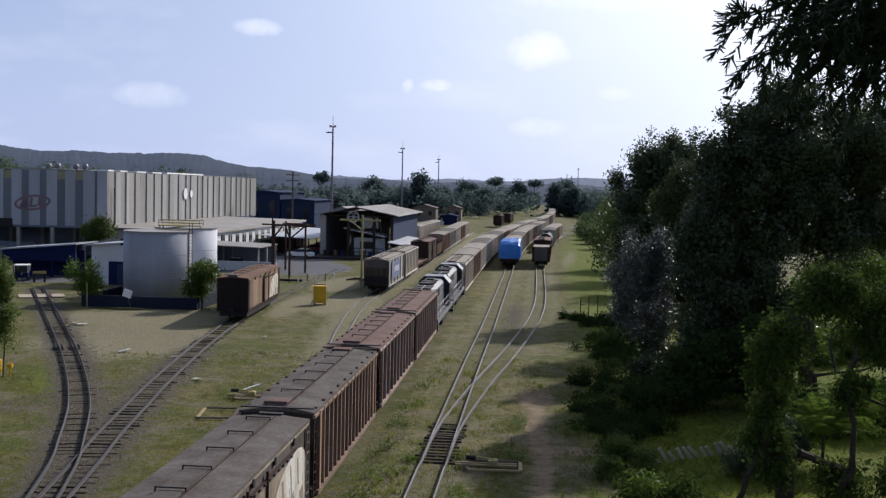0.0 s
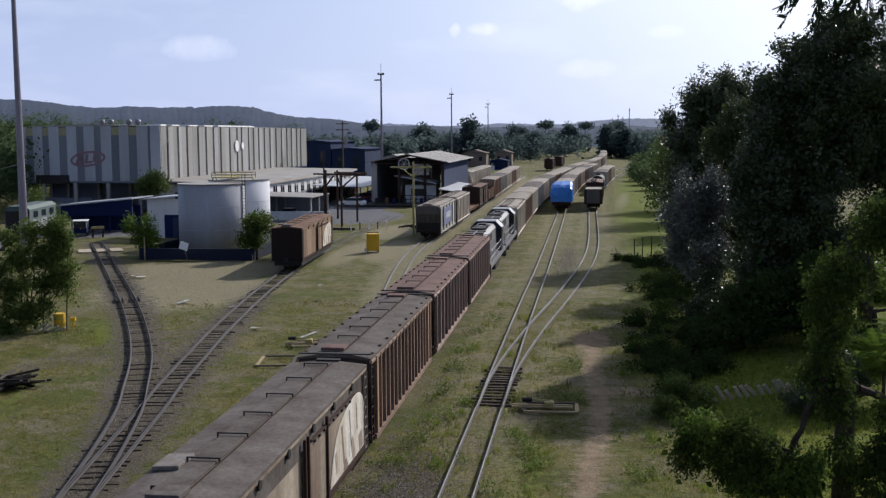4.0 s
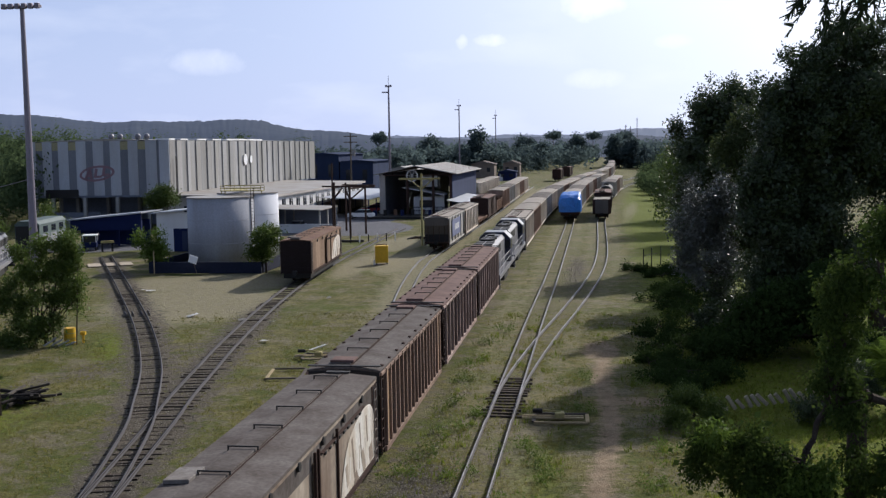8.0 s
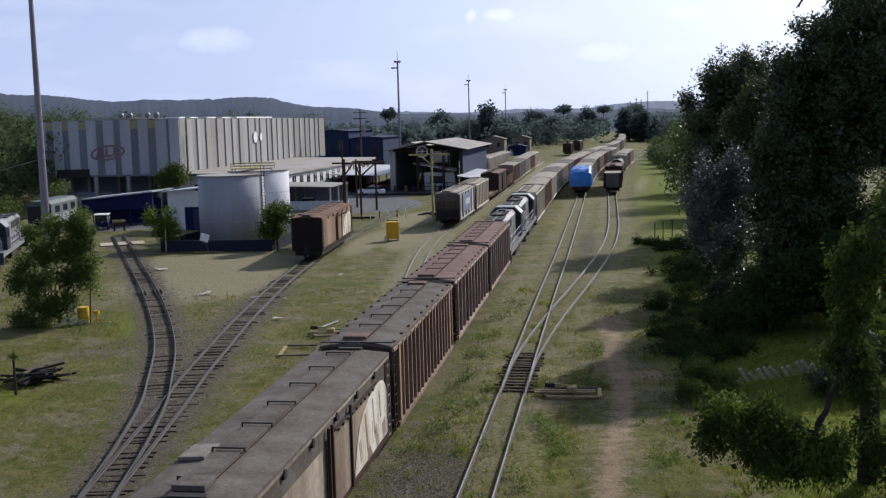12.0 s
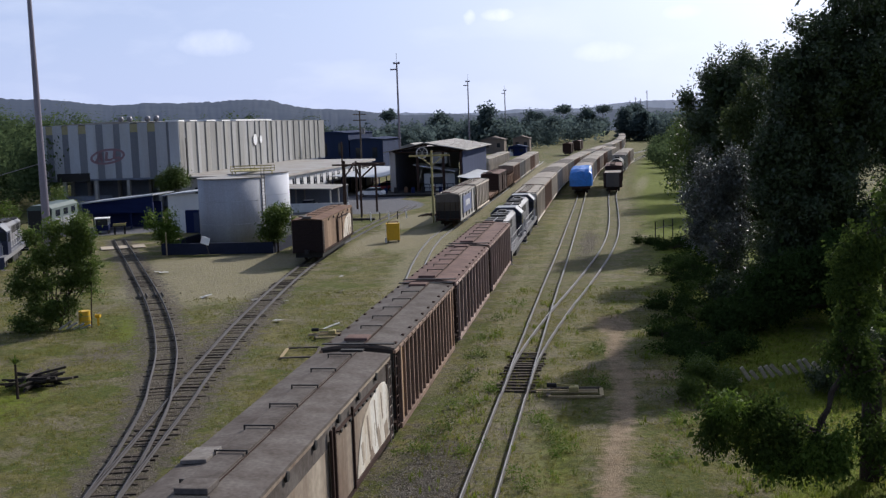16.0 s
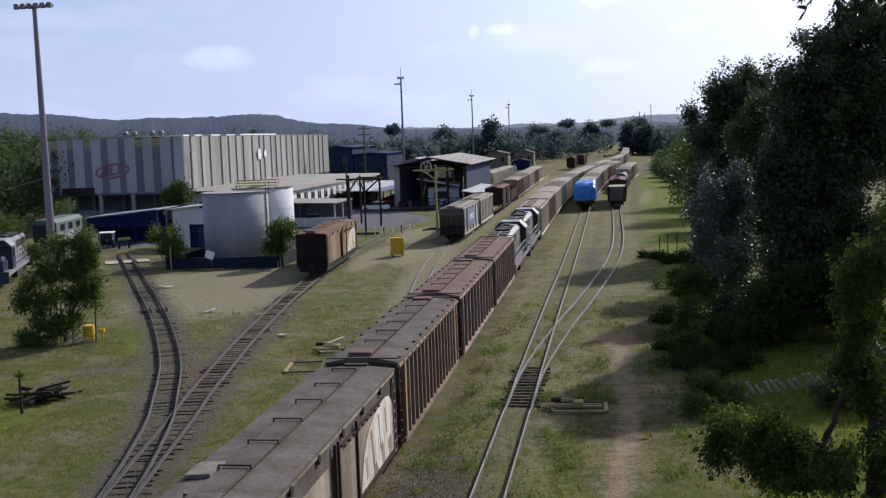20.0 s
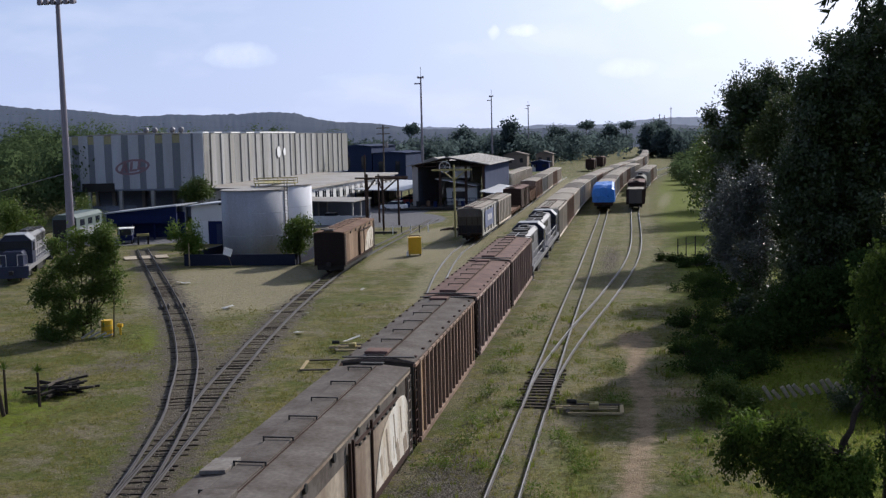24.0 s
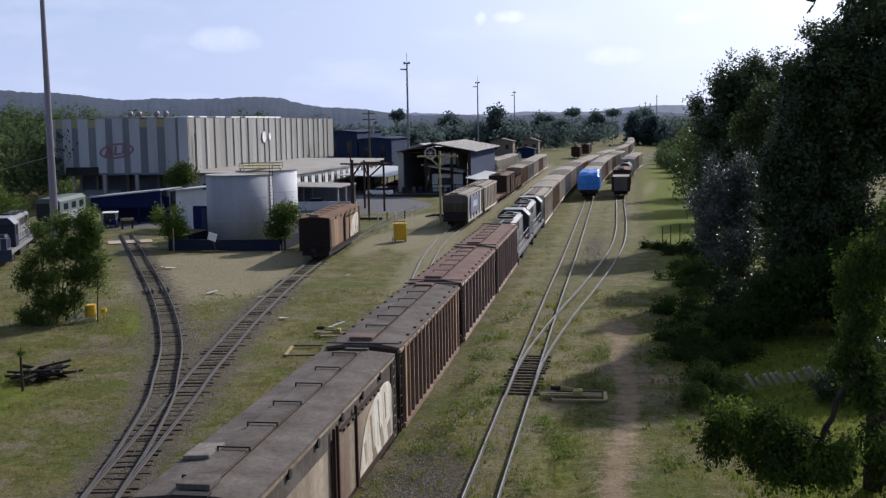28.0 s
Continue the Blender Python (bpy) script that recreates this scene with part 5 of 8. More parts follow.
def depot():
    warehouse()
    annex()
    a = tank(-37.3, 105.3, 3.3, 6.65, TANK, "squat grey oil tank with rain streaks and rusty rim")
    bm = B()
    lx, ly = -37.3 + 3.42 * math.sin(radians(84)), 105.3 - 3.42 * math.cos(radians(84))
    for d in (-0.22, 0.22):
        rod(bm, (lx + d * 0.4, ly + d * 0.9, 0.3), (lx + d * 0.4, ly + d * 0.9, 7.5), 0.03, seg=6)
    for i in range(20):
        rod(bm, (lx - 0.09, ly - 0.2, 0.6 + 0.33 * i), (lx + 0.09, ly + 0.2, 0.6 + 0.33 * i), 0.02, seg=6)
    part("ladder", bm, RUST_DARK, a)
    b = tank(-36.9, 112.8, 3.2, 6.75, TANK_WHITE, "pale painted oil tank behind the grey one")
    g = thing("tank_walkway", "yellow railed steel walkway across the tank tops", "walkway")
    slab("deck", -37.6, -33.4, 106.2, 107.4, 7.18, 7.26, YELLOW_OLD, g)
    slab("deck", -37.8, -36.6, 107.4, 113.5, 7.18, 7.26, YELLOW_OLD, g)
    for y in (106.2, 107.4):
        bm = B()
        for i in range(5):
            rod(bm, (-37.6 + i * 1.05, y, 7.2), (-37.6 + i * 1.05, y, 7.75), 0.03, seg=6)
        for z in (7.48, 7.75):
            rod(bm, (-37.6, y, z), (-33.4, y, z), 0.035, seg=6)
        part("handrail", bm, YELLOW_OLD, g)
    bm = B()
    for x, y in ((-37.5, 106.3), (-37.5, 107.3), (-33.5, 106.8), (-37.2, 113.3)):
        rod(bm, (x, y, 6.9), (x, y, 7.2), 0.06, seg=6)
    part("support", bm, YELLOW_OLD, g)
    w = thing("bund_wall", "low dark blue wall round the tanks", "wall")
    slab("wall_panel", -41.4, -30.6, 96.7, 96.95, 0, 1.05, BUND, w)
    slab("wall_panel", -30.85, -30.6, 96.95, 117, 0, 1.05, BUND, w)
    slab("wall_panel", -41.4, -41.15, 96.95, 117, 0, 1.05, BUND, w)
    bd = thing("notice_board", "white board leaning on a post by the low wall", "sign board")
    part("board", box(B(), -0.4, 0.4, -0.03, 0.03, -0.35, 0.35, m=pose(-36.9, 96.2, 1.35, 0, 18, 0)), WHITE, bd)
    part("post", rod(B(), (-36.6, 96.3, 0), (-36.9, 96.25, 1.1), 0.04), WOOD_OLD, bd)
    # blue loading shed in front of the hall
    s = thing("loading_shed", "dark blue open loading shed with a sloping tin roof", "shed")
    part("roof", prism(B(), [(-63.4, 3.1), (-54.0, 3.95), (-54.0, 4.1), (-63.4, 3.25)], 124.4, 131), TIN_PALE, s)
    slab("front_panel", -63.2, -54.2, 124.8, 124.95, 1.9, 3.15, BLUE_DARK, s)
    part("gable_panel", prism(B(), [(-63.2, 3.1), (-54.2, 3.1), (-54.2, 3.92)], 124.8, 124.95), BLUE_DARK, s)
    # added dark-blue sheet for the unlit inside of the shed
    slab("rear_wall", -63.2, -54.2, 127.4, 127.55, 0, 3.1, BLUE_DARK, s)
    for x in (-63.1, -60.1, -57.2, -54.3):
        slab("post", x - 0.1, x + 0.1, 124.95, 125.15, 0, 3.1, BLUE_DARK, s)
    hut = thing("office_hut", "small pale hut with a blue-framed doorway beside the tanks", "hut")
    slab("wall_panel", -49.4, -43.4, 118.0, 118.2, 2.6, 4.4, PLASTER, hut)
    slab("wall_panel", -49.4, -47.4, 118.0, 118.2, 0, 2.6, PLASTER, hut)
    slab("door_frame", -47.4, -43.6, 117.9, 118.0, 0, 2.6, BLUE_DARK, hut)
    slab("door_leaf", -46.4, -44.6, 117.84, 117.898, 0.1, 2.3, BLUE_WALL, hut)
    slab("side_wall", -43.6, -43.4, 118.2, 124, 0, 4.4, PLASTER, hut)
    part("roof", prism(B(), [(-49.8, 4.3), (-43.0, 4.9), (-43.0, 5.02), (-49.8, 4.42)], 117.4, 124.4), TIN_PALE, hut)
    # car port in front of the annex
    c = thing("car_port", "low open car port with a weathered tin roof", "car port")
    part("roof", prism(B(), [(-50.0, 3.35), (-36.9, 3.0), (-36.9, 3.12), (-50.0, 3.47)], 143.5, 153.5), TIN, c)
    for y in (144, 148.5, 153):
        for x in (-49.5, -43.3, -37.2):
            slab("post", x - 0.1, x + 0.1, y - 0.1, y + 0.1, 0, 3.0, CONCRETE, c)
    # added dark sheet for the shade inside the car port
    slab("rear_wall", -50.0, -37.0, 153.1, 153.25, 0, 2.95, INSIDE, c)
    slab("low_wall", -47, -34.6, 143.5, 143.7, 0, 1.2, PLASTER, c)
    c2 = thing("bike_shelter", "long open shelter with a pale tin roof", "shelter")
    part("roof", prism(B(), [(-45.4, 3.2), (-36.8, 2.85), (-36.8, 2.95), (-45.4, 3.3)], 176, 214), TIN_PALE, c2)
    for i in range(7):
        for x in (-45.0, -37.2):
            slab("post", x - 0.08, x + 0.08, 176.3 + i * 6.2 - 0.08, 176.3 + i * 6.2 + 0.08, 0, 2.85, BLUE_DARK, c2)
    slab("rear_wall", -45.4, -45.25, 176, 214, 0, 2.3, BRICK_RED, c2)
    # pipe gantry
    p = thing("pipe_gantry", "dark steel pipe gantry with cross beams", "gantry")
    for x, y, h in ((-34.0, 139.5, 6.9), (-30.9, 135, 6.4), (-30.4, 142, 6.4), (-34.2, 147, 6.6)):
        part("post", rod(B(), (x, y, 0), (x, y, h), 0.14, seg=8), RUST_DARK, p)
    bm = B()
    for q, r_ in (((-35.5, 139.2, 6.4), (-28.0, 136.5, 6.4)), ((-34.0, 139.5, 6.2), (-34.2, 147, 6.2)), ((-31.0, 135, 6.2), (-30.4, 146, 6.2)), ((-34.6, 147, 6.3), (-29.5, 144, 6.3)), ((-34, 139.5, 4.8), (-32.6, 138, 6.2)), ((-30.9, 135, 4.8), (-29.6, 137, 6.2)), ((-30.9, 135, 4.8), (-32, 137.5, 6.2))):
        rod(bm, q, r_, 0.11, seg=8)
    part("beam", bm, RUST_DARK, p)
    part("vent_pipe", rod(B(), (-34.6, 141.0, 0), (-34.6, 141.0, 9.4), 0.1, seg=8), RUST_DARK, p)


def open_shed():
    """Open-ended engine shed with slate-blue side wall and a gable roof."""
    t = thing("engine_shed", "open engine shed with slate blue side wall and tin gable roof", "shed")
    x0, x1, y0, y1, e, r = -35.6, -23.6, 178.5, 214.0, 6.9, 8.15
    xm = (x0 + x1) / 2
    for s, (xa, xb) in ((0, (x0 - 0.8, xm)), (1, (xm, x1 + 1.0))):
        za, zb = (e - 0.1, r) if s == 0 else (r, e - 0.1)
        part("roof_slope", prism(B(), [(xa, za), (xb, zb), (xb, zb + 0.12), (xa, za + 0.12)], y0 - 1.8, y1 + 1), TIN, t)
    for i in range(9):
        y = y0 - 1.6 + i * 4.4
        part("roof_lap", box(B(), -3.45, 3.45, -0.05, 0.05, 0, 0.04, m=pose(xm + 3.4, y, (e + r) / 2 + 0.09, 0, 10.6, 0)), TIN, t)
    slab("side_wall", x1 - 0.15, x1, y0, y1, 0, e, BLUE_WALL, t)
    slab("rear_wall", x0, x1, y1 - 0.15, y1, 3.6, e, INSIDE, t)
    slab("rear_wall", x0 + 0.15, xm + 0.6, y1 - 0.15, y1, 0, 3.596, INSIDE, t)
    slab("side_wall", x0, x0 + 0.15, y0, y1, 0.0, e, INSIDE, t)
    for x in (x0 + 0.2, xm - 1.5, xm + 2.8, x1 - 0.3):
        slab("column", x - 0.2, x + 0.2, y0 - 0.1, y0 + 0.3, 0, e, RUST_DARK if x > x0 + 1 else PLASTER_OLD, t)
    bm = B()
    rod(bm, (x0, y0, e - 0.2), (x1, y0, e - 0.2), 0.1, seg=6)
    for i in range(7):
        x = x0 + (x1 - x0) * i / 6
        top = r - abs(x - xm) / (x1 - xm) * (r - e) - 0.1
        rod(bm, (x, y0, e - 0.2), (x, y0, top), 0.07, seg=6)
    for s in (-1, 1):
        rod(bm, (xm, y0, r - 0.12), (xm + s * 6.2, y0, e - 0.12), 0.1, seg=6)
    part("truss", bm, RUST_DARK, t)
    part("awning", prism(B(), [(x1 - 0.2, 2.75), (x1 + 2.9, 2.25), (x1 + 2.9, 2.33), (x1 - 0.2, 2.83)], y0 - 6, y0 + 20), TIN_PALE, t)
    for y in (y0 - 5.5, y0 + 3, y0 + 11, y0 + 19):
        slab("awning_post", x1 + 2.6, x1 + 2.75, y, y + 0.15, 0, 2.28, BLUE_WALL, t)
    k = thing("inner_booth", "small pale booth with a white roof inside the engine shed", "booth")
    slab("wall_panel", -30.6, -25.4, 181.6, 186, 0, 3.0, PLASTER, k)
    # white, because a sunlit roof's brightness is put into the colour
    part("roof", prism(B(), [(-32.0, 4.6), (-25.0, 3.3), (-25.0, 3.4), (-32.0, 4.7)], 178.9, 186.5), WHITE, k)
    slab("window", -29.6, -27.4, 181.54, 181.62, 1.2, 2.4, GLASS_DARK, k)
    slab("wall_sheet", -29.4, -26.8, 183.2, 183.3, 4.6, 6.6, PLASTER, t)
    slab("front_pier", x0 - 0.1, x0 + 0.8, y0 - 0.3, y0 + 0.4, 0, e - 0.2, PLASTER_OLD, t)
    reel = thing("hose_reel", "pale round hose reel hung in the shed's gable", "hose reel")
    bm = B()
    for j in range(20):
        a0, a1 = j * math.tau / 20, (j + 1) * math.tau / 20
        rod(bm, (-30.2 + 0.9 * math.cos(a0), 178.0, 6.6 + 0.9 * math.sin(a0)), (-30.2 + 0.9 * math.cos(a1), 178.0, 6.6 + 0.9 * math.sin(a1)), 0.1, seg=6)
    part("rim", bm, PLASTER, reel)
    for j in range(3):
        a0 = j * math.pi / 3
        part("spoke", rod(B(), (-30.2 - 0.9 * math.cos(a0), 178.0, 6.6 - 0.9 * math.sin(a0)), (-30.2 + 0.9 * math.cos(a0), 178.0, 6.6 + 0.9 * math.sin(a0)), 0.05, seg=6), PLASTER, reel)
    part("hanger", rod(B(), (-30.2, 178.0, 7.4), (-30.2, 178.3, 8.0), 0.05), RUST_DARK, reel)
    rail = thing("blue_railing", "blue steel railing in front of the booth", "railing")
    for j in range(6):
        part("baluster", rod(B(), (-30.5 + j, 180.4, 0), (-30.5 + j, 180.4, 1.3), 0.05), BLUE_WALL, rail)
    for z in (0.7, 1.3):
        part("rail", rod(B(), (-30.5, 180.4, z), (-25.5, 180.4, z), 0.06), BLUE_WALL, rail)
    pit = thing("oily_platform", "low oil-blackened platform with drums", "platform")
    slab("kerb", -36.6, -25.0, 170.5, 177.5, 0, 0.35, BLACK, pit, bev=0.04)
    for i in range(7):
        x, y = -35.6 + i * 1.5, 173.4 + (i * 7 % 3)
        part("drum", rod(B(), (x, y, 0.35), (x, y, 1.25), 0.3, seg=14), (BLUE_DARK, BLACK, RUST)[i % 3], pit)


def far_buildings():
    rows = [("blue_workshop", "dark blue industrial workshop with flat roof", -70.5, -62.5, 262, 290, 12.2, BLUE_MID, BLUE_MID),
            ("blue_workshop", "dark blue industrial workshop with flat roof", -62.2, -54.0, 262, 285, 10.0, BLUE_MID, BLUE_MID),
            ("grey_house", "low grey house with a tin roof", -58, -50, 300, 316, 6.0, PLASTER_OLD, TIN),
            ("brown_house", "brown rendered house at the yard's end", -44, -36, 385, 394, 6.0, BRICK_RED, TILE_ROOF),
            ("small_house", "small brick house with a white gable", -34, -28, 398, 406, 5.8, BRICK_RED, TILE_ROOF),
            ("blue_hut", "small blue lineside hut", -31.7, -26, 352, 358, 3.6, BLUE_DARK, BLUE_MID),
            ("white_hall", "distant white hall with a low roof", -99, -89, 530, 545, 10.0, PLASTER, TIN_PALE),
            ("white_hall", "distant white hall with a low roof", 26, 42, 760, 780, 10.5, PLASTER, TIN_PALE)]
    for name, label, x0, x1, y0, y1, h, wall, roof in rows:
        t = thing(name, label, "building")
        slab("wall_block", x0, x1, y0, y1, 0, h * 0.8, wall, t)
        peak = h * 0.84 if "workshop" in name else h
        part("roof", prism(B(), [(x0 - 0.5, h * 0.8), (x1 + 0.5, h * 0.8), ((x0 + x1) / 2, peak)], y0 - 0.5, y1 + 0.5), roof, t)
        n = max(2, int((x1 - x0) / 3.5))
        for i in range(n):
            x = x0 + (x1 - x0) * (i + 0.5) / n
            slab("window", x - 0.6, x + 0.6, y0 - 0.06, y0 - 0.01, h * 0.35, h * 0.6, GLASS_DARK, t)
        slab("door", x0 + 0.5, x0 + 1.5, y0 - 0.06, y0 - 0.01, 0, min(2.1, h * 0.7), WHITE, t)


depot()
open_shed()
far_buildings()


# ---- masts, poles and yard furniture ----
def mast(x, y, h, r0, r1, label, wide=1.9):
    t = thing("floodlight_mast", label, "light mast", group="floodlight masts")
    part("pole", rod(B(), (x, y, 0), (x, y, h), r0, r1, seg=14), GALV, t)
    part("base_plate", rod(B(), (x, y, 0), (x, y, 0.12), r0 * 1.8, seg=14), CONCRETE, t)
    part("crossbar", box(B(), x - wide, x + wide, y - 0.12, y + 0.12, h - 0.25, h, bev=0.02), GALV, t)
    k = 6 if wide > 1.5 else 2
    for i in range(k):
        xx = x - wide + 0.25 + i * (2 * wide - 0.5) / (k - 1)
        part("floodlight", box(B(), xx - 0.22, xx + 0.22, y - 0.45, y - 0.1, h - 0.35, h + 0.15, bev=0.04), GALV, t)
    if wide < 1.5:
        part("lightning_rod", rod(B(), (x, y, h), (x, y, h + 2.2), 0.05, seg=6), GALV, t)
        part("side_lamp", box(B(), x - 1.5, x, y - 0.1, y + 0.1, h - 1.6, h - 1.3), GALV, t)
    return t


mast(-53.3, 97.8, 25.1, 0.42, 0.2, "tall tapered steel floodlight mast")
mast(-46.2, 243, 25.0, 0.3, 0.17, "tall thin floodlight mast", 0.75)
mast(-46.3, 370, 25.0, 0.3, 0.17, "tall thin floodlight mast", 0.75)
mast(-45.5, 496, 25.0, 0.32, 0.18, "tall thin floodlight mast", 0.75)
for i, (x, h) in enumerate(((14.0, 21), (17.5, 23), (20.5, 22), (24.5, 27))):
    a = thing("aerial_mast", "thin aerial mast far on the skyline", "mast", group="aerial masts")
    part("pole", rod(B(), (x, 700, 0), (x, 700, h), 0.3, 0.2, seg=8), GALV, a)
    part("antenna", rod(B(), (x - 0.8, 700, h - 1.2), (x + 0.8, 700, h - 1.2), 0.12, seg=6), GALV, a)
pl = thing("utility_pole", "wooden utility pole with crossarms", "utility pole")
part("pole", rod(B(), (-50.6, 223, 0), (-50.6, 223, 14.4), 0.22, 0.14), WOOD_OLD, pl)
for z in (13.6, 12.4):
    part("crossarm", box(B(), -52.0, -49.2, 222.85, 223.1, z, z + 0.2), WOOD_OLD, pl)
part("transformer", rod(B(), (-49.9, 222.6, 9.6), (-49.9, 222.6, 10.9), 0.35, seg=12), LOCO_GREY, pl)

cr = thing("loading_post", "faded yellow T-shaped steel loading post", "post")
part("upright", box(B(), -20.11, -19.89, 124.05, 124.25, 0, 8.3, bev=0.03), YELLOW_OLD, cr)
part("crossarm", box(B(), -22.6, -17.9, 124.07, 124.23, 7.6, 7.8, bev=0.03), YELLOW_OLD, cr)
for s in (-1, 1):
    part("brace", rod(B(), (-20 + s * 0.1, 124.15, 6.6), (-20 + s * 1.3, 124.15, 7.6), 0.07), YELLOW_OLD, cr)
part("hose", rod(B(), (-18.0, 124.15, 7.6), (-17.9, 124.15, 6.4), 0.06), BLACK, cr)

yb = thing("yellow_cabinet", "bright yellow steel trackside cabinet on short legs", "cabinet", pose(-20.9, 104.6, 0, 0, 0, 14))
part("body", box(B(), -0.62, 0.62, -0.45, 0.45, 0.18, 1.75, bev=0.03), YELLOW, yb)
part("top_lid", box(B(), -0.66, 0.66, -0.49, 0.49, 1.75, 1.82, bev=0.02), YELLOW, yb)
for x in (-0.5, 0.5):
    for yv in (-0.35, 0.35):
        part("leg", box(B(), x - 0.05, x + 0.05, yv - 0.05, yv + 0.05, 0, 0.18), BLACK, yb)
part("lifting_bar", rod(B(), (-0.5, 0, 1.95), (0.5, 0, 1.95), 0.04), RUST, yb)
for x in (-0.5, 0.5):
    part("lifting_lug", rod(B(), (x, 0, 1.8), (x, 0, 1.95), 0.04), RUST, yb)
part("pipe_stub", rod(B(), (-0.75, -0.6, 0), (-0.75, -0.6, 0.5), 0.1), WHITE, yb)


def timber_frame(x, y, turn, w, d, lever=True):
    t = thing("switch_stand", "bleached timber switch stand with a lever", "switch stand", pose(x, y, 0.02, 0, 0, turn), group="switch stands")
    for s in (-1, 1):
        part("timber", box(B(), -w / 2, w / 2, s * d / 2 - 0.07, s * d / 2 + 0.05, 0, 0.08, bev=0.015), TIMBER_PALE if lever and s < 0 else WOOD_OLD, t)
        part("timber", box(B(), s * w / 2 - 0.08, s * w / 2 + 0.08, -d / 2 + 0.1, d / 2 - 0.1, 0.01, 0.07, bev=0.015), TIMBER_PALE if (s > 0) == lever else WOOD_OLD, t)
    if lever:
        for y in (-0.12, 0.22):
            part("plank", box(B(), -w / 2 - 0.5, w / 2 - 0.15, y - 0.06, y + 0.06, 0.03, 0.11, bev=0.015), TIMBER_PALE, t)
        part("lever_base", box(B(), -0.24, 0.16, -0.2, 0.26, 0.06, 0.3, bev=0.05), YELLOW_OLD, t)
        part("lever", rod(B(), (0, 0, 0.3), (-0.75, 0.1, 0.36), 0.04), YELLOW_OLD, t)
        part("counterweight", rod(B(), (-0.75, 0.05, 0.33), (-1.15, 0.1, 0.33), 0.1), BLACK, t)
    return t


TIMBER_PALE = mat("bleached_timber", (0.36, 0.29, 0.17), 0.9, 0, 0.55, 1.5, 20, 0.25, 0.3)
timber_frame(-1.55, 44.9, 2, 2.2, 1.5)
timber_frame(-15.6, 53.0, 8, 1.7, 2.4, False)
timber_frame(-15.1, 57.6, 8, 1.7, 1.6)
part("lever", rod(B(), (-15.9, 58.4, 0.2), (-15.2, 59.5, 0.35), 0.05), WHITE, thing("switch_lever", "white switch lever lying by the track", "lever"))

lum = thing("timber_pile", "pile of old dark sleepers on the grass", "timber pile", pose(-26.3, 46.2, 0, 0, 0, 12))
rnd = random.Random(11)
for i in range(22):
    a = rnd.uniform(-26, 26) if i % 4 else rnd.uniform(40, 130)
    part("beam", box(B(), -rnd.uniform(0.7, 1.4), rnd.uniform(0.7, 1.4), -0.07, 0.07, -0.05, 0.05, bev=0.012, m=pose(rnd.uniform(-0.5, 0.5), rnd.uniform(-0.6, 0.6), 0.08 + 0.09 * (i // 4), rnd.uniform(-8, 8), rnd.uniform(-9, 9), a)), WOOD_DARK if i % 5 else WOOD_OLD, lum)

for x, yv in ((4.1, 100.6), (4.9, 102.0), (5.8, 103.4)):
    f = thing("fence_post", "dark wooden fence post in the grass", "fence post", group="fence posts")
    part("post", rod(B(), (x, yv, 0), (x, yv, 1.8), 0.05, 0.045), BLACK, f)
rl = thing("fence_rail", "thin rail along the fence posts", "fence rail")
part("rail", rod(B(), (4.1, 100.6, 1.2), (5.8, 103.4, 1.2), 0.025), BLACK, rl)

sl = thing("slab_row", "row of leaning pale concrete slabs under the trees", "slab steps")
for i in range(17):
    x = 4.7 + i * 0.36
    part("slab", box(B(), -0.08, 0.08, -0.06, 0.06, 0.0, 0.5 + (i * 5 % 4) * 0.07, bev=0.02, m=pose(x, 46.4 + 0.22 * i, 0.05, 0, -30 - (i * 7 % 5) * 4, 20)), SLAB, sl)


def car(x, y, turn, paint, label):
    """Small parked car: lower body, glazed cabin, wheels."""
    t = thing("parked_car", label, "car", pose(x, y, 0, 0, 0, turn), group="parked cars")
    bm = B()
    prof = [(-2.1, 0.35), (2.1, 0.35), (2.12, 0.75), (1.9, 0.92), (0.95, 0.98), (-1.7, 1.0), (-2.08, 0.85)]
    vs = [[bm.verts.new((s * 0.83, px, z)) for px, z in prof] for s in (-1, 1)]
    bm.faces.new(vs[0])
    bm.faces.new(vs[1][::-1])
    for i in range(len(prof)):
        j = (i + 1) % len(prof)
        bm.faces.new((vs[0][i], vs[1][i], vs[1][j], vs[0][j]))
    bmesh.ops.recalc_face_normals(bm, faces=bm.faces[:])
    part("body", bm, paint, t)
    bm = B()
    lowv = [bm.verts.new(c) for c in ((-0.8, -1.75, 0.98), (0.8, -1.75, 0.98), (0.8, 1.0, 0.98), (-0.8, 1.0, 0.98))]
    topv = [bm.verts.new(c) for c in ((-0.64, -1.3, 1.44), (0.64, -1.3, 1.44), (0.64, 0.25, 1.44), (-0.64, 0.25, 1.44))]
    for i in range(4):
        bm.faces.new((lowv[i], lowv[(i + 1) % 4], topv[(i + 1) % 4], topv[i]))
    bm.faces.new(topv)
    bmesh.ops.recalc_face_normals(bm, faces=bm.faces[:])
    part("cabin_glass", bm, GLASS_DARK, t)
    part("cabin_roof", box(B(), -0.66, 0.66, -1.32, 0.27, 1.43, 1.48, bev=0.02), paint, t)
    for sx in (-1, 1):
        for wy in (-1.3, 1.3):
            w_ = part("wheel", rod(B(), (sx * 0.7, wy, 0.3), (sx * 0.86, wy, 0.3), 0.3, seg=16), TYRE, t)
            part("hub", rod(B(), (sx * 0.86, wy, 0.3), (sx * 0.875, wy, 0.3), 0.17, seg=12), ALU, w_)
    return t


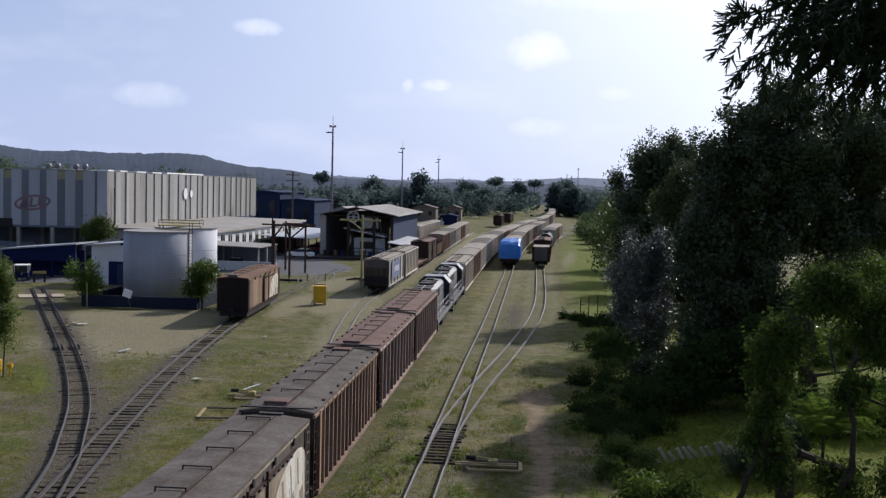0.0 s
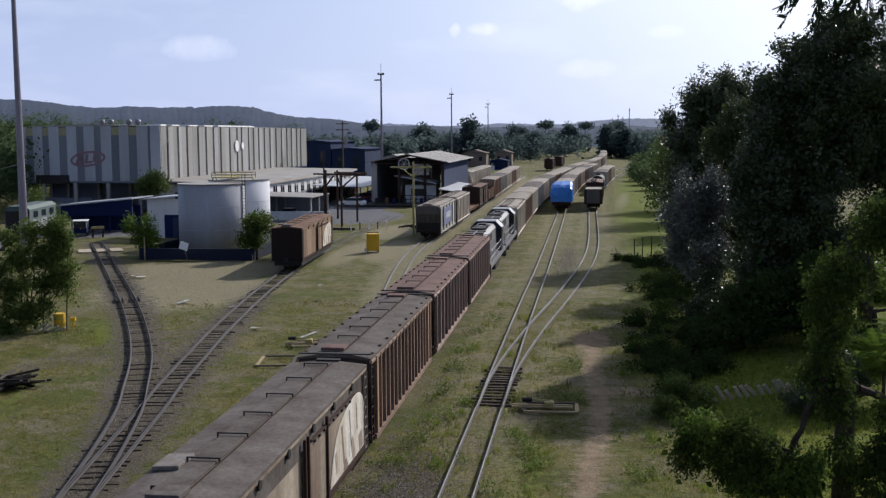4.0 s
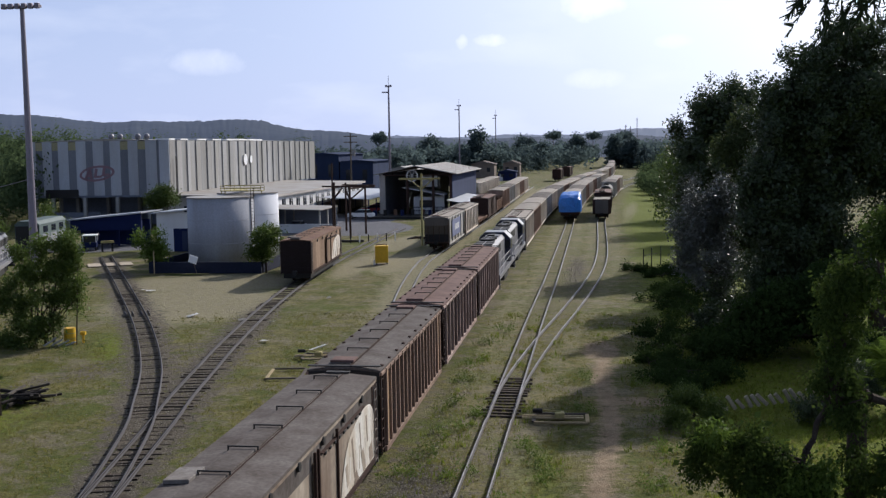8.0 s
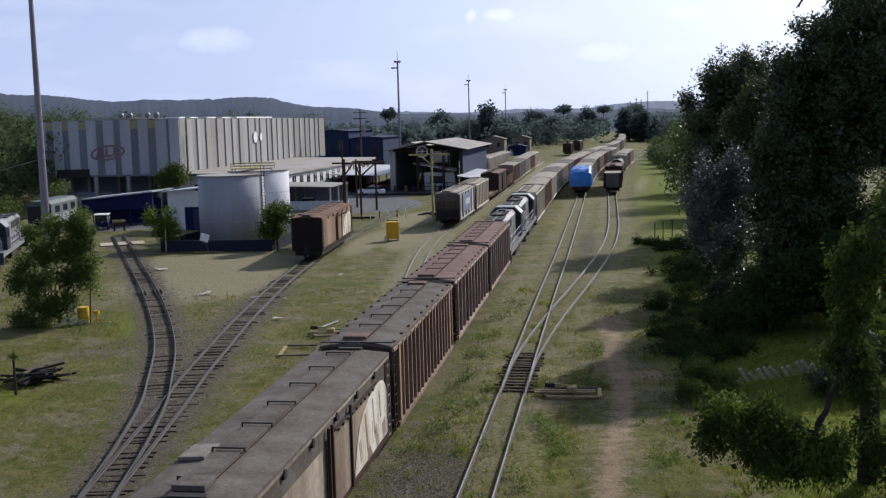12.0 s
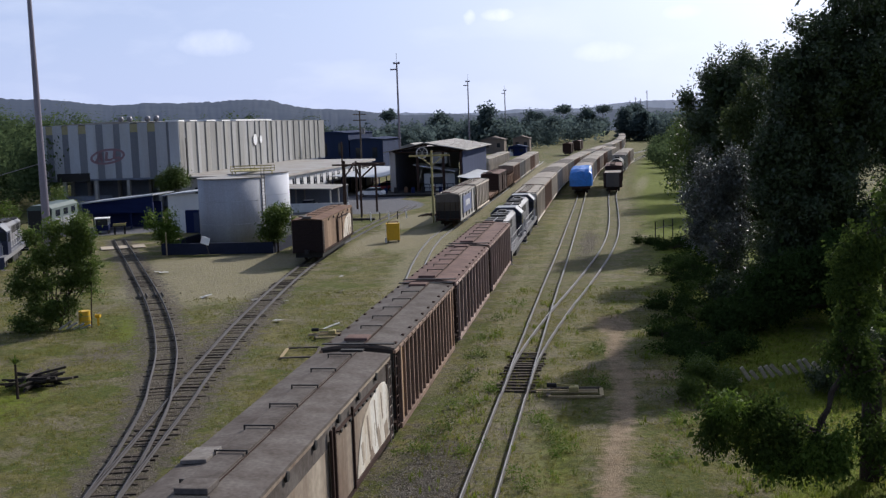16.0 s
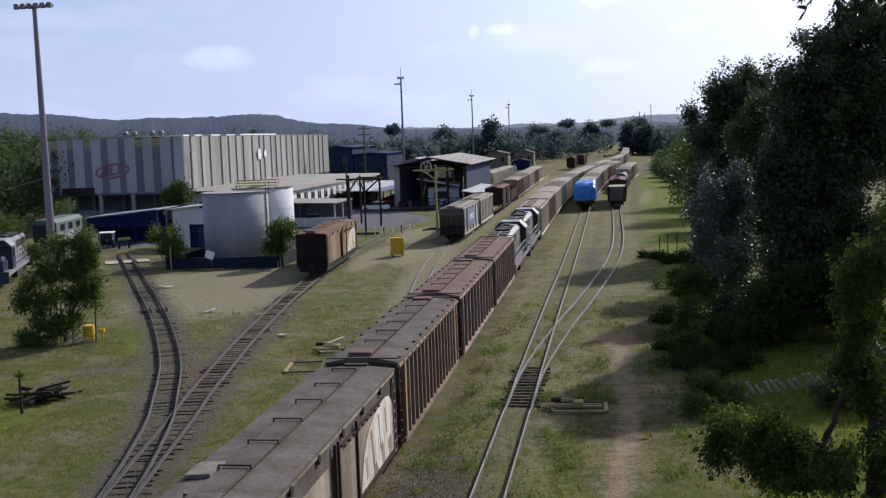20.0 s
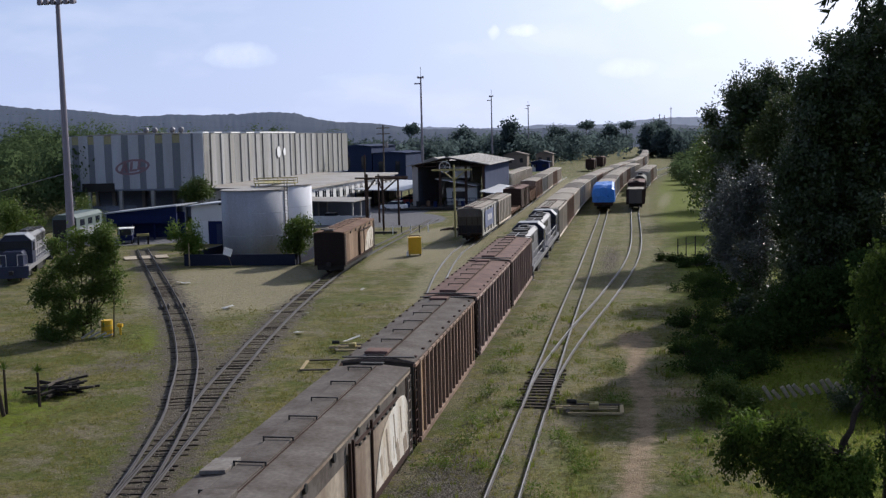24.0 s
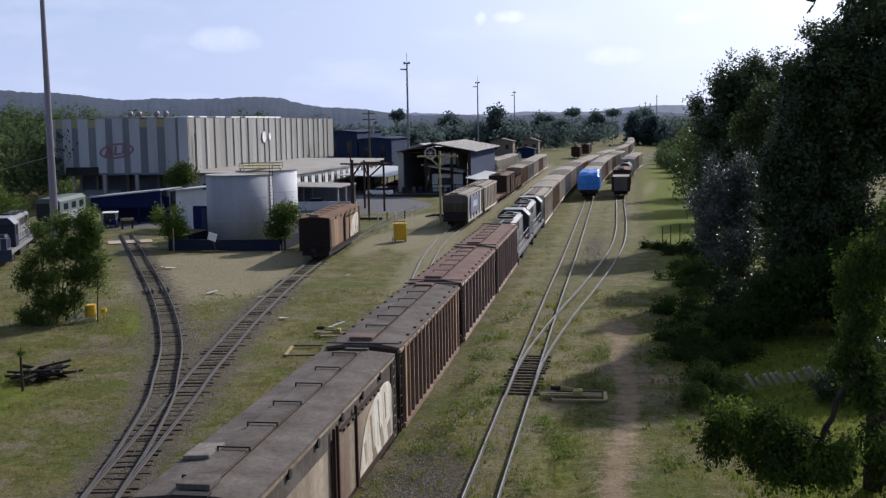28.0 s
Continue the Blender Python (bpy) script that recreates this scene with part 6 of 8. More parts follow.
RED_CAR = mat("red_car_paint", (0.3, 0.03, 0.03), 0.3, 0, 0.8, 1, 10, 0.05, 0)
SILVER = mat("silver_car_paint", (0.5, 0.5, 0.52), 0.3, 0.3, 0.8, 1, 10, 0.05, 0)
car(-37.6, 172.0, 80, WHITE, "white car parked beside the annex")
car(-38.6, 186, 95, RED_CAR, "red car parked under the shelter")
car(-39.0, 193, 92, SILVER, "silver car parked under the shelter")
car(-39.3, 200, 95, RED_CAR, "red car parked under the shelter")
car(-39.6, 207, 92, WHITE, "white car parked under the shelter")
car(-41, 147, 5, SILVER, "silver car parked in the car port")
car(-46, 147, 0, WHITE, "white car parked in the car port")

bug = thing("rail_trolley", "small blue trolley with a white roof by the track's end", "trolley", pose(-58.2, 119.6, 0, 0, 0, 20))
part("body", box(B(), -0.75, 0.75, -1.0, 1.0, 0.4, 1.0, bev=0.05), BLUE_DARK, bug)
part("roof", box(B(), -0.85, 0.85, -1.1, 1.1, 1.75, 1.83, bev=0.02), WHITE, bug)
for px in (-0.72, 0.72):
    for py in (-0.95, 0.95):
        part("roof_post", rod(B(), (px, py, 1.0), (px, py, 1.76), 0.04), WHITE, bug)
        part("wheel", rod(B(), (px * 0.8, py * 0.75, 0.3), (px * 1.02, py * 0.75, 0.3), 0.3, seg=14), TYRE, bug)
part("windscreen", box(B(), -0.68, 0.68, -1.0, -0.97, 1.02, 1.7), GLASS_DARK, bug)
buf = thing("buffer_stop", "yellow buffer stop at the end of the curved track", "buffer stop", pose(-55.4, 118.0, 0, 0, 0, 28))
part("beam", box(B(), -0.7, 0.7, -0.1, 0.1, 0.95, 1.25, bev=0.02), YELLOW_OLD, buf)
for px in (-0.55, 0.55):
    part("post", box(B(), px - 0.1, px + 0.1, -0.1, 0.1, 0, 1.0), BLACK, buf)
    part("strut", rod(B(), (px, 0.05, 1.0), (px, 1.4, 0.05), 0.07), BLACK, buf)
cw = thing("crossing_slab", "pale concrete crossing slabs across the curved track", "crossing")
for i in range(3):
    part("slab", box(B(), -0.62, 0.62, -1.5, 1.5, 0.0, 0.06, bev=0.02, m=pose(-48.6 + 1.35 * (i - 1), 104.0 + 0.72 * (i - 1), 0.02, 0, 0, 28)), SLAB, cw)
wire = thing("stay_cable", "stay cable running down from the mast", "cable")
part("strand", rod(B(), (-53.3, 97.8, 8.9), (-76, 108, 4.6), 0.035, seg=6), GALV, wire)
part("anchor_post", rod(B(), (-76, 108, 0), (-76, 108, 4.8), 0.12), WOOD_OLD, wire)
for x, yv, h in ((-40.6, 96.0, 2.2), (-28.9, 97.4, 2.3), (-28.4, 100.5, 2.2)):
    f = thing("stake", "thin pale wooden stake by the low wall", "stake", group="stakes")
    part("post", rod(B(), (x, yv, 0), (x, yv, h), 0.06), TIMBER_PALE, f)
for i in range(6):
    f = thing("bollard", "small white bollard at the asphalt's edge", "bollard", group="bollards")
    part("post", rod(B(), (-29.2 + i * 0.95, 127.5 + 0.7 * i, 0), (-29.2 + i * 0.95, 127.5 + 0.7 * i, 0.95), 0.07), WHITE if i % 2 else BLACK, f)
kb = thing("drain_kerb", "low dark kerb at the asphalt's edge", "kerb")
part("kerb", box(B(), -32.5, -28.0, 129.2, 129.6, 0, 0.25, bev=0.04), BLACK, kb)
for i in range(9):
    rk = thing("scrap_piece", "piece of dark scrap metal on the ground", "scrap", group="scrap by the loading post")
    part("bar", rod(B(), (-23.2 + 0.4 * i, 132.4 + (i * 5 % 4) * 0.3, 0.08), (-22.2 + 0.4 * i, 133.3 - (i * 3 % 5) * 0.35, 0.3 + 0.05 * (i % 3)), 0.09), (BLACK, RUST_DARK)[i % 2], rk)
rnd = random.Random(8)
for i, (x, yv) in enumerate(((-36.6, 84.5), (-36.0, 84.2), (-27.6, 71.5), (-19.5, 62), (-21.2, 69), (-38.2, 86.0), (-13.9, 49.5), (-20.2, 80.4), (-23.5, 69.8), (-18.4, 73.0))):
    rk = thing("litter", "scrap of pale litter on the bare ground", "litter", pose(x, yv, 0.02, rnd.uniform(-12, 12), rnd.uniform(-12, 12), rnd.uniform(0, 180)), group="litter")
    bm = B()
    q = rnd.uniform(0.18, 0.42)
    vs = [bm.verts.new((q * a, q * 0.6 * b, 0.05 + 0.06 * rnd.random())) for a, b in ((-1, -1), (0, -1.2), (1, -0.8), (1.1, 0.9), (0.1, 1.1), (-0.9, 1))]
    bm.faces.new(vs)
    bmesh.ops.solidify(bm, geom=bm.faces[:], thickness=0.03)
    part("sheet", bm, WHITE if i < 4 else CONCRETE, rk)
br = thing("barrel", "yellow barrel standing under the bushy tree", "barrel", pose(-31.2, 60.9, 0))
part("drum", rod(B(), (0, 0, 0), (0, 0, 0.95), 0.34, seg=18), YELLOW, br)
for z in (0.3, 0.62):
    part("hoop", rod(B(), (0, 0, z), (0, 0, z + 0.04), 0.355, seg=18), YELLOW_OLD, br)
vlv = thing("yellow_valve", "small yellow valve post beside the bushy tree", "valve", pose(-30.5, 61.2, 0))
part("post", rod(B(), (0, 0, 0), (0, 0, 0.55), 0.07), YELLOW, vlv)
part("head", rod(B(), (-0.15, 0, 0.58), (0.15, 0, 0.58), 0.12), YELLOW, vlv)
for i in range(4):
    rk = thing("bent_pipe", "pale bent pipe lying under the bushy tree", "pipe", group="pipes under the bushy tree")
    part("pipe", rod(B(), (-32.2 + 0.4 * i, 59.6 + 0.1 * i, 0.06), (-31.6 + 0.4 * i, 60.0, 0.5 - 0.08 * i), 0.06), CONCRETE, rk)


def agave(x, y, z, n, length, label):
    """Spiky rosette on a short stem."""
    t = thing("yucca", label, "yucca", group="yuccas")
    part("stem", rod(B(), (x, y, -0.05), (x, y, z), 0.07, 0.05), BARK, t)
    rng = np.random.default_rng(int(abs(x * 100)))
    for _ in range(n):
        a, lift = rng.uniform(0, 6.283), rng.uniform(-0.1, 1.3)
        d = Vector((math.cos(a) * math.cos(lift), math.sin(a) * math.cos(lift), math.sin(lift)))
        u = d.cross(Vector((0, 0, 1))).normalized() * 0.035
        bm = B()
        o, tip = Vector((x, y, z)), Vector((x, y, z)) + d * length * rng.uniform(0.7, 1.1)
        mid = o.lerp(tip, 0.4) + Vector((0, 0, 0.04))
        v = [bm.verts.new(c) for c in (o, mid + u, tip, mid - u)]
        bm.faces.new(v)
        bmesh.ops.solidify(bm, geom=bm.faces[:], thickness=0.008)
        part("leaf", bm, LEAF_LIGHT, t)
    return t


agave(-25.9, 43.9, 1.5, 22, 0.5, "spiky yucca beside the timber pile")
agave(-26.7, 42.6, 1.9, 20, 0.5, "spiky yucca on a tall stem by the timber pile")
stump = thing("leaning_stump", "dark leaning stump at the lawn's edge", "stump")
part("stump", rod(B(), (-26.6, 42.2, -0.05), (-27.0, 42.3, 2.1), 0.1, 0.06), BARK, stump)


# ---- plants ----
def leaves(blobs, n, size, seed, droop=0.25, per=7, shell=2.6, wide=0.45, face=0.0):
    """Arrays of kite-shaped leaves in clumps, spread through lumpy blobs (x, y, z, rx, ry, rz); face turns them outwards."""
    rng = np.random.default_rng(seed)
    vol = np.array([b[3] * b[4] * b[5] for b in blobs]) ** 0.75
    counts = rng.multinomial(max(1, n // per), vol / vol.sum())
    cs, outs = [], []
    for b, k in zip(blobs, counts):
        d = rng.normal(size=(k, 3))
        d /= np.linalg.norm(d, axis=1, keepdims=True)
        ph = rng.uniform(0, 6.28, 6)
        lump = 0.84 + 0.14 * np.sin(4 * d[:, 0] + ph[0]) * np.sin(3.4 * d[:, 1] + ph[1]) + 0.13 * np.sin(7 * d[:, 2] + ph[2] + 5 * d[:, 0]) + 0.08 * np.sin(13 * d[:, 1] + ph[3] + 9 * d[:, 2])
        r = lump * rng.random(k) ** (1 / shell)
        cs.append(np.array(b[:3]) + d * r[:, None] * np.array(b[3:6]))
        outs.append(d)
    c, o = np.concatenate(cs), np.concatenate(outs)
    c = np.repeat(c, per, 0) + rng.normal(0, size * 1.1, (len(c) * per, 3))
    o = np.repeat(o, per, 0)
    m = len(c)
    d = 0.55 * o + rng.normal(0, 0.7, (m, 3)) - np.array([0, 0, droop])
    if face:
        d = np.cross(o * face + rng.normal(0, 0.45 if face < 1.2 else 0.2, (m, 3)), rng.normal(size=(m, 3))) - np.array([0, 0, droop * 0.2])
    d /= np.linalg.norm(d, axis=1, keepdims=True)
    u = np.cross(d, o * face + rng.normal(0, 0.3 if face < 1.2 else 0.1, (m, 3))) if face else np.cross(d, rng.normal(size=(m, 3)))
    u /= np.linalg.norm(u, axis=1, keepdims=True)
    s = size * rng.uniform(0.6, 1.35, (m, 1))
    tip, mid = c + d * s, c + d * s * 0.45
    nrm = np.cross(d, u)
    verts = np.stack([c, mid + u * s * wide * 0.5 - nrm * s * 0.08, tip, mid - u * s * wide * 0.5 - nrm * s * 0.08], 1).reshape(-1, 3)
    i = np.arange(m)[:, None] * 4
    return verts, np.concatenate([i, i + 1, i + 2, i + 3], 1)


def crown(t, blobs, n, size, material, seed, name="crown", **kw):
    v, f = leaves(blobs, n, size, seed, **kw)
    o = new(name, raw_mesh(name, v, f, material))
    o.parent = t
    return o


def limbs(t, x, y, h, r, blobs, seed, split=0.3, lean=(0, 0), chain=False):
    """Tapered trunk, with a limb to each blob of the crown."""
    rnd = random.Random(seed)
    bm = B()
    z0, top = 0.0, Vector((x + lean[0], y + lean[1], h * split))
    pts = [Vector((x, y, -0.2)), Vector((x + lean[0] * 0.4, y + lean[1] * 0.4, h * split * 0.5)), top]
    for k, (p, q) in enumerate(zip(pts[:-1], pts[1:])):
        rod(bm, p, q, r * (1.15 - 0.15 * k), r * (1.0 - 0.15 * k), seg=10)
    part("trunk", bm, BARK, t)
    grown = [(top, r * 0.55)]
    for b in sorted(blobs, key=lambda v: (Vector(v[:3]) - top).length):
        bm = B()
        c = Vector(b[:3])
        start, rr = min(grown, key=lambda g: (g[0] - c).length) if chain else (top, r * 0.55)
        a = start.copy()
        for k in range(4):
            q = start.lerp(c, (k + 1) / 4) + Vector((rnd.uniform(-0.3, 0.3), rnd.uniform(-0.3, 0.3), rnd.uniform(-0.1, 0.3)))
            rod(bm, a, q, rr, rr * 0.75, seg=7)
            a, rr = q, rr * (0.9 if chain else 0.75)
        grown.append((a.copy(), rr))
        for k in range(5):
            d = Vector((rnd.uniform(-1, 1) * b[3], rnd.uniform(-1, 1) * b[4], rnd.uniform(-0.5, 0.9) * b[5])) * 0.75
            rod(bm, start.lerp(c, rnd.uniform(0.5, 1)), c + d, rr * 0.5, rr * 0.15, seg=5)
        part("limb", bm, BARK, t)


def tree(name, label, x, y, h, r, blobs, n, size, material, seed, group="", **kw):
    t = thing(name, label, "tree" if "shrub" not in name and "bush" not in name else "shrub", group=group)
    limbs(t, x, y, h, r, blobs, seed, split=kw.pop("split", 0.3), chain=kw.pop("chain", False))
    k, f = kw.pop("clump", (9, 0.5))
    rng = np.random.default_rng(seed + 900)
    whole = blobs
    blobs = []
    for b in whole:
        for _ in range(k):
            d = rng.normal(size=3)
            d /= np.linalg.norm(d)
            q, g = rng.uniform(0.45, 0.8), f * rng.uniform(0.7, 1.3)
            blobs.append((b[0] + d[0] * b[3] * q, b[1] + d[1] * b[4] * q, max(0.1, b[2] + d[2] * b[5] * q), b[3] * g, b[4] * g, b[5] * g))
    for _ in range(kw.pop("sprigs", 0)):
        # single shoots that stand out of the outline
        b = whole[rng.integers(len(whole))]
        d = rng.normal(size=3)
        d[2] = abs(d[2]) + 0.3
        d /= np.linalg.norm(d)
        q = rng.uniform(0.95, 1.18)
        blobs.append((b[0] + d[0] * b[3] * q, b[1] + d[1] * b[4] * q, b[2] + d[2] * b[5] * q, 0.5, 0.5, rng.uniform(0.4, 0.9)))
    core = kw.pop("core", 0)
    crown(t, blobs, n, size, material, seed, **kw)
    if core:
        crown(t, [(*b[:3], b[3] * 0.68, b[4] * 0.68, b[5] * 0.68) for b in whole], core, size * 1.5, material, seed + 500, name="inner_foliage", wide=0.8)
    return t


# the right-hand trees
tree("tall_tree", "tall dark broadleaf tree with an uneven crown", 11.5, 106, 17, 0.35,
     [(10.4, 105, 13.0, 2.7, 3.4, 2.8), (12.4, 106, 14.6, 3.2, 3.2, 2.5), (8.6, 104, 10.6, 2.0, 2.4, 2.0), (9.6, 104, 7.5, 3.0, 3.2, 3.2), (14.4, 105, 10.5, 4.0, 4, 5), (8.9, 103.5, 4.2, 2.3, 2.6, 3.0), (12.0, 103, 3.4, 3, 3, 3), (7.3, 104.4, 12.5, 0.9, 0.9, 0.6)], 46000, 0.28, LEAF_DARK, 21, core=6000, clump=(16, 0.3), shell=5.0, face=0.9, sprigs=40, wide=0.5, chain=True)
tree("tall_tree", "olive-green tree with sunlit edges behind the silvery one", 12.2, 86, 14, 0.3,
     [(10.4, 86, 10.6, 1.9, 2.2, 2.0), (12.0, 87, 12.2, 2.4, 2.6, 2.0), (11.4, 86, 7.8, 2.6, 3.0, 2.4), (13.8, 87, 7.5, 3.6, 3.6, 4.6), (9.8, 85, 4.6, 2.2, 2.8, 2.6), (9.2, 85, 2.0, 2.0, 2.6, 1.8), (12.2, 85, 2.4, 3, 3, 2.4)], 34000, 0.24, LEAF_OLIVE, 22, core=4000, clump=(14, 0.3), shell=5.0, face=0.8, sprigs=14, wide=0.5)
tree("silvery_tree", "leafy tree with pale silvery leaves catching the light", 8.0, 72, 9, 0.2,
     [(7.2, 71.5, 7.0, 1.9, 1.9, 1.8), (8.6, 71.5, 6.0, 2.3, 2.4, 2.4), (6.1, 71, 5.4, 1.5, 1.8, 1.5), (7.2, 70.5, 3.4, 2.1, 2.0, 1.8), (5.6, 70.4, 3.6, 0.8, 0.8, 0.7)], 26000, 0.18, LEAF_SILVER, 23, droop=0.1, clump=(18, 0.28), sprigs=22)
tree("dark_bush", "dark undergrowth at the foot of the silvery tree", 9.2, 70, 4.5, 0.1,
     [(8.6, 69, 1.8, 2.8, 2.4, 1.9), (10.6, 67.5, 2.6, 3.0, 2.6, 2.8), (12.8, 66, 3.2, 3.2, 2.8, 3.4), (7.0, 66.6, 0.9, 1.6, 1.8, 1.0)], 30000, 0.2, LEAF_DARK, 29, split=0.2, clump=(16, 0.32), wide=0.5)
tree("dark_tree", "huge dark domed tree with fine foliage down to the ground", 16.5, 68, 18.5, 0.42,
     [(12.1, 66.6, 10.5, 3.6, 4.2, 4.2), (14.9, 67.0, 13.4, 4.2, 4.5, 4.0), (18.9, 67.2, 14.7, 4.0, 4.4, 4.0), (11.7, 66.2, 6.0, 3.4, 3.6, 3.5), (11.5, 65.6, 2.4, 3.3, 3.4, 2.7), (16.5, 67.4, 10.0, 4.0, 4.0, 2.6), (10.3, 66.5, 12.2, 1.8, 2.4, 2.0), (9.7, 65.0, 1.0, 1.9, 2.4, 1.5), (20.5, 68.0, 10.2, 2.8, 2.8, 2.6), (17.3, 66.2, 7.0, 1.6, 1.6, 1.0), (10.7, 66.3, 14.0, 1.6, 2.0, 1.4), (12.4, 66.2, 15.7, 1.9, 2.2, 1.4), (14.6, 66.2, 17.0, 2.1, 2.4, 1.5), (9.4, 65.6, 8.0, 1.6, 2.0, 2.6), (14.5, 66.0, 4.6, 1.8, 1.8, 1.6)], 200000, 0.2, LEAF_DARK, 24, per=8, shell=5.0, face=0.9, core=24000, clump=(24, 0.29), sprigs=44, droop=0.7, wide=0.5, chain=True)
tree("sunlit_bush", "light green bushes behind the great tree", 21, 78, 4, 0.08,
     [(17.6, 76, 1.5, 2.2, 1.8, 1.5), (21.0, 77, 1.8, 2.6, 2.0, 1.8), (24.5, 78, 2.2, 2.6, 2.2, 2.0), (19.4, 74.5, 0.9, 1.6, 1.4, 0.9), (22.8, 74.5, 1.0, 1.6, 1.4, 1.0)], 20000, 0.24, LEAF_LIGHT, 26, clump=(12, 0.36))
tree("sunlit_tree", "light green sunlit trees at the wood's edge", 25, 92, 7, 0.25,
     [(20, 90, 2.8, 4, 3.5, 2.8), (25, 91, 3.6, 4.4, 4, 3.6), (30, 92, 3.8, 4.4, 4, 3.8)], 24000, 0.28, LEAF_LIGHT, 25)
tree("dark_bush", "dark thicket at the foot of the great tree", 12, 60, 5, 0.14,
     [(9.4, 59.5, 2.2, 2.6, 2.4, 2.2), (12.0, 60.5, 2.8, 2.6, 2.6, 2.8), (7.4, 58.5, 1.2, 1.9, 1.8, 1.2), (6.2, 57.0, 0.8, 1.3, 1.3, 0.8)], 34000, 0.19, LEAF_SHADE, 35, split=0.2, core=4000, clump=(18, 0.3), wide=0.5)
tree("low_bush", "olive shrub beside the slabs", 3.9, 45.2, 1.6, 0.05,
     [(3.7, 45.4, 0.8, 0.7, 0.8, 0.75), (4.5, 44.6, 0.6, 0.8, 0.7, 0.6), (3.2, 43.8, 0.4, 0.6, 0.7, 0.4)], 9000, 0.11, LEAF_BUSH, 36, split=0.2, clump=(9, 0.4))
tree("low_bush", "leafy dark bushes under the great tree", 17, 59, 3, 0.07,
     [(18.4, 61, 0.8, 2.0, 1.8, 0.9), (13.4, 59.6, 0.7, 1.4, 1.4, 0.8)], 14000, 0.18, LEAF_MID, 38, split=0.2, clump=(14, 0.34))
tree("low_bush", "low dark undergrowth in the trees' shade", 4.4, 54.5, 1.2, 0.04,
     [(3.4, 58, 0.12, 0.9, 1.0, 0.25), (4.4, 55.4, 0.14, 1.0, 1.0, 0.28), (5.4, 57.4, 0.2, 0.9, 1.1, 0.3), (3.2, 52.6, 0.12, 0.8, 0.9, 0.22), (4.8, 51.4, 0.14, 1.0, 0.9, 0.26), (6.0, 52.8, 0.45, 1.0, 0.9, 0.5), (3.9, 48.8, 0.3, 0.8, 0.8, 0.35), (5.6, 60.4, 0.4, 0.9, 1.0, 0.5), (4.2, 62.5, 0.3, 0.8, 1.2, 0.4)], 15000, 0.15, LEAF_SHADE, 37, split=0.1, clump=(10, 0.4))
# Added shrubs that darken the verge in place of deep tree shadow.
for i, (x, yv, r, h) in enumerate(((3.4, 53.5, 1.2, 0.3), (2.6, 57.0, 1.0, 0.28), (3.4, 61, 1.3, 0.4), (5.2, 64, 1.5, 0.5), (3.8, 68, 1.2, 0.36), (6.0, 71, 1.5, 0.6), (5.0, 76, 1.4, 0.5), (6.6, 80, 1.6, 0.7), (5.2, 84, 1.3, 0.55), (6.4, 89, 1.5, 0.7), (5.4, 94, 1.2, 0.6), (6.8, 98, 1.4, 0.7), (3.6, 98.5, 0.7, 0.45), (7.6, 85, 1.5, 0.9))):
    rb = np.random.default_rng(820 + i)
    tree("low_bush", "low dark shrub added to deepen the shade beside the branch line", x, yv, h * 1.6, 0.04,
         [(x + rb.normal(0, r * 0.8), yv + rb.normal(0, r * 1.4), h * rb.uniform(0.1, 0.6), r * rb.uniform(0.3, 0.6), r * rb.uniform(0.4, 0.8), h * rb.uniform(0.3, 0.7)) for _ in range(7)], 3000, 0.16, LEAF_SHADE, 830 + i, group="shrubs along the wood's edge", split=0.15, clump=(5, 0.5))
near_tree = tree("leafy_tree", "dark spreading tree with low drooping leafy branches over a lawn", 7.9, 34.6, 9, 0.3,
     [(2.8, 33.2, 2.0, 0.35, 0.4, 0.4), (3.2, 33.0, 2.5, 0.6, 0.6, 0.5), (3.0, 33.1, 1.5, 0.45, 0.5, 0.4), (3.7, 33.0, 1.8, 0.7, 0.7, 0.6), (4.3, 32.8, 2.5, 0.8, 0.8, 0.5), (4.3, 32.6, 1.3, 0.7, 0.7, 0.5), (5.1, 32.8, 2.0, 0.8, 0.8, 0.65), (5.3, 32.5, 1.0, 0.6, 0.6, 0.4), (5.9, 32.6, 1.7, 0.6, 0.7, 0.6), (6.3, 32.4, 1.1, 0.5, 0.6, 0.4), (7.0, 33.6, 4.2, 0.8, 0.7, 0.9), (7.1, 33.6, 3.3, 0.8, 0.6, 0.7), (7.2, 33.8, 5.7, 0.9, 0.8, 0.9), (7.6, 33.9, 7.0, 1.1, 0.9, 0.9), (8.3, 33.2, 1.5, 1.2, 0.9, 1.1), (9.9, 33.2, 1.7, 1.4, 1.0, 1.3), (10.9, 33.4, 2.4, 1.0, 0.9, 1.6), (8.9, 31.6, 0.8, 1.2, 0.7, 0.8), (10.4, 31.8, 1.0, 1.2, 0.8, 1.0), (9.4, 33.8, 3.0, 0.8, 0.7, 0.5), (8.8, 34.2, 8.4, 1.4, 1.0, 1.0), (10.8, 34.4, 7.4, 1.6, 1.2, 1.6), (9.8, 34.2, 5.6, 0.7, 0.7, 0.6), (11.4, 34.2, 4.8, 1.0, 0.9, 1.2)], 56000, 0.14, LEAF_DULL, 27, split=0.42, core=4000, clump=(9, 0.4), shell=4.0, droop=1.0, per=6, wide=0.42, chain=True)
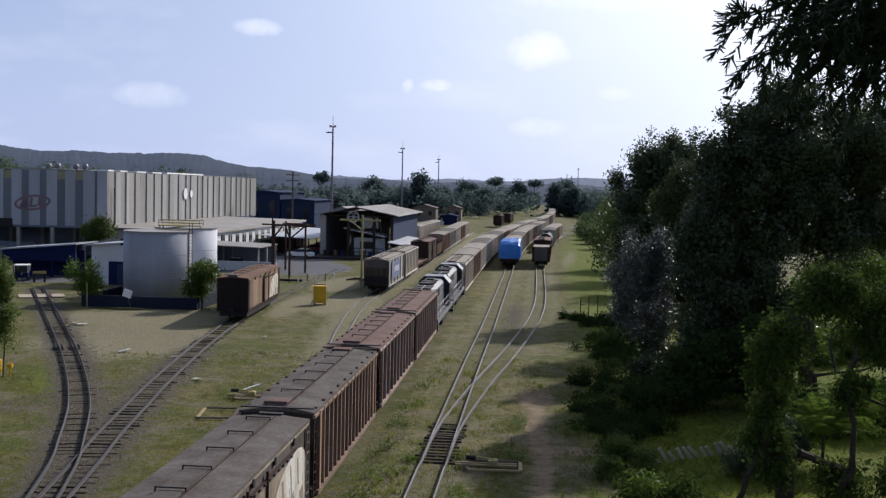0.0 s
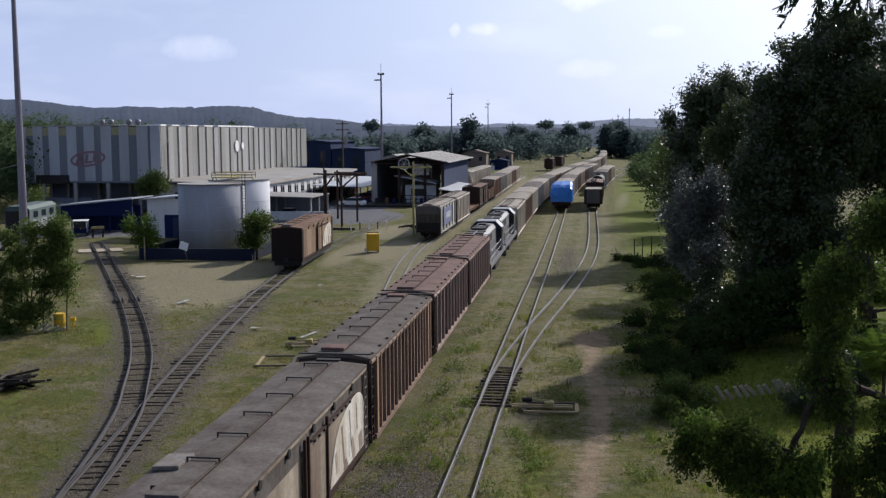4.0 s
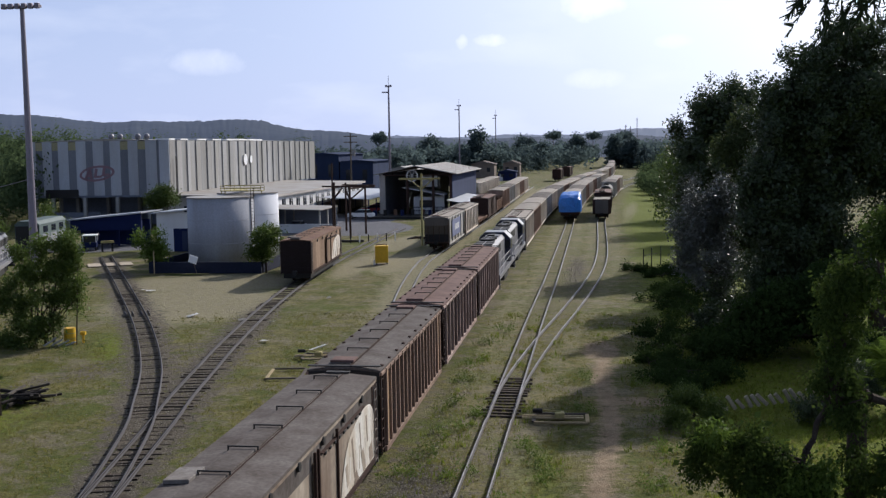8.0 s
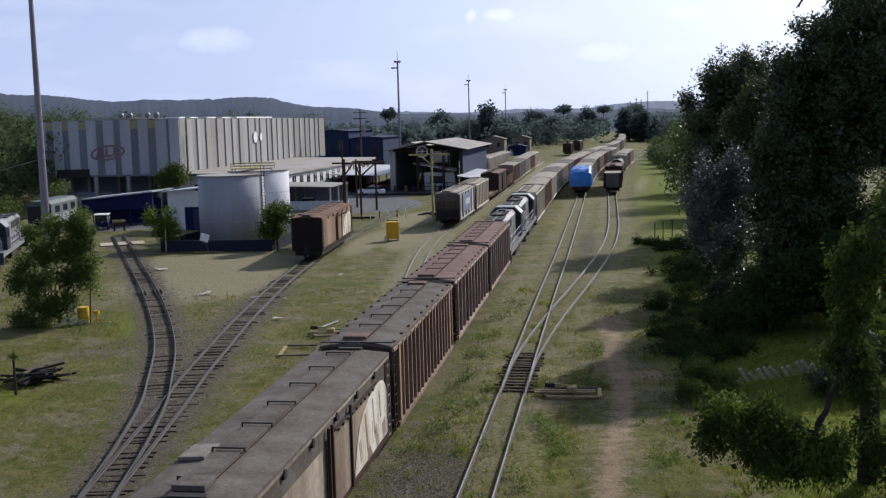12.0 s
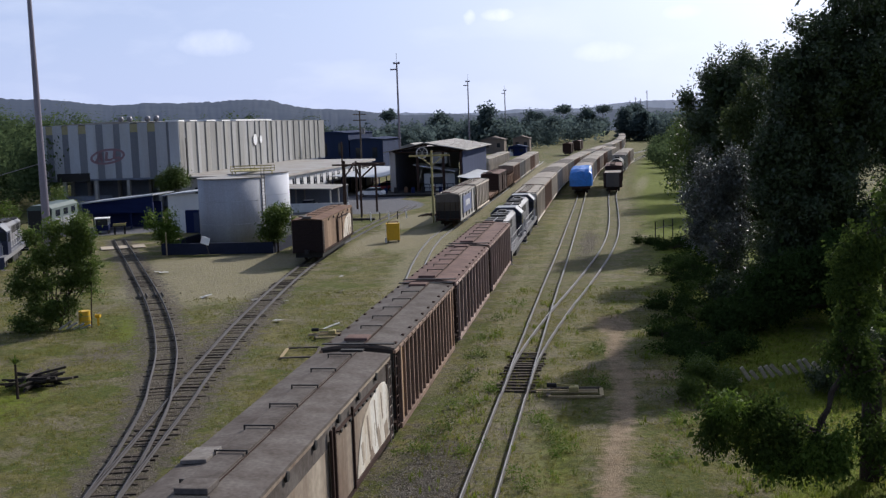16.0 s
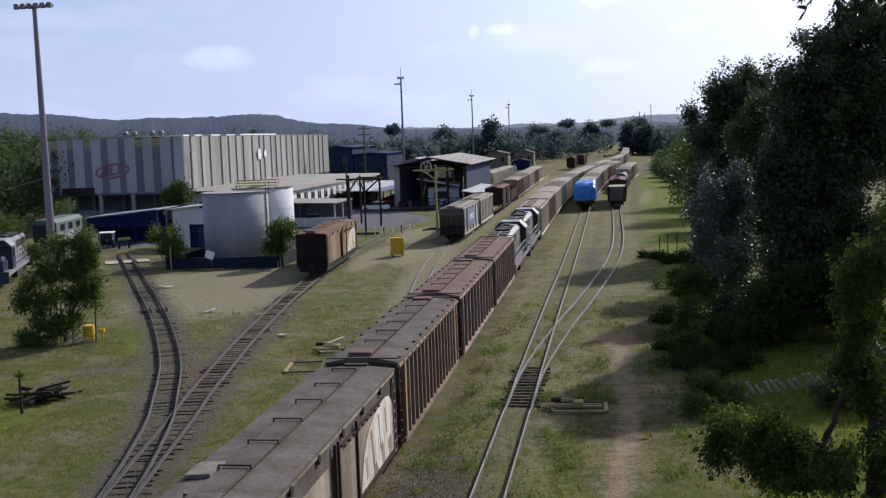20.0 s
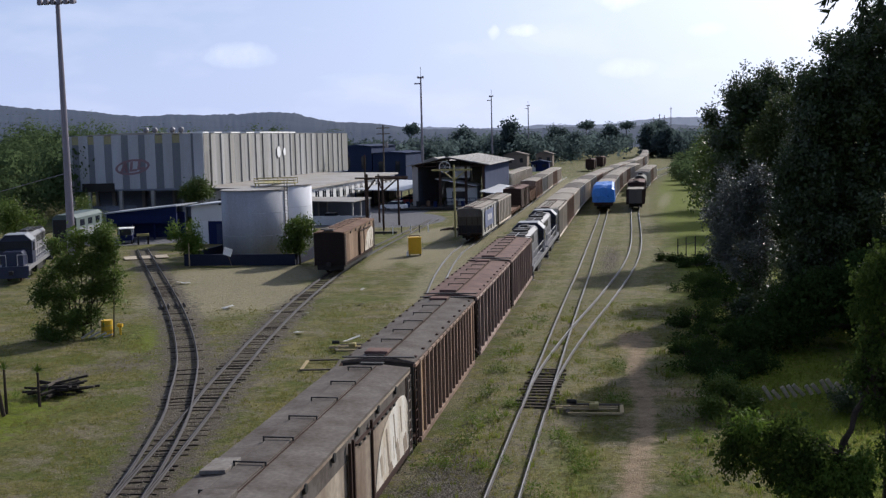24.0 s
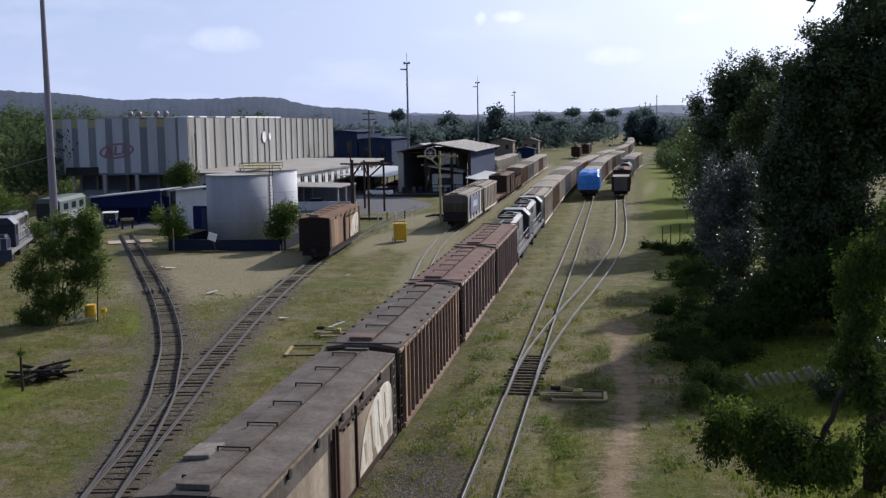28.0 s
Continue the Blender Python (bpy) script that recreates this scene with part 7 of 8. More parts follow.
# Lighter leaves paint sunlight on low branches that stand in shadow.
crown(near_tree, [(6.2, 32.2, 1.1, 0.5, 0.4, 0.4), (5.6, 32.2, 1.4, 0.5, 0.4, 0.4), (6.5, 32.3, 1.7, 0.4, 0.4, 0.5), (4.6, 32.2, 1.0, 0.4, 0.3, 0.3), (3.4, 32.4, 2.8, 0.5, 0.4, 0.25)], 4200, 0.14, LEAF_LIGHT, 270, name="bright_foliage", droop=0.8, shell=4.0)
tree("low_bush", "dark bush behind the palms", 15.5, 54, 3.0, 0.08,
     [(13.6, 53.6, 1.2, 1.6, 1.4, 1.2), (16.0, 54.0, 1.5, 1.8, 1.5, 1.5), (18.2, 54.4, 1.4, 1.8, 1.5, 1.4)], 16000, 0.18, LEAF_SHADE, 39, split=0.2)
tree("low_bush", "dark bush at the foot of the trees", 9.6, 45.6, 2.0, 0.08,
     [(9.0, 45.6, 0.6, 1.0, 1.0, 0.5), (10.4, 45.8, 1.2, 1.0, 1.0, 1.2)], 12000, 0.13, LEAF_DARK, 28, split=0.2)
# The first three, hidden behind the tall tree, are added to shade the verge.
for i, (x, yv, h) in enumerate(((13.0, 125, 9), (12.8, 145, 12), (13.6, 166, 11.5), (20, 163, 11), (18.2, 188, 5), (17.2, 207, 4.5), (16.2, 226, 5), (15.4, 248, 4.5), (14.8, 270, 5), (15.4, 294, 5), (16.4, 322, 5.5), (23.5, 180, 11), (22.5, 200, 9.5), (23, 219, 11), (21, 242, 9), (21.5, 262, 10.5), (20.4, 288, 10), (21, 311, 11), (22.5, 345, 10), (29, 380, 11))):
    tree("hedge_tree", "green bushy tree along the yard's edge", x, yv, h, 0.25,
         [(x - 1.2, yv, h * 0.6, 3.8, 4.5, h * 0.36), (x + 2.5, yv + 2, h * 0.7, 4.5, 5, h * 0.34), (x - 3.0, yv - 1, h * 0.3, 2.6, 4.5, h * 0.28)], 5000, 0.52, LEAF_WOOD if i > 2 else LEAF_MID, 40 + i, face=1.0, group="trees along the yard's edge")


def conifer():
    """A conifer beside the bridge, whose drooping sprays hang into view."""
    t = thing("conifer", "dark conifer with drooping foxtail sprays of needles", "tree")
    part("trunk", rod(B(), (4.6, 5.2, -0.2), (4.3, 5.0, 17.5), 0.3, 0.1, seg=12), BARK, t)
    rng = np.random.default_rng(77)
    verts, faces = [], []
    arms = [((4.35, 5.0, 12.7 + 0.06 * k), tip) for k, tip in enumerate(((0.84, 4.5, 12.0), (0.8, 4.6, 12.16), (1.05, 4.5, 11.95), (1.25, 4.6, 11.9), (1.5, 4.6, 11.92), (1.9, 4.8, 12.2), (1.3, 4.6, 12.0), (1.15, 4.6, 12.1), (1.6, 4.6, 12.1), (1.0, 4.7, 12.15), (1.04, 4.6, 11.99), (1.14, 5.0, 12.2), (0.99, 4.4, 12.12), (1.04, 4.7, 12.36), (1.24, 4.6, 12.04), (1.29, 4.8, 12.45), (1.34, 4.6, 12.2), (1.44, 4.9, 12.35), (1.54, 4.7, 12.15), (0.94, 4.7, 12.3), (1.64, 4.7, 12.5), (1.75, 4.7, 12.05)))]
    for p, q in arms:
        p, q = Vector(p), Vector(q)
        bm = B()
        pts = [p.lerp(q, k / 8) + Vector((0, 0, 0.22 * math.sin(k / 8 * math.pi))) for k in range(9)]
        for k in range(8):
            rod(bm, pts[k], pts[k + 1], 0.017 - 0.0017 * k, 0.0153 - 0.0017 * k, seg=6)
        part("limb", bm, BARK, t)
        for j in range(46):
            # a drooping side twig, set all round with short needle shoots
            u = rng.uniform(0.7, 1.0)
            i = min(7, int(u * 8))
            o = np.array(pts[i].lerp(pts[i + 1], u * 8 - i))
            out = np.array(q - p)
            out /= np.linalg.norm(out)
            d = out * rng.uniform(0.2, 1.0) + rng.normal(0, 0.5, 3) - np.array([0, 0, rng.uniform(0.1, 0.7)])
            d /= np.linalg.norm(d)
            twig = rng.uniform(0.06, 0.24)
            for _ in range(44):
                v = rng.random()
                c = o + d * twig * v - np.array([0, 0, 0.45 * twig * v * v])
                e = d * 0.9 + rng.normal(0, 0.5, 3) - np.array([0, 0, 0.3])
                e /= np.linalg.norm(e)
                length = rng.uniform(0.025, 0.06)
                a = np.cross(e, rng.normal(size=3))
                a *= 0.0045 / np.linalg.norm(a)
                verts.append(np.array([c - a, c + a, c + e * length + a * 0.5, c + e * length - a * 0.5]))
    verts = np.concatenate(verts)
    faces = np.arange(len(verts)).reshape(-1, 4)
    o = new("needles", raw_mesh("needles", verts, faces, NEEDLE))
    o.parent = t


conifer()


def fronds(x, y, z, n, length, label, seed, material):
    """Arching feathery fronds from one root."""
    t = thing("fern_palm", label, "palm")
    rng = np.random.default_rng(seed)
    for j in range(n):
        a, lift = rng.uniform(0, 6.283), rng.uniform(0.6, 1.42)
        d = np.array([math.cos(a) * math.cos(lift), math.sin(a) * math.cos(lift), math.sin(lift)])
        ln_ = length * rng.uniform(0.7, 1.15)
        side = np.cross(d, [0, 0, 1])
        side /= np.linalg.norm(side)
        verts, faces = [], []
        for k in range(26):
            u = (k + 1) / 26
            c = np.array([x, y, z]) + d * ln_ * u - np.array([0, 0, 0.55 * ln_ * u * u])
            w = ln_ * 0.16 * math.sin(math.pi * min(1, u * 0.95 + 0.05)) ** 0.7
            b = len(verts)
            verts += [c, c - np.array([0, 0, 0.025])]
            if k:
                faces.append((b - 8, b, b + 1, b - 7))
            for s in (-1, 1):
                tip = c + side * s * w + d * 0.25 * w - np.array([0, 0, 0.25 * w])
                mid = (c + tip) / 2
                q = len(verts)
                verts += [mid + d * 0.02, tip, mid - d * 0.02]
                faces.append((b, q, q + 1, q + 2))
        o = new("frond", raw_mesh("frond", verts, faces, material))
        o.parent = t
    part("stem", rod(B(), (x, y, -0.2), (x, y, z + 0.05), 0.09, 0.06), BARK, t)
    return t


fronds(12.4, 47.6, 1.3, 90, 3.6, "bright green feathery palm catching the sun", 5, LEAF_LIGHT)
fronds(14.2, 49.4, 1.8, 70, 3.6, "green feathery palm under the trees", 6, LEAF_LIGHT)


def snag():
    """Crooked bare limbs under the great tree's canopy."""
    t = thing("bare_tree", "crooked bare dark tree under the great canopy", "tree")
    rnd = random.Random(45)
    part("trunk", rod(B(), (14.9, 58.4, -0.1), (14.5, 58.0, 2.3), 0.17, 0.13), BARK, t)
    for way in ([(14.5, 58, 2.2), (13.7, 58, 2.9), (12.7, 58, 4.1), (11.8, 58, 4.4)], [(14.5, 58, 2.2), (15.6, 58, 2.4), (17.0, 58, 2.6), (18.4, 58, 3.4)],
                [(14.4, 58, 2.4), (14.5, 58.3, 3.8), (14.2, 58.4, 5.4), (14.6, 58.4, 7.0)], [(15.6, 58, 2.4), (15.3, 58.2, 4.2), (16.0, 58.2, 5.4), (16.4, 58.2, 7.0)],
                [(16.2, 58, 2.5), (16.8, 58, 4.2), (17.6, 58, 5.8)], [(13.4, 58, 3.3), (13.6, 57.8, 4.6), (13.0, 57.8, 5.8)], [(13.0, 58, 3.8), (12.2, 57.9, 3.4), (11.6, 57.9, 3.5)]):
        bm = B()
        line = spline(way, 0.4)
        for k, (p, q) in enumerate(zip(line[:-1], line[1:])):
            r = 0.085 * (1 - 0.75 * k / len(line))
            rod(bm, p, q, r, r * 0.95, seg=6)
            if k % 2:
                rod(bm, q, q + Vector((rnd.uniform(-0.6, 0.6), rnd.uniform(-0.3, 0.3), rnd.uniform(-0.2, 0.7))), r * 0.4, r * 0.1, seg=5)
        part("limb", bm, BARK, t)


snag()


# bushes and small trees on the depot side
bushy = tree("bushy_tree", "bushy green tree with several stems on the grass", -32.6, 60.6, 6, 0.1,
     [(-34.0, 60.6, 5.5, 0.65, 0.7, 0.5), (-32.7, 60.6, 6.0, 0.85, 0.9, 0.55), (-31.2, 60.8, 5.9, 0.85, 0.8, 0.6), (-33.3, 60.6, 4.4, 1.0, 1.0, 0.8), (-31.8, 60.6, 4.4, 1.0, 1.0, 0.8), (-34.6, 60.4, 3.6, 0.6, 0.7, 0.55), (-34.9, 60.3, 2.5, 0.5, 0.6, 0.4), (-33.6, 60.3, 2.6, 0.8, 0.9, 0.7), (-32.2, 60.2, 2.9, 0.9, 0.9, 0.7), (-31.2, 60.6, 2.6, 0.5, 0.6, 0.6), (-30.5, 60.8, 5.0, 0.5, 0.45, 0.8), (-30.4, 60.8, 3.7, 0.42, 0.42, 0.8), (-30.5, 60.8, 2.5, 0.4, 0.4, 0.8), (-31.1, 60.7, 4.8, 0.7, 0.7, 0.8), (-31.0, 60.6, 3.6, 0.6, 0.6, 0.7), (-33.9, 60.0, 1.6, 0.45, 0.5, 0.3), (-32.4, 59.8, 1.5, 0.7, 0.6, 0.35), (-33.5, 59.4, 0.3, 1.2, 0.6, 0.3), (-34.6, 59.6, 0.25, 0.6, 0.5, 0.22), (-32.7, 60.2, 0.9, 0.5, 0.5, 0.6), (-33.5, 60.0, 0.9, 0.4, 0.5, 0.6), (-31.6, 60.3, 1.0, 0.35, 0.4, 0.8)], 23000, 0.17, LEAF_BUSH, 31, split=0.05, core=1000, clump=(10, 0.36), shell=4.0, face=0.7, sprigs=16)
for sx, sy, tx, tz in ((-33.9, 60.2, -34.3, 2.6), (-33.2, 60.5, -33.4, 3.4), (-32.0, 60.4, -31.8, 3.2), (-30.7, 60.7, -30.4, 4.6)):
    part("side_stem", rod(B(), (sx, sy, -0.05), (tx, sy, tz), 0.045, 0.02), BARK, bushy)
tree("bush", "round dark green bush beside the tank", -30.4, 97.6, 4.4, 0.09,
     [(-30.2, 97.6, 2.9, 1.4, 1.3, 1.4), (-31.0, 97.4, 1.9, 1.0, 1.0, 1.0)], 6500, 0.24, LEAF_BUSH, 32, split=0.3)
tree("bush", "sparse light green shrub by the low wall", -41.9, 98.0, 4.2, 0.07,
     [(-41.9, 98, 2.7, 1.4, 1.3, 1.5), (-42.9, 98, 3.3, 0.6, 0.6, 0.9), (-41.0, 98, 1.5, 1.0, 0.9, 1.1)], 5000, 0.22, LEAF_LIGHT, 33, split=0.25)
tree("bush", "broad light green bushes at the wood's edge", -70, 122, 5, 0.12,
     [(-72, 120, 2.6, 3.2, 2.4, 2.4), (-67, 127, 2.4, 2.8, 2.2, 2.2), (-76, 124, 3.0, 3.2, 2.6, 2.8)], 9000, 0.3, LEAF_BUSH, 41, split=0.2, clump=(10, 0.36), shell=4.0, face=0.8)
tree("small_tree", "small dark tree in front of the hall", -54.6, 134, 7, 0.14,
     [(-54.4, 134, 5.6, 2.1, 2.0, 1.5), (-56.0, 134, 5.2, 1.4, 1.4, 1.1)], 8000, 0.26, LEAF_MID, 34, split=0.5)


def woods(name, label, spec, n, size, material, seed):
    """Many crowns that nobody could count, as one stretch of wood."""
    rng = np.random.default_rng(seed)
    blobs = [b for s in spec for b in s(rng)]
    v, f = leaves(blobs, n, size, seed, wide=0.9, shell=5.0, face=1.6)
    v2, f2 = leaves([(*b[:3], b[3] * 0.85, b[4] * 0.85, b[5] * 0.85) for b in blobs], n // 4, size * 1.6, seed + 1, wide=0.9, face=1.6)
    return tagged(new(name, raw_mesh(name, np.concatenate([v, v2]), np.concatenate([f, f2 + len(v)]), material)), label, "woodland", kind="stuff")


def patch(cx, cy, rx, ry, k, h0, h1, base=0.0, turn=0.0):
    """Crowns scattered over an oval."""
    def go(rng):
        out = []
        for _ in range(k):
            a, q = rng.uniform(0, 6.283), rng.random() ** 0.5
            u, v = rx * q * math.cos(a), ry * q * math.sin(a)
            c, s = math.cos(radians(turn)), math.sin(radians(turn))
            h = rng.uniform(h0, h1)
            w = h * rng.uniform(0.26, 0.42)
            out.append((cx + u * c - v * s, cy + u * s + v * c, base + h * 0.58, w, w, h * 0.45))
        return out
    return go


woods("wood_left", "dense green woodland rising behind the depot",
      [patch(-101, 168, 7, 7, 26, 3, 5), patch(-104, 180, 8, 8, 26, 5.5, 8), patch(-100, 190, 13, 45, 60, 9, 14, 0, 18), patch(-122, 225, 20, 70, 60, 11, 17, 0, 18), patch(-101, 140, 11, 20, 22, 5, 8, 0, 20), patch(-108, 268, 34, 12, 36, 12.5, 17.5), patch(-132, 232, 14, 40, 30, 14, 19, 0, 18), patch(-150, 330, 60, 40, 60, 10, 15, 0)], 96000, 0.46, LEAF_WOOD, 51)
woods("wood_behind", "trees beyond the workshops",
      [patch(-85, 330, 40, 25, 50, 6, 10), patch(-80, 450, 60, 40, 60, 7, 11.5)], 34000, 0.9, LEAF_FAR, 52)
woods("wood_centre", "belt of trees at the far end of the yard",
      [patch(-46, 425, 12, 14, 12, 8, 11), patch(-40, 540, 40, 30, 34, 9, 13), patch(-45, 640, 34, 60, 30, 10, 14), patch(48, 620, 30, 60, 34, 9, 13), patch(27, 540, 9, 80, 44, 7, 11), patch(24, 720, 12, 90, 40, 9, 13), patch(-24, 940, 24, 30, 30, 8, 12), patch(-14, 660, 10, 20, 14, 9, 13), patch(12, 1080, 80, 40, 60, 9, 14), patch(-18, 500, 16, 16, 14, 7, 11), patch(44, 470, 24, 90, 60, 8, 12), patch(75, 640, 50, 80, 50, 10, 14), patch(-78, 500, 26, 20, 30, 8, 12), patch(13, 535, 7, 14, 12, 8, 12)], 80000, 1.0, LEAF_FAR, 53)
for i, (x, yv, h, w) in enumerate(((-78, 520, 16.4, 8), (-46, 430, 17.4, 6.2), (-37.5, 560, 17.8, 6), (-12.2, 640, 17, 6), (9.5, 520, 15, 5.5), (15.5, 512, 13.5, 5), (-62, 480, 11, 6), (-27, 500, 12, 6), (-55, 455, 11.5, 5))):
    tree("far_tree", "round-crowned tree at the yard's far end, haze in its leaf colour", x, yv, h, 0.4,
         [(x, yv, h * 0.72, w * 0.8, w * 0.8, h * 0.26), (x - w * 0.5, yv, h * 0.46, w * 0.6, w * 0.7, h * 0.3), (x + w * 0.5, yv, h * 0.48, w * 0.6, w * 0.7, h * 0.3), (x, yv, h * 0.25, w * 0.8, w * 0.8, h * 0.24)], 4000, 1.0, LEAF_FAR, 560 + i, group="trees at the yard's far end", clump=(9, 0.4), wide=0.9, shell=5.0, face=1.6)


fld = thing("far_field", "light green field beyond the yard", "field", kind="structure")
part("field_sheet", box(B(), -30, -2, 700, 900, -0.05, 0.3), LEAF_LIGHT, fld)


def umbrella_tree(x, y, h, w):
    """Flat-topped pine, alone on the skyline."""
    t = thing("umbrella_pine", "flat-topped umbrella pine on the skyline", "tree", group="umbrella pines")
    part("trunk", rod(B(), (x, y, 0), (x, y, h), 0.22, 0.14), BARK, t)
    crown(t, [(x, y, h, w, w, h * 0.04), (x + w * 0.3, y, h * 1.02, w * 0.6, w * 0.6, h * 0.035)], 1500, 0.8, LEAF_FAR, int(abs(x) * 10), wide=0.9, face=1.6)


for q in ((-94, 470, 15.2, 3.6), (-23.8, 600, 16.2, 5), (-2.6, 640, 15.9, 5), (13, 560, 15.0, 5)):
    umbrella_tree(*q)


def hills():
    """Wooded hill ranges on the skyline; the crest's height in degrees over the heading."""
    near = lambda a: 0.34 + 0.28 * math.exp(-((a + 25) / 4) ** 2) + 0.12 * math.exp(-((a + 12) / 2.5) ** 2) + 1.75 * math.exp(-((a + 34) / 9.2) ** 2) + 0.95 * math.exp(-((a + 18.5) / 4.8) ** 2) + 0.06 * math.sin(a * 1.3)
    far = lambda a: 0.5 + 0.12 * math.sin(a * 0.35 + 0.5) + 0.05 * math.sin(a * 1.1) + 0.12 * math.exp(-((a - 5) / 4) ** 2) + 0.1 * math.exp(-((a + 6) / 2.5) ** 2)
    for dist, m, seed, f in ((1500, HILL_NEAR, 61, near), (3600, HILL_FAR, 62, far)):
        verts, faces = [], []
        cols = 2400
        rows = (0.62, 0.68, 0.74, 0.8, 0.86, 0.92, 0.97, 1.0, 1.12)
        for i in range(cols):
            a = -60 + 110 * i / (cols - 1)
            top = dist * math.tan(radians(f(a)))
            # crowns along the crest, and three groups of taller trees on the near range
            crest = dist * (0.0009 * abs(noise.noise(Vector((a * 4.0, 3.0, seed)))) + 0.0011 * abs(noise.noise(Vector((a * 11.0, 7.0, seed)))))
            if dist < 2000:
                crest += sum(dist * k * max(0.0, 1 - ((a - c) / w) ** 2) for c, w, k in ((-21.35, 0.3, 0.0016), (-20.95, 0.22, 0.0017), (-20.55, 0.34, 0.0018), (-20.0, 0.2, 0.0011), (-17.5, 0.3, 0.0014), (-17.05, 0.35, 0.0018), (-30.3, 0.4, 0.0018), (-29.4, 0.35, 0.0012), (-19.0, 0.25, 0.0008)))
            for j, q in enumerate(rows):
                u = min(1, (q - 0.62) / 0.38)
                hh = -2 if j in (0, len(rows) - 1) else 11.4 + top * (1 - (1 - u) ** 2) + dist * 0.0009 * noise.noise(Vector((a * 1.5, q * 40, seed))) + dist * 0.0006 * noise.noise(Vector((a * 5, q * 90, seed))) + (crest if j == len(rows) - 2 else 0)
                verts.append((math.sin(radians(a)) * dist * q, math.cos(radians(a)) * dist * q, hh))
            if i:
                k = len(rows)
                for j in range(k - 1):
                    p = (i - 1) * k + j
                    faces.append((p, p + k, p + k + 1, p + 1))
        tagged(new("backdrop_hills", raw_mesh("backdrop_hills", verts, faces, m, True)), "wooded hills on the skyline with painted haze", "hills", kind="structure")


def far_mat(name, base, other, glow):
    """Distant wooded slopes; a bluish emission paints the haze in front of them."""
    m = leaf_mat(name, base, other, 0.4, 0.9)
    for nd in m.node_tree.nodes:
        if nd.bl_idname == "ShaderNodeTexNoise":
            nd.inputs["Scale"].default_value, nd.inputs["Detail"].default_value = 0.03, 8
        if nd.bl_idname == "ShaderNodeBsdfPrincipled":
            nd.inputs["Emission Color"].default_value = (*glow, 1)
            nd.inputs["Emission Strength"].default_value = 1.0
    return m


HILL_NEAR = far_mat("hill_woods_painted_haze", (0.008, 0.012, 0.012), (0.07, 0.08, 0.08), (0.05, 0.069, 0.13))
HILL_FAR = far_mat("far_hills_painted_haze", (0.07, 0.085, 0.1), (0.085, 0.1, 0.115), (0.17, 0.2, 0.29))
hills()


# ---- grass and weeds ----
def tufts(name, label, n, area, size, material, seed, keep):
    """Tufts of thin blades; keep(x, y) says how dense they stand."""
    rng = np.random.default_rng(seed)
    x0, x1, y0, y1 = area
    u = rng.random(n)
    Y = y0 + (y1 - y0) * u ** 1.5
    X = rng.uniform(x0, x1, n)
    ok = rng.random(n) < keep(X, Y)
    X, Y = X[ok], Y[ok]
    k = 5
    m = len(X) * k
    base = np.stack([np.repeat(X, k), np.repeat(Y, k), np.full(m, -0.03)], 1)
    base[:, :2] += rng.normal(0, size * 0.35, (m, 2))
    sc = np.repeat(rng.uniform(0.5, 1.4, len(X)), k) * size
    a = rng.uniform(0, 6.283, m)
    lean = rng.uniform(0.1, 0.75, m)
    d = np.stack([np.cos(a) * lean, np.sin(a) * lean, np.ones(m)], 1)
    sd = np.stack([-np.sin(a), np.cos(a), np.zeros(m)], 1) * (sc * 0.09)[:, None]
    verts = np.stack([base - sd, base + sd, base + d * sc[:, None]], 1).reshape(-1, 3)
    i = np.arange(m)[:, None] * 3
    tagged(new(name, raw_mesh(name, verts, np.concatenate([i, i + 1, i + 2], 1), material)), label, "grass", kind="stuff")


def clear_of_tracks(X, Y):
    d = np.minimum.reduce([dist_to(l, X, Y) for l in (LINE_C, LINE_D)])
    dm = dist_to(MAIN, X, Y)
    pathd = np.hypot(X - 0.2, np.zeros_like(X))
    g = np.clip((d - 1.2) / 1.5, 0.04, 1) * np.clip((dm - 1.5) / 1.0, 0, 1) * np.where(Y < 62, np.clip((pathd - 0.7) / 0.6, 0, 1), 1)
    patchy = np.array([max(0.0, min(1.0, 0.5 + 1.6 * noise.noise(Vector((x * 0.45, y * 0.45, 3.0))) + 0.9 * noise.noise(Vector((x * 1.6, y * 1.6, 9.0))))) for x, y in zip(X, Y)])
    bare = np.maximum.reduce([spot(X, Y, -30, 78, 9.5, 14, 12, 0.6), spot(X, Y, -33, 90, 11, 9, 0, 0.6)])
    return g * (0.06 + 0.94 * patchy) * (1 - 0.9 * bare)


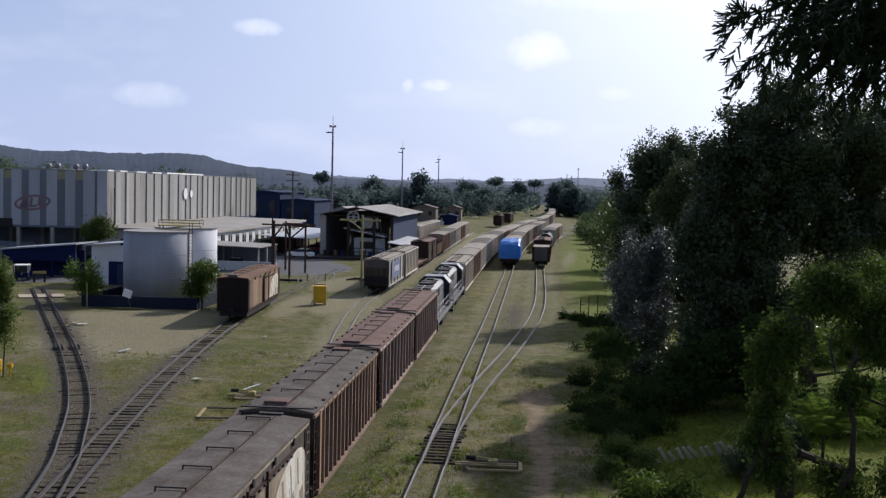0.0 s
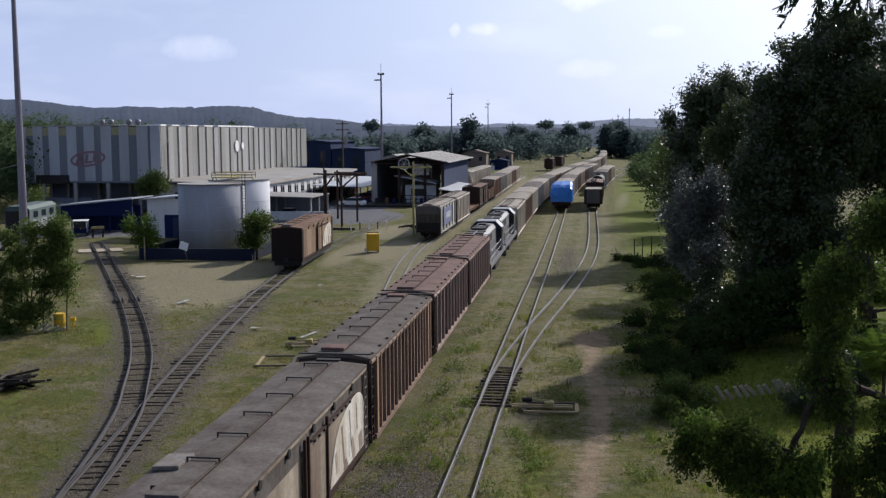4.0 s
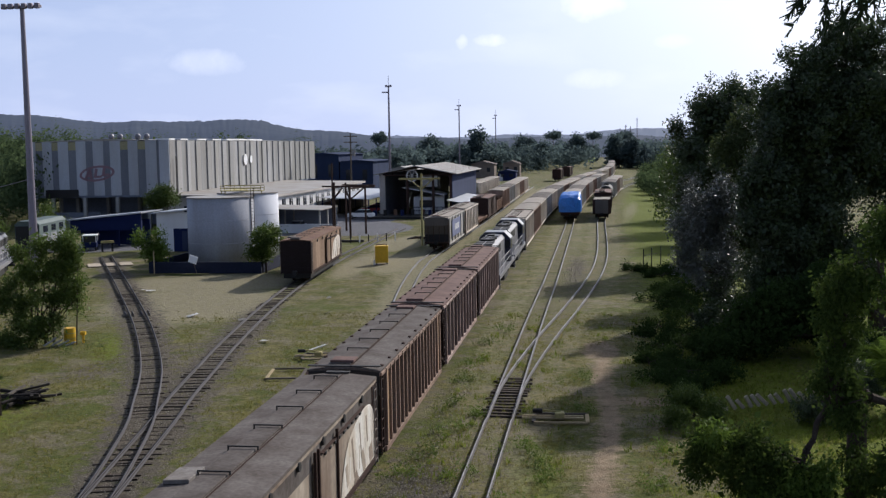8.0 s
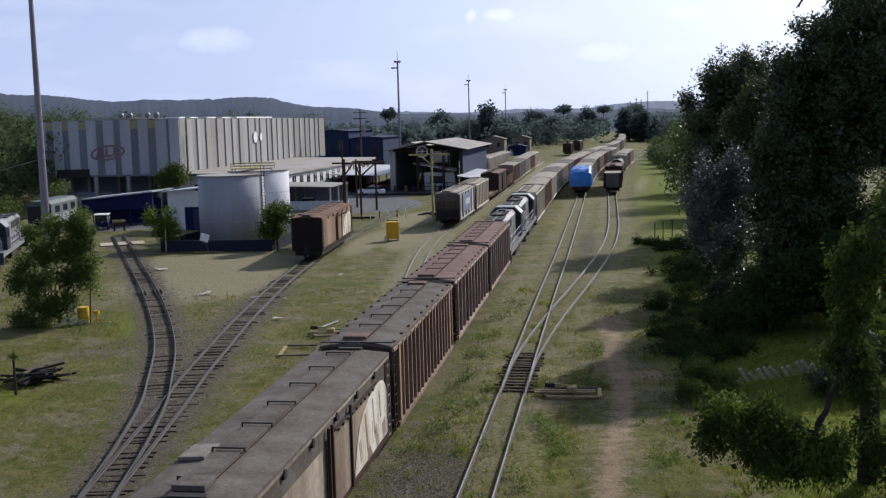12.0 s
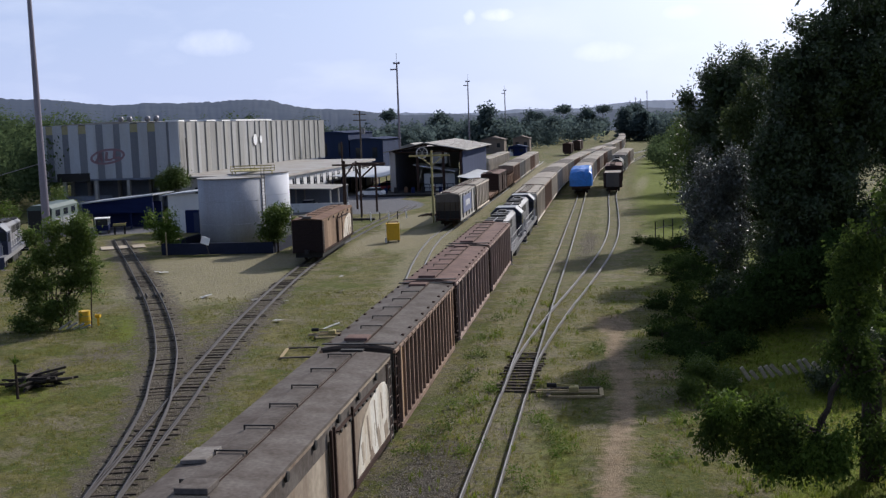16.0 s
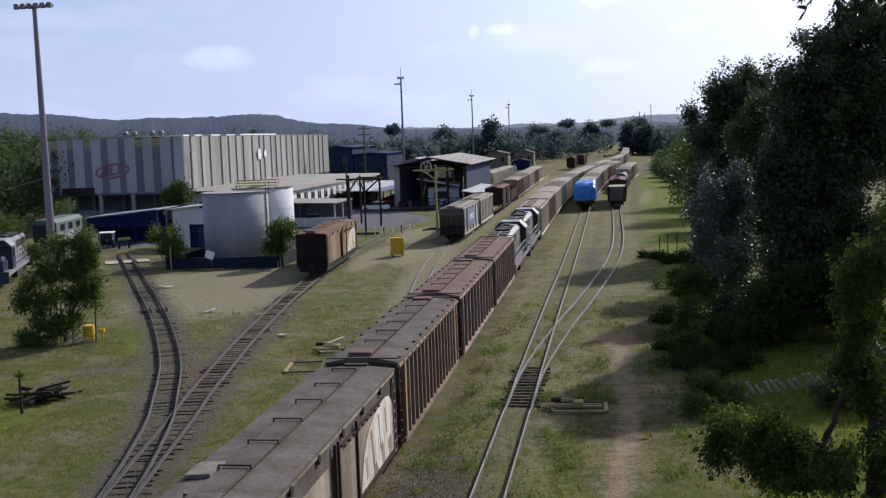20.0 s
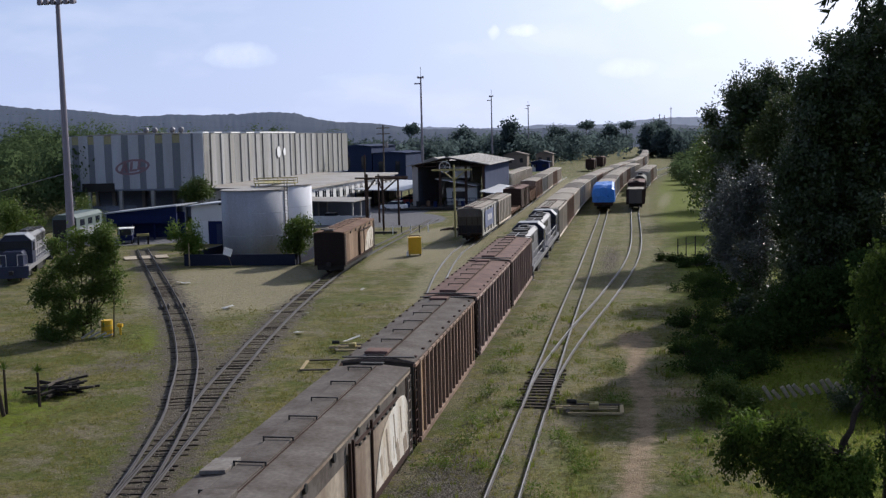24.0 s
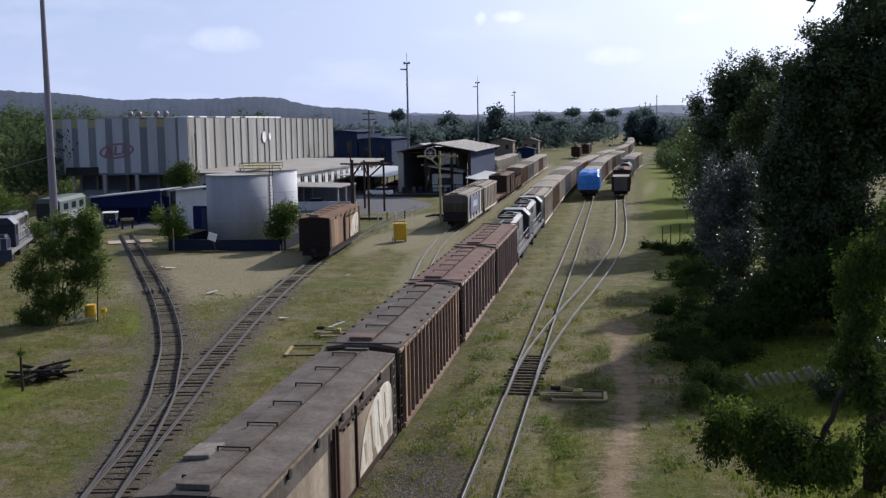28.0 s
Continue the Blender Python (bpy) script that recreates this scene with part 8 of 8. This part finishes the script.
tufts("dry_grass", "short dry grass tufts over the yard", 110000, (-45, 12, 18, 74), 0.1, GRASS, 71, clear_of_tracks)
tufts("weeds", "taller green weeds beside the rails", 14000, (-7.4, 7, 22, 75), 0.22, GRASS_LUSH, 72, lambda X, Y: clear_of_tracks(X, Y) * (np.sin(X * 2.1 + Y * 0.7) * np.sin(Y * 0.9 - X) > 0.25) * 0.5)
tufts("lawn_grass", "fresh grass of the lawn under the trees", 26000, (3.4, 14, 22, 60), 0.16, GRASS_LUSH, 73, lambda X, Y: np.full_like(X, 0.22))
for i, (x, yv, r) in enumerate(((-6.0, 39.2, 0.55), (-6.6, 36.8, 0.4), (-5.6, 42.5, 0.45), (-2.2, 38.5, 0.4), (-4.9, 37.0, 0.35), (-2.7, 40.5, 0.4), (-0.9, 53, 0.45), (2.2, 40, 0.5), (2.7, 44, 0.6), (-6.3, 47, 0.45), (-6.2, 56, 0.5), (-1.0, 46.8, 0.5), (-29.6, 58.6, 0.9), (-26.8, 45.6, 0.5), (-12.2, 40, 0.4), (-12.8, 47, 0.4), (-13.5, 34, 0.45), (-5.2, 45.5, 0.3), (-6.4, 52, 0.35), (-2.6, 33.5, 0.35), (-1.6, 36.5, 0.3), (-6.5, 62, 0.35), (-5.6, 67, 0.4), (1.6, 36.2, 0.4), (3.1, 47.5, 0.5), (2.0, 52.5, 0.45))):
    w = thing("weed_clump", "clump of green weeds in the yard", "weeds", group="weed clumps")
    rw = np.random.default_rng(700 + i)
    shoots = [(x + rw.normal(0, r * 0.9), yv + rw.normal(0, r * 1.3), r * rw.uniform(0.1, 0.35), r * rw.uniform(0.25, 0.6), r * rw.uniform(0.25, 0.6), r * rw.uniform(0.15, 0.45)) for _ in range(7)]
    crown(w, shoots, 420, 0.11, LEAF_LIGHT if i % 3 else LEAF_BUSH, 300 + i, name="foliage", droop=-0.5, wide=0.3)


def gravel(spots, seed):
    """Loose stones, each a small uneven octahedron."""
    rng = np.random.default_rng(seed)
    c = np.concatenate([np.stack([rng.normal(x, rx, k), rng.normal(y, ry, k), np.full(k, 0.0)], 1) for x, y, rx, ry, k in spots])
    m = len(c)
    r = rng.uniform(0.012, 0.04, (m, 1, 1)) * rng.uniform(0.6, 1.3, (m, 6, 1))
    axes = np.array([(1, 0, 0), (0, 1, 0), (-1, 0, 0), (0, -1, 0), (0, 0, 0.8), (0, 0, -0.8)])
    verts = (c[:, None, :] + axes[None] * r).reshape(-1, 3)
    tri = np.array([(0, 1, 4), (1, 2, 4), (2, 3, 4), (3, 0, 4), (1, 0, 5), (2, 1, 5), (3, 2, 5), (0, 3, 5)])
    faces = (np.arange(m)[:, None, None] * 6 + tri[None]).reshape(-1, 3)
    tagged(new("gravel", raw_mesh("gravel", verts, faces, STONES)), "loose grey gravel beside and between the rails", "gravel", kind="stuff")


STONES = leaf_mat("grey_gravel", (0.07, 0.063, 0.053), (0.34, 0.31, 0.27), 0.0, 0.9, 0.1)
beds = [(-6.1, 31.5, 0.8, 3.2, 6500), (-6.5, 44, 0.4, 8.0, 900), (-2.3, 96, 0.8, 10, 900)]
for bed in (LINE_C, LINE_D):
    beds += [(p.x, p.y, 1.0, 0.8, 48) for p in spline(bed, 1.6) if 26 < p.y < 82]
gravel(beds, 91)


def motions():
    """Nothing but the camera moves in this yard."""


motions()
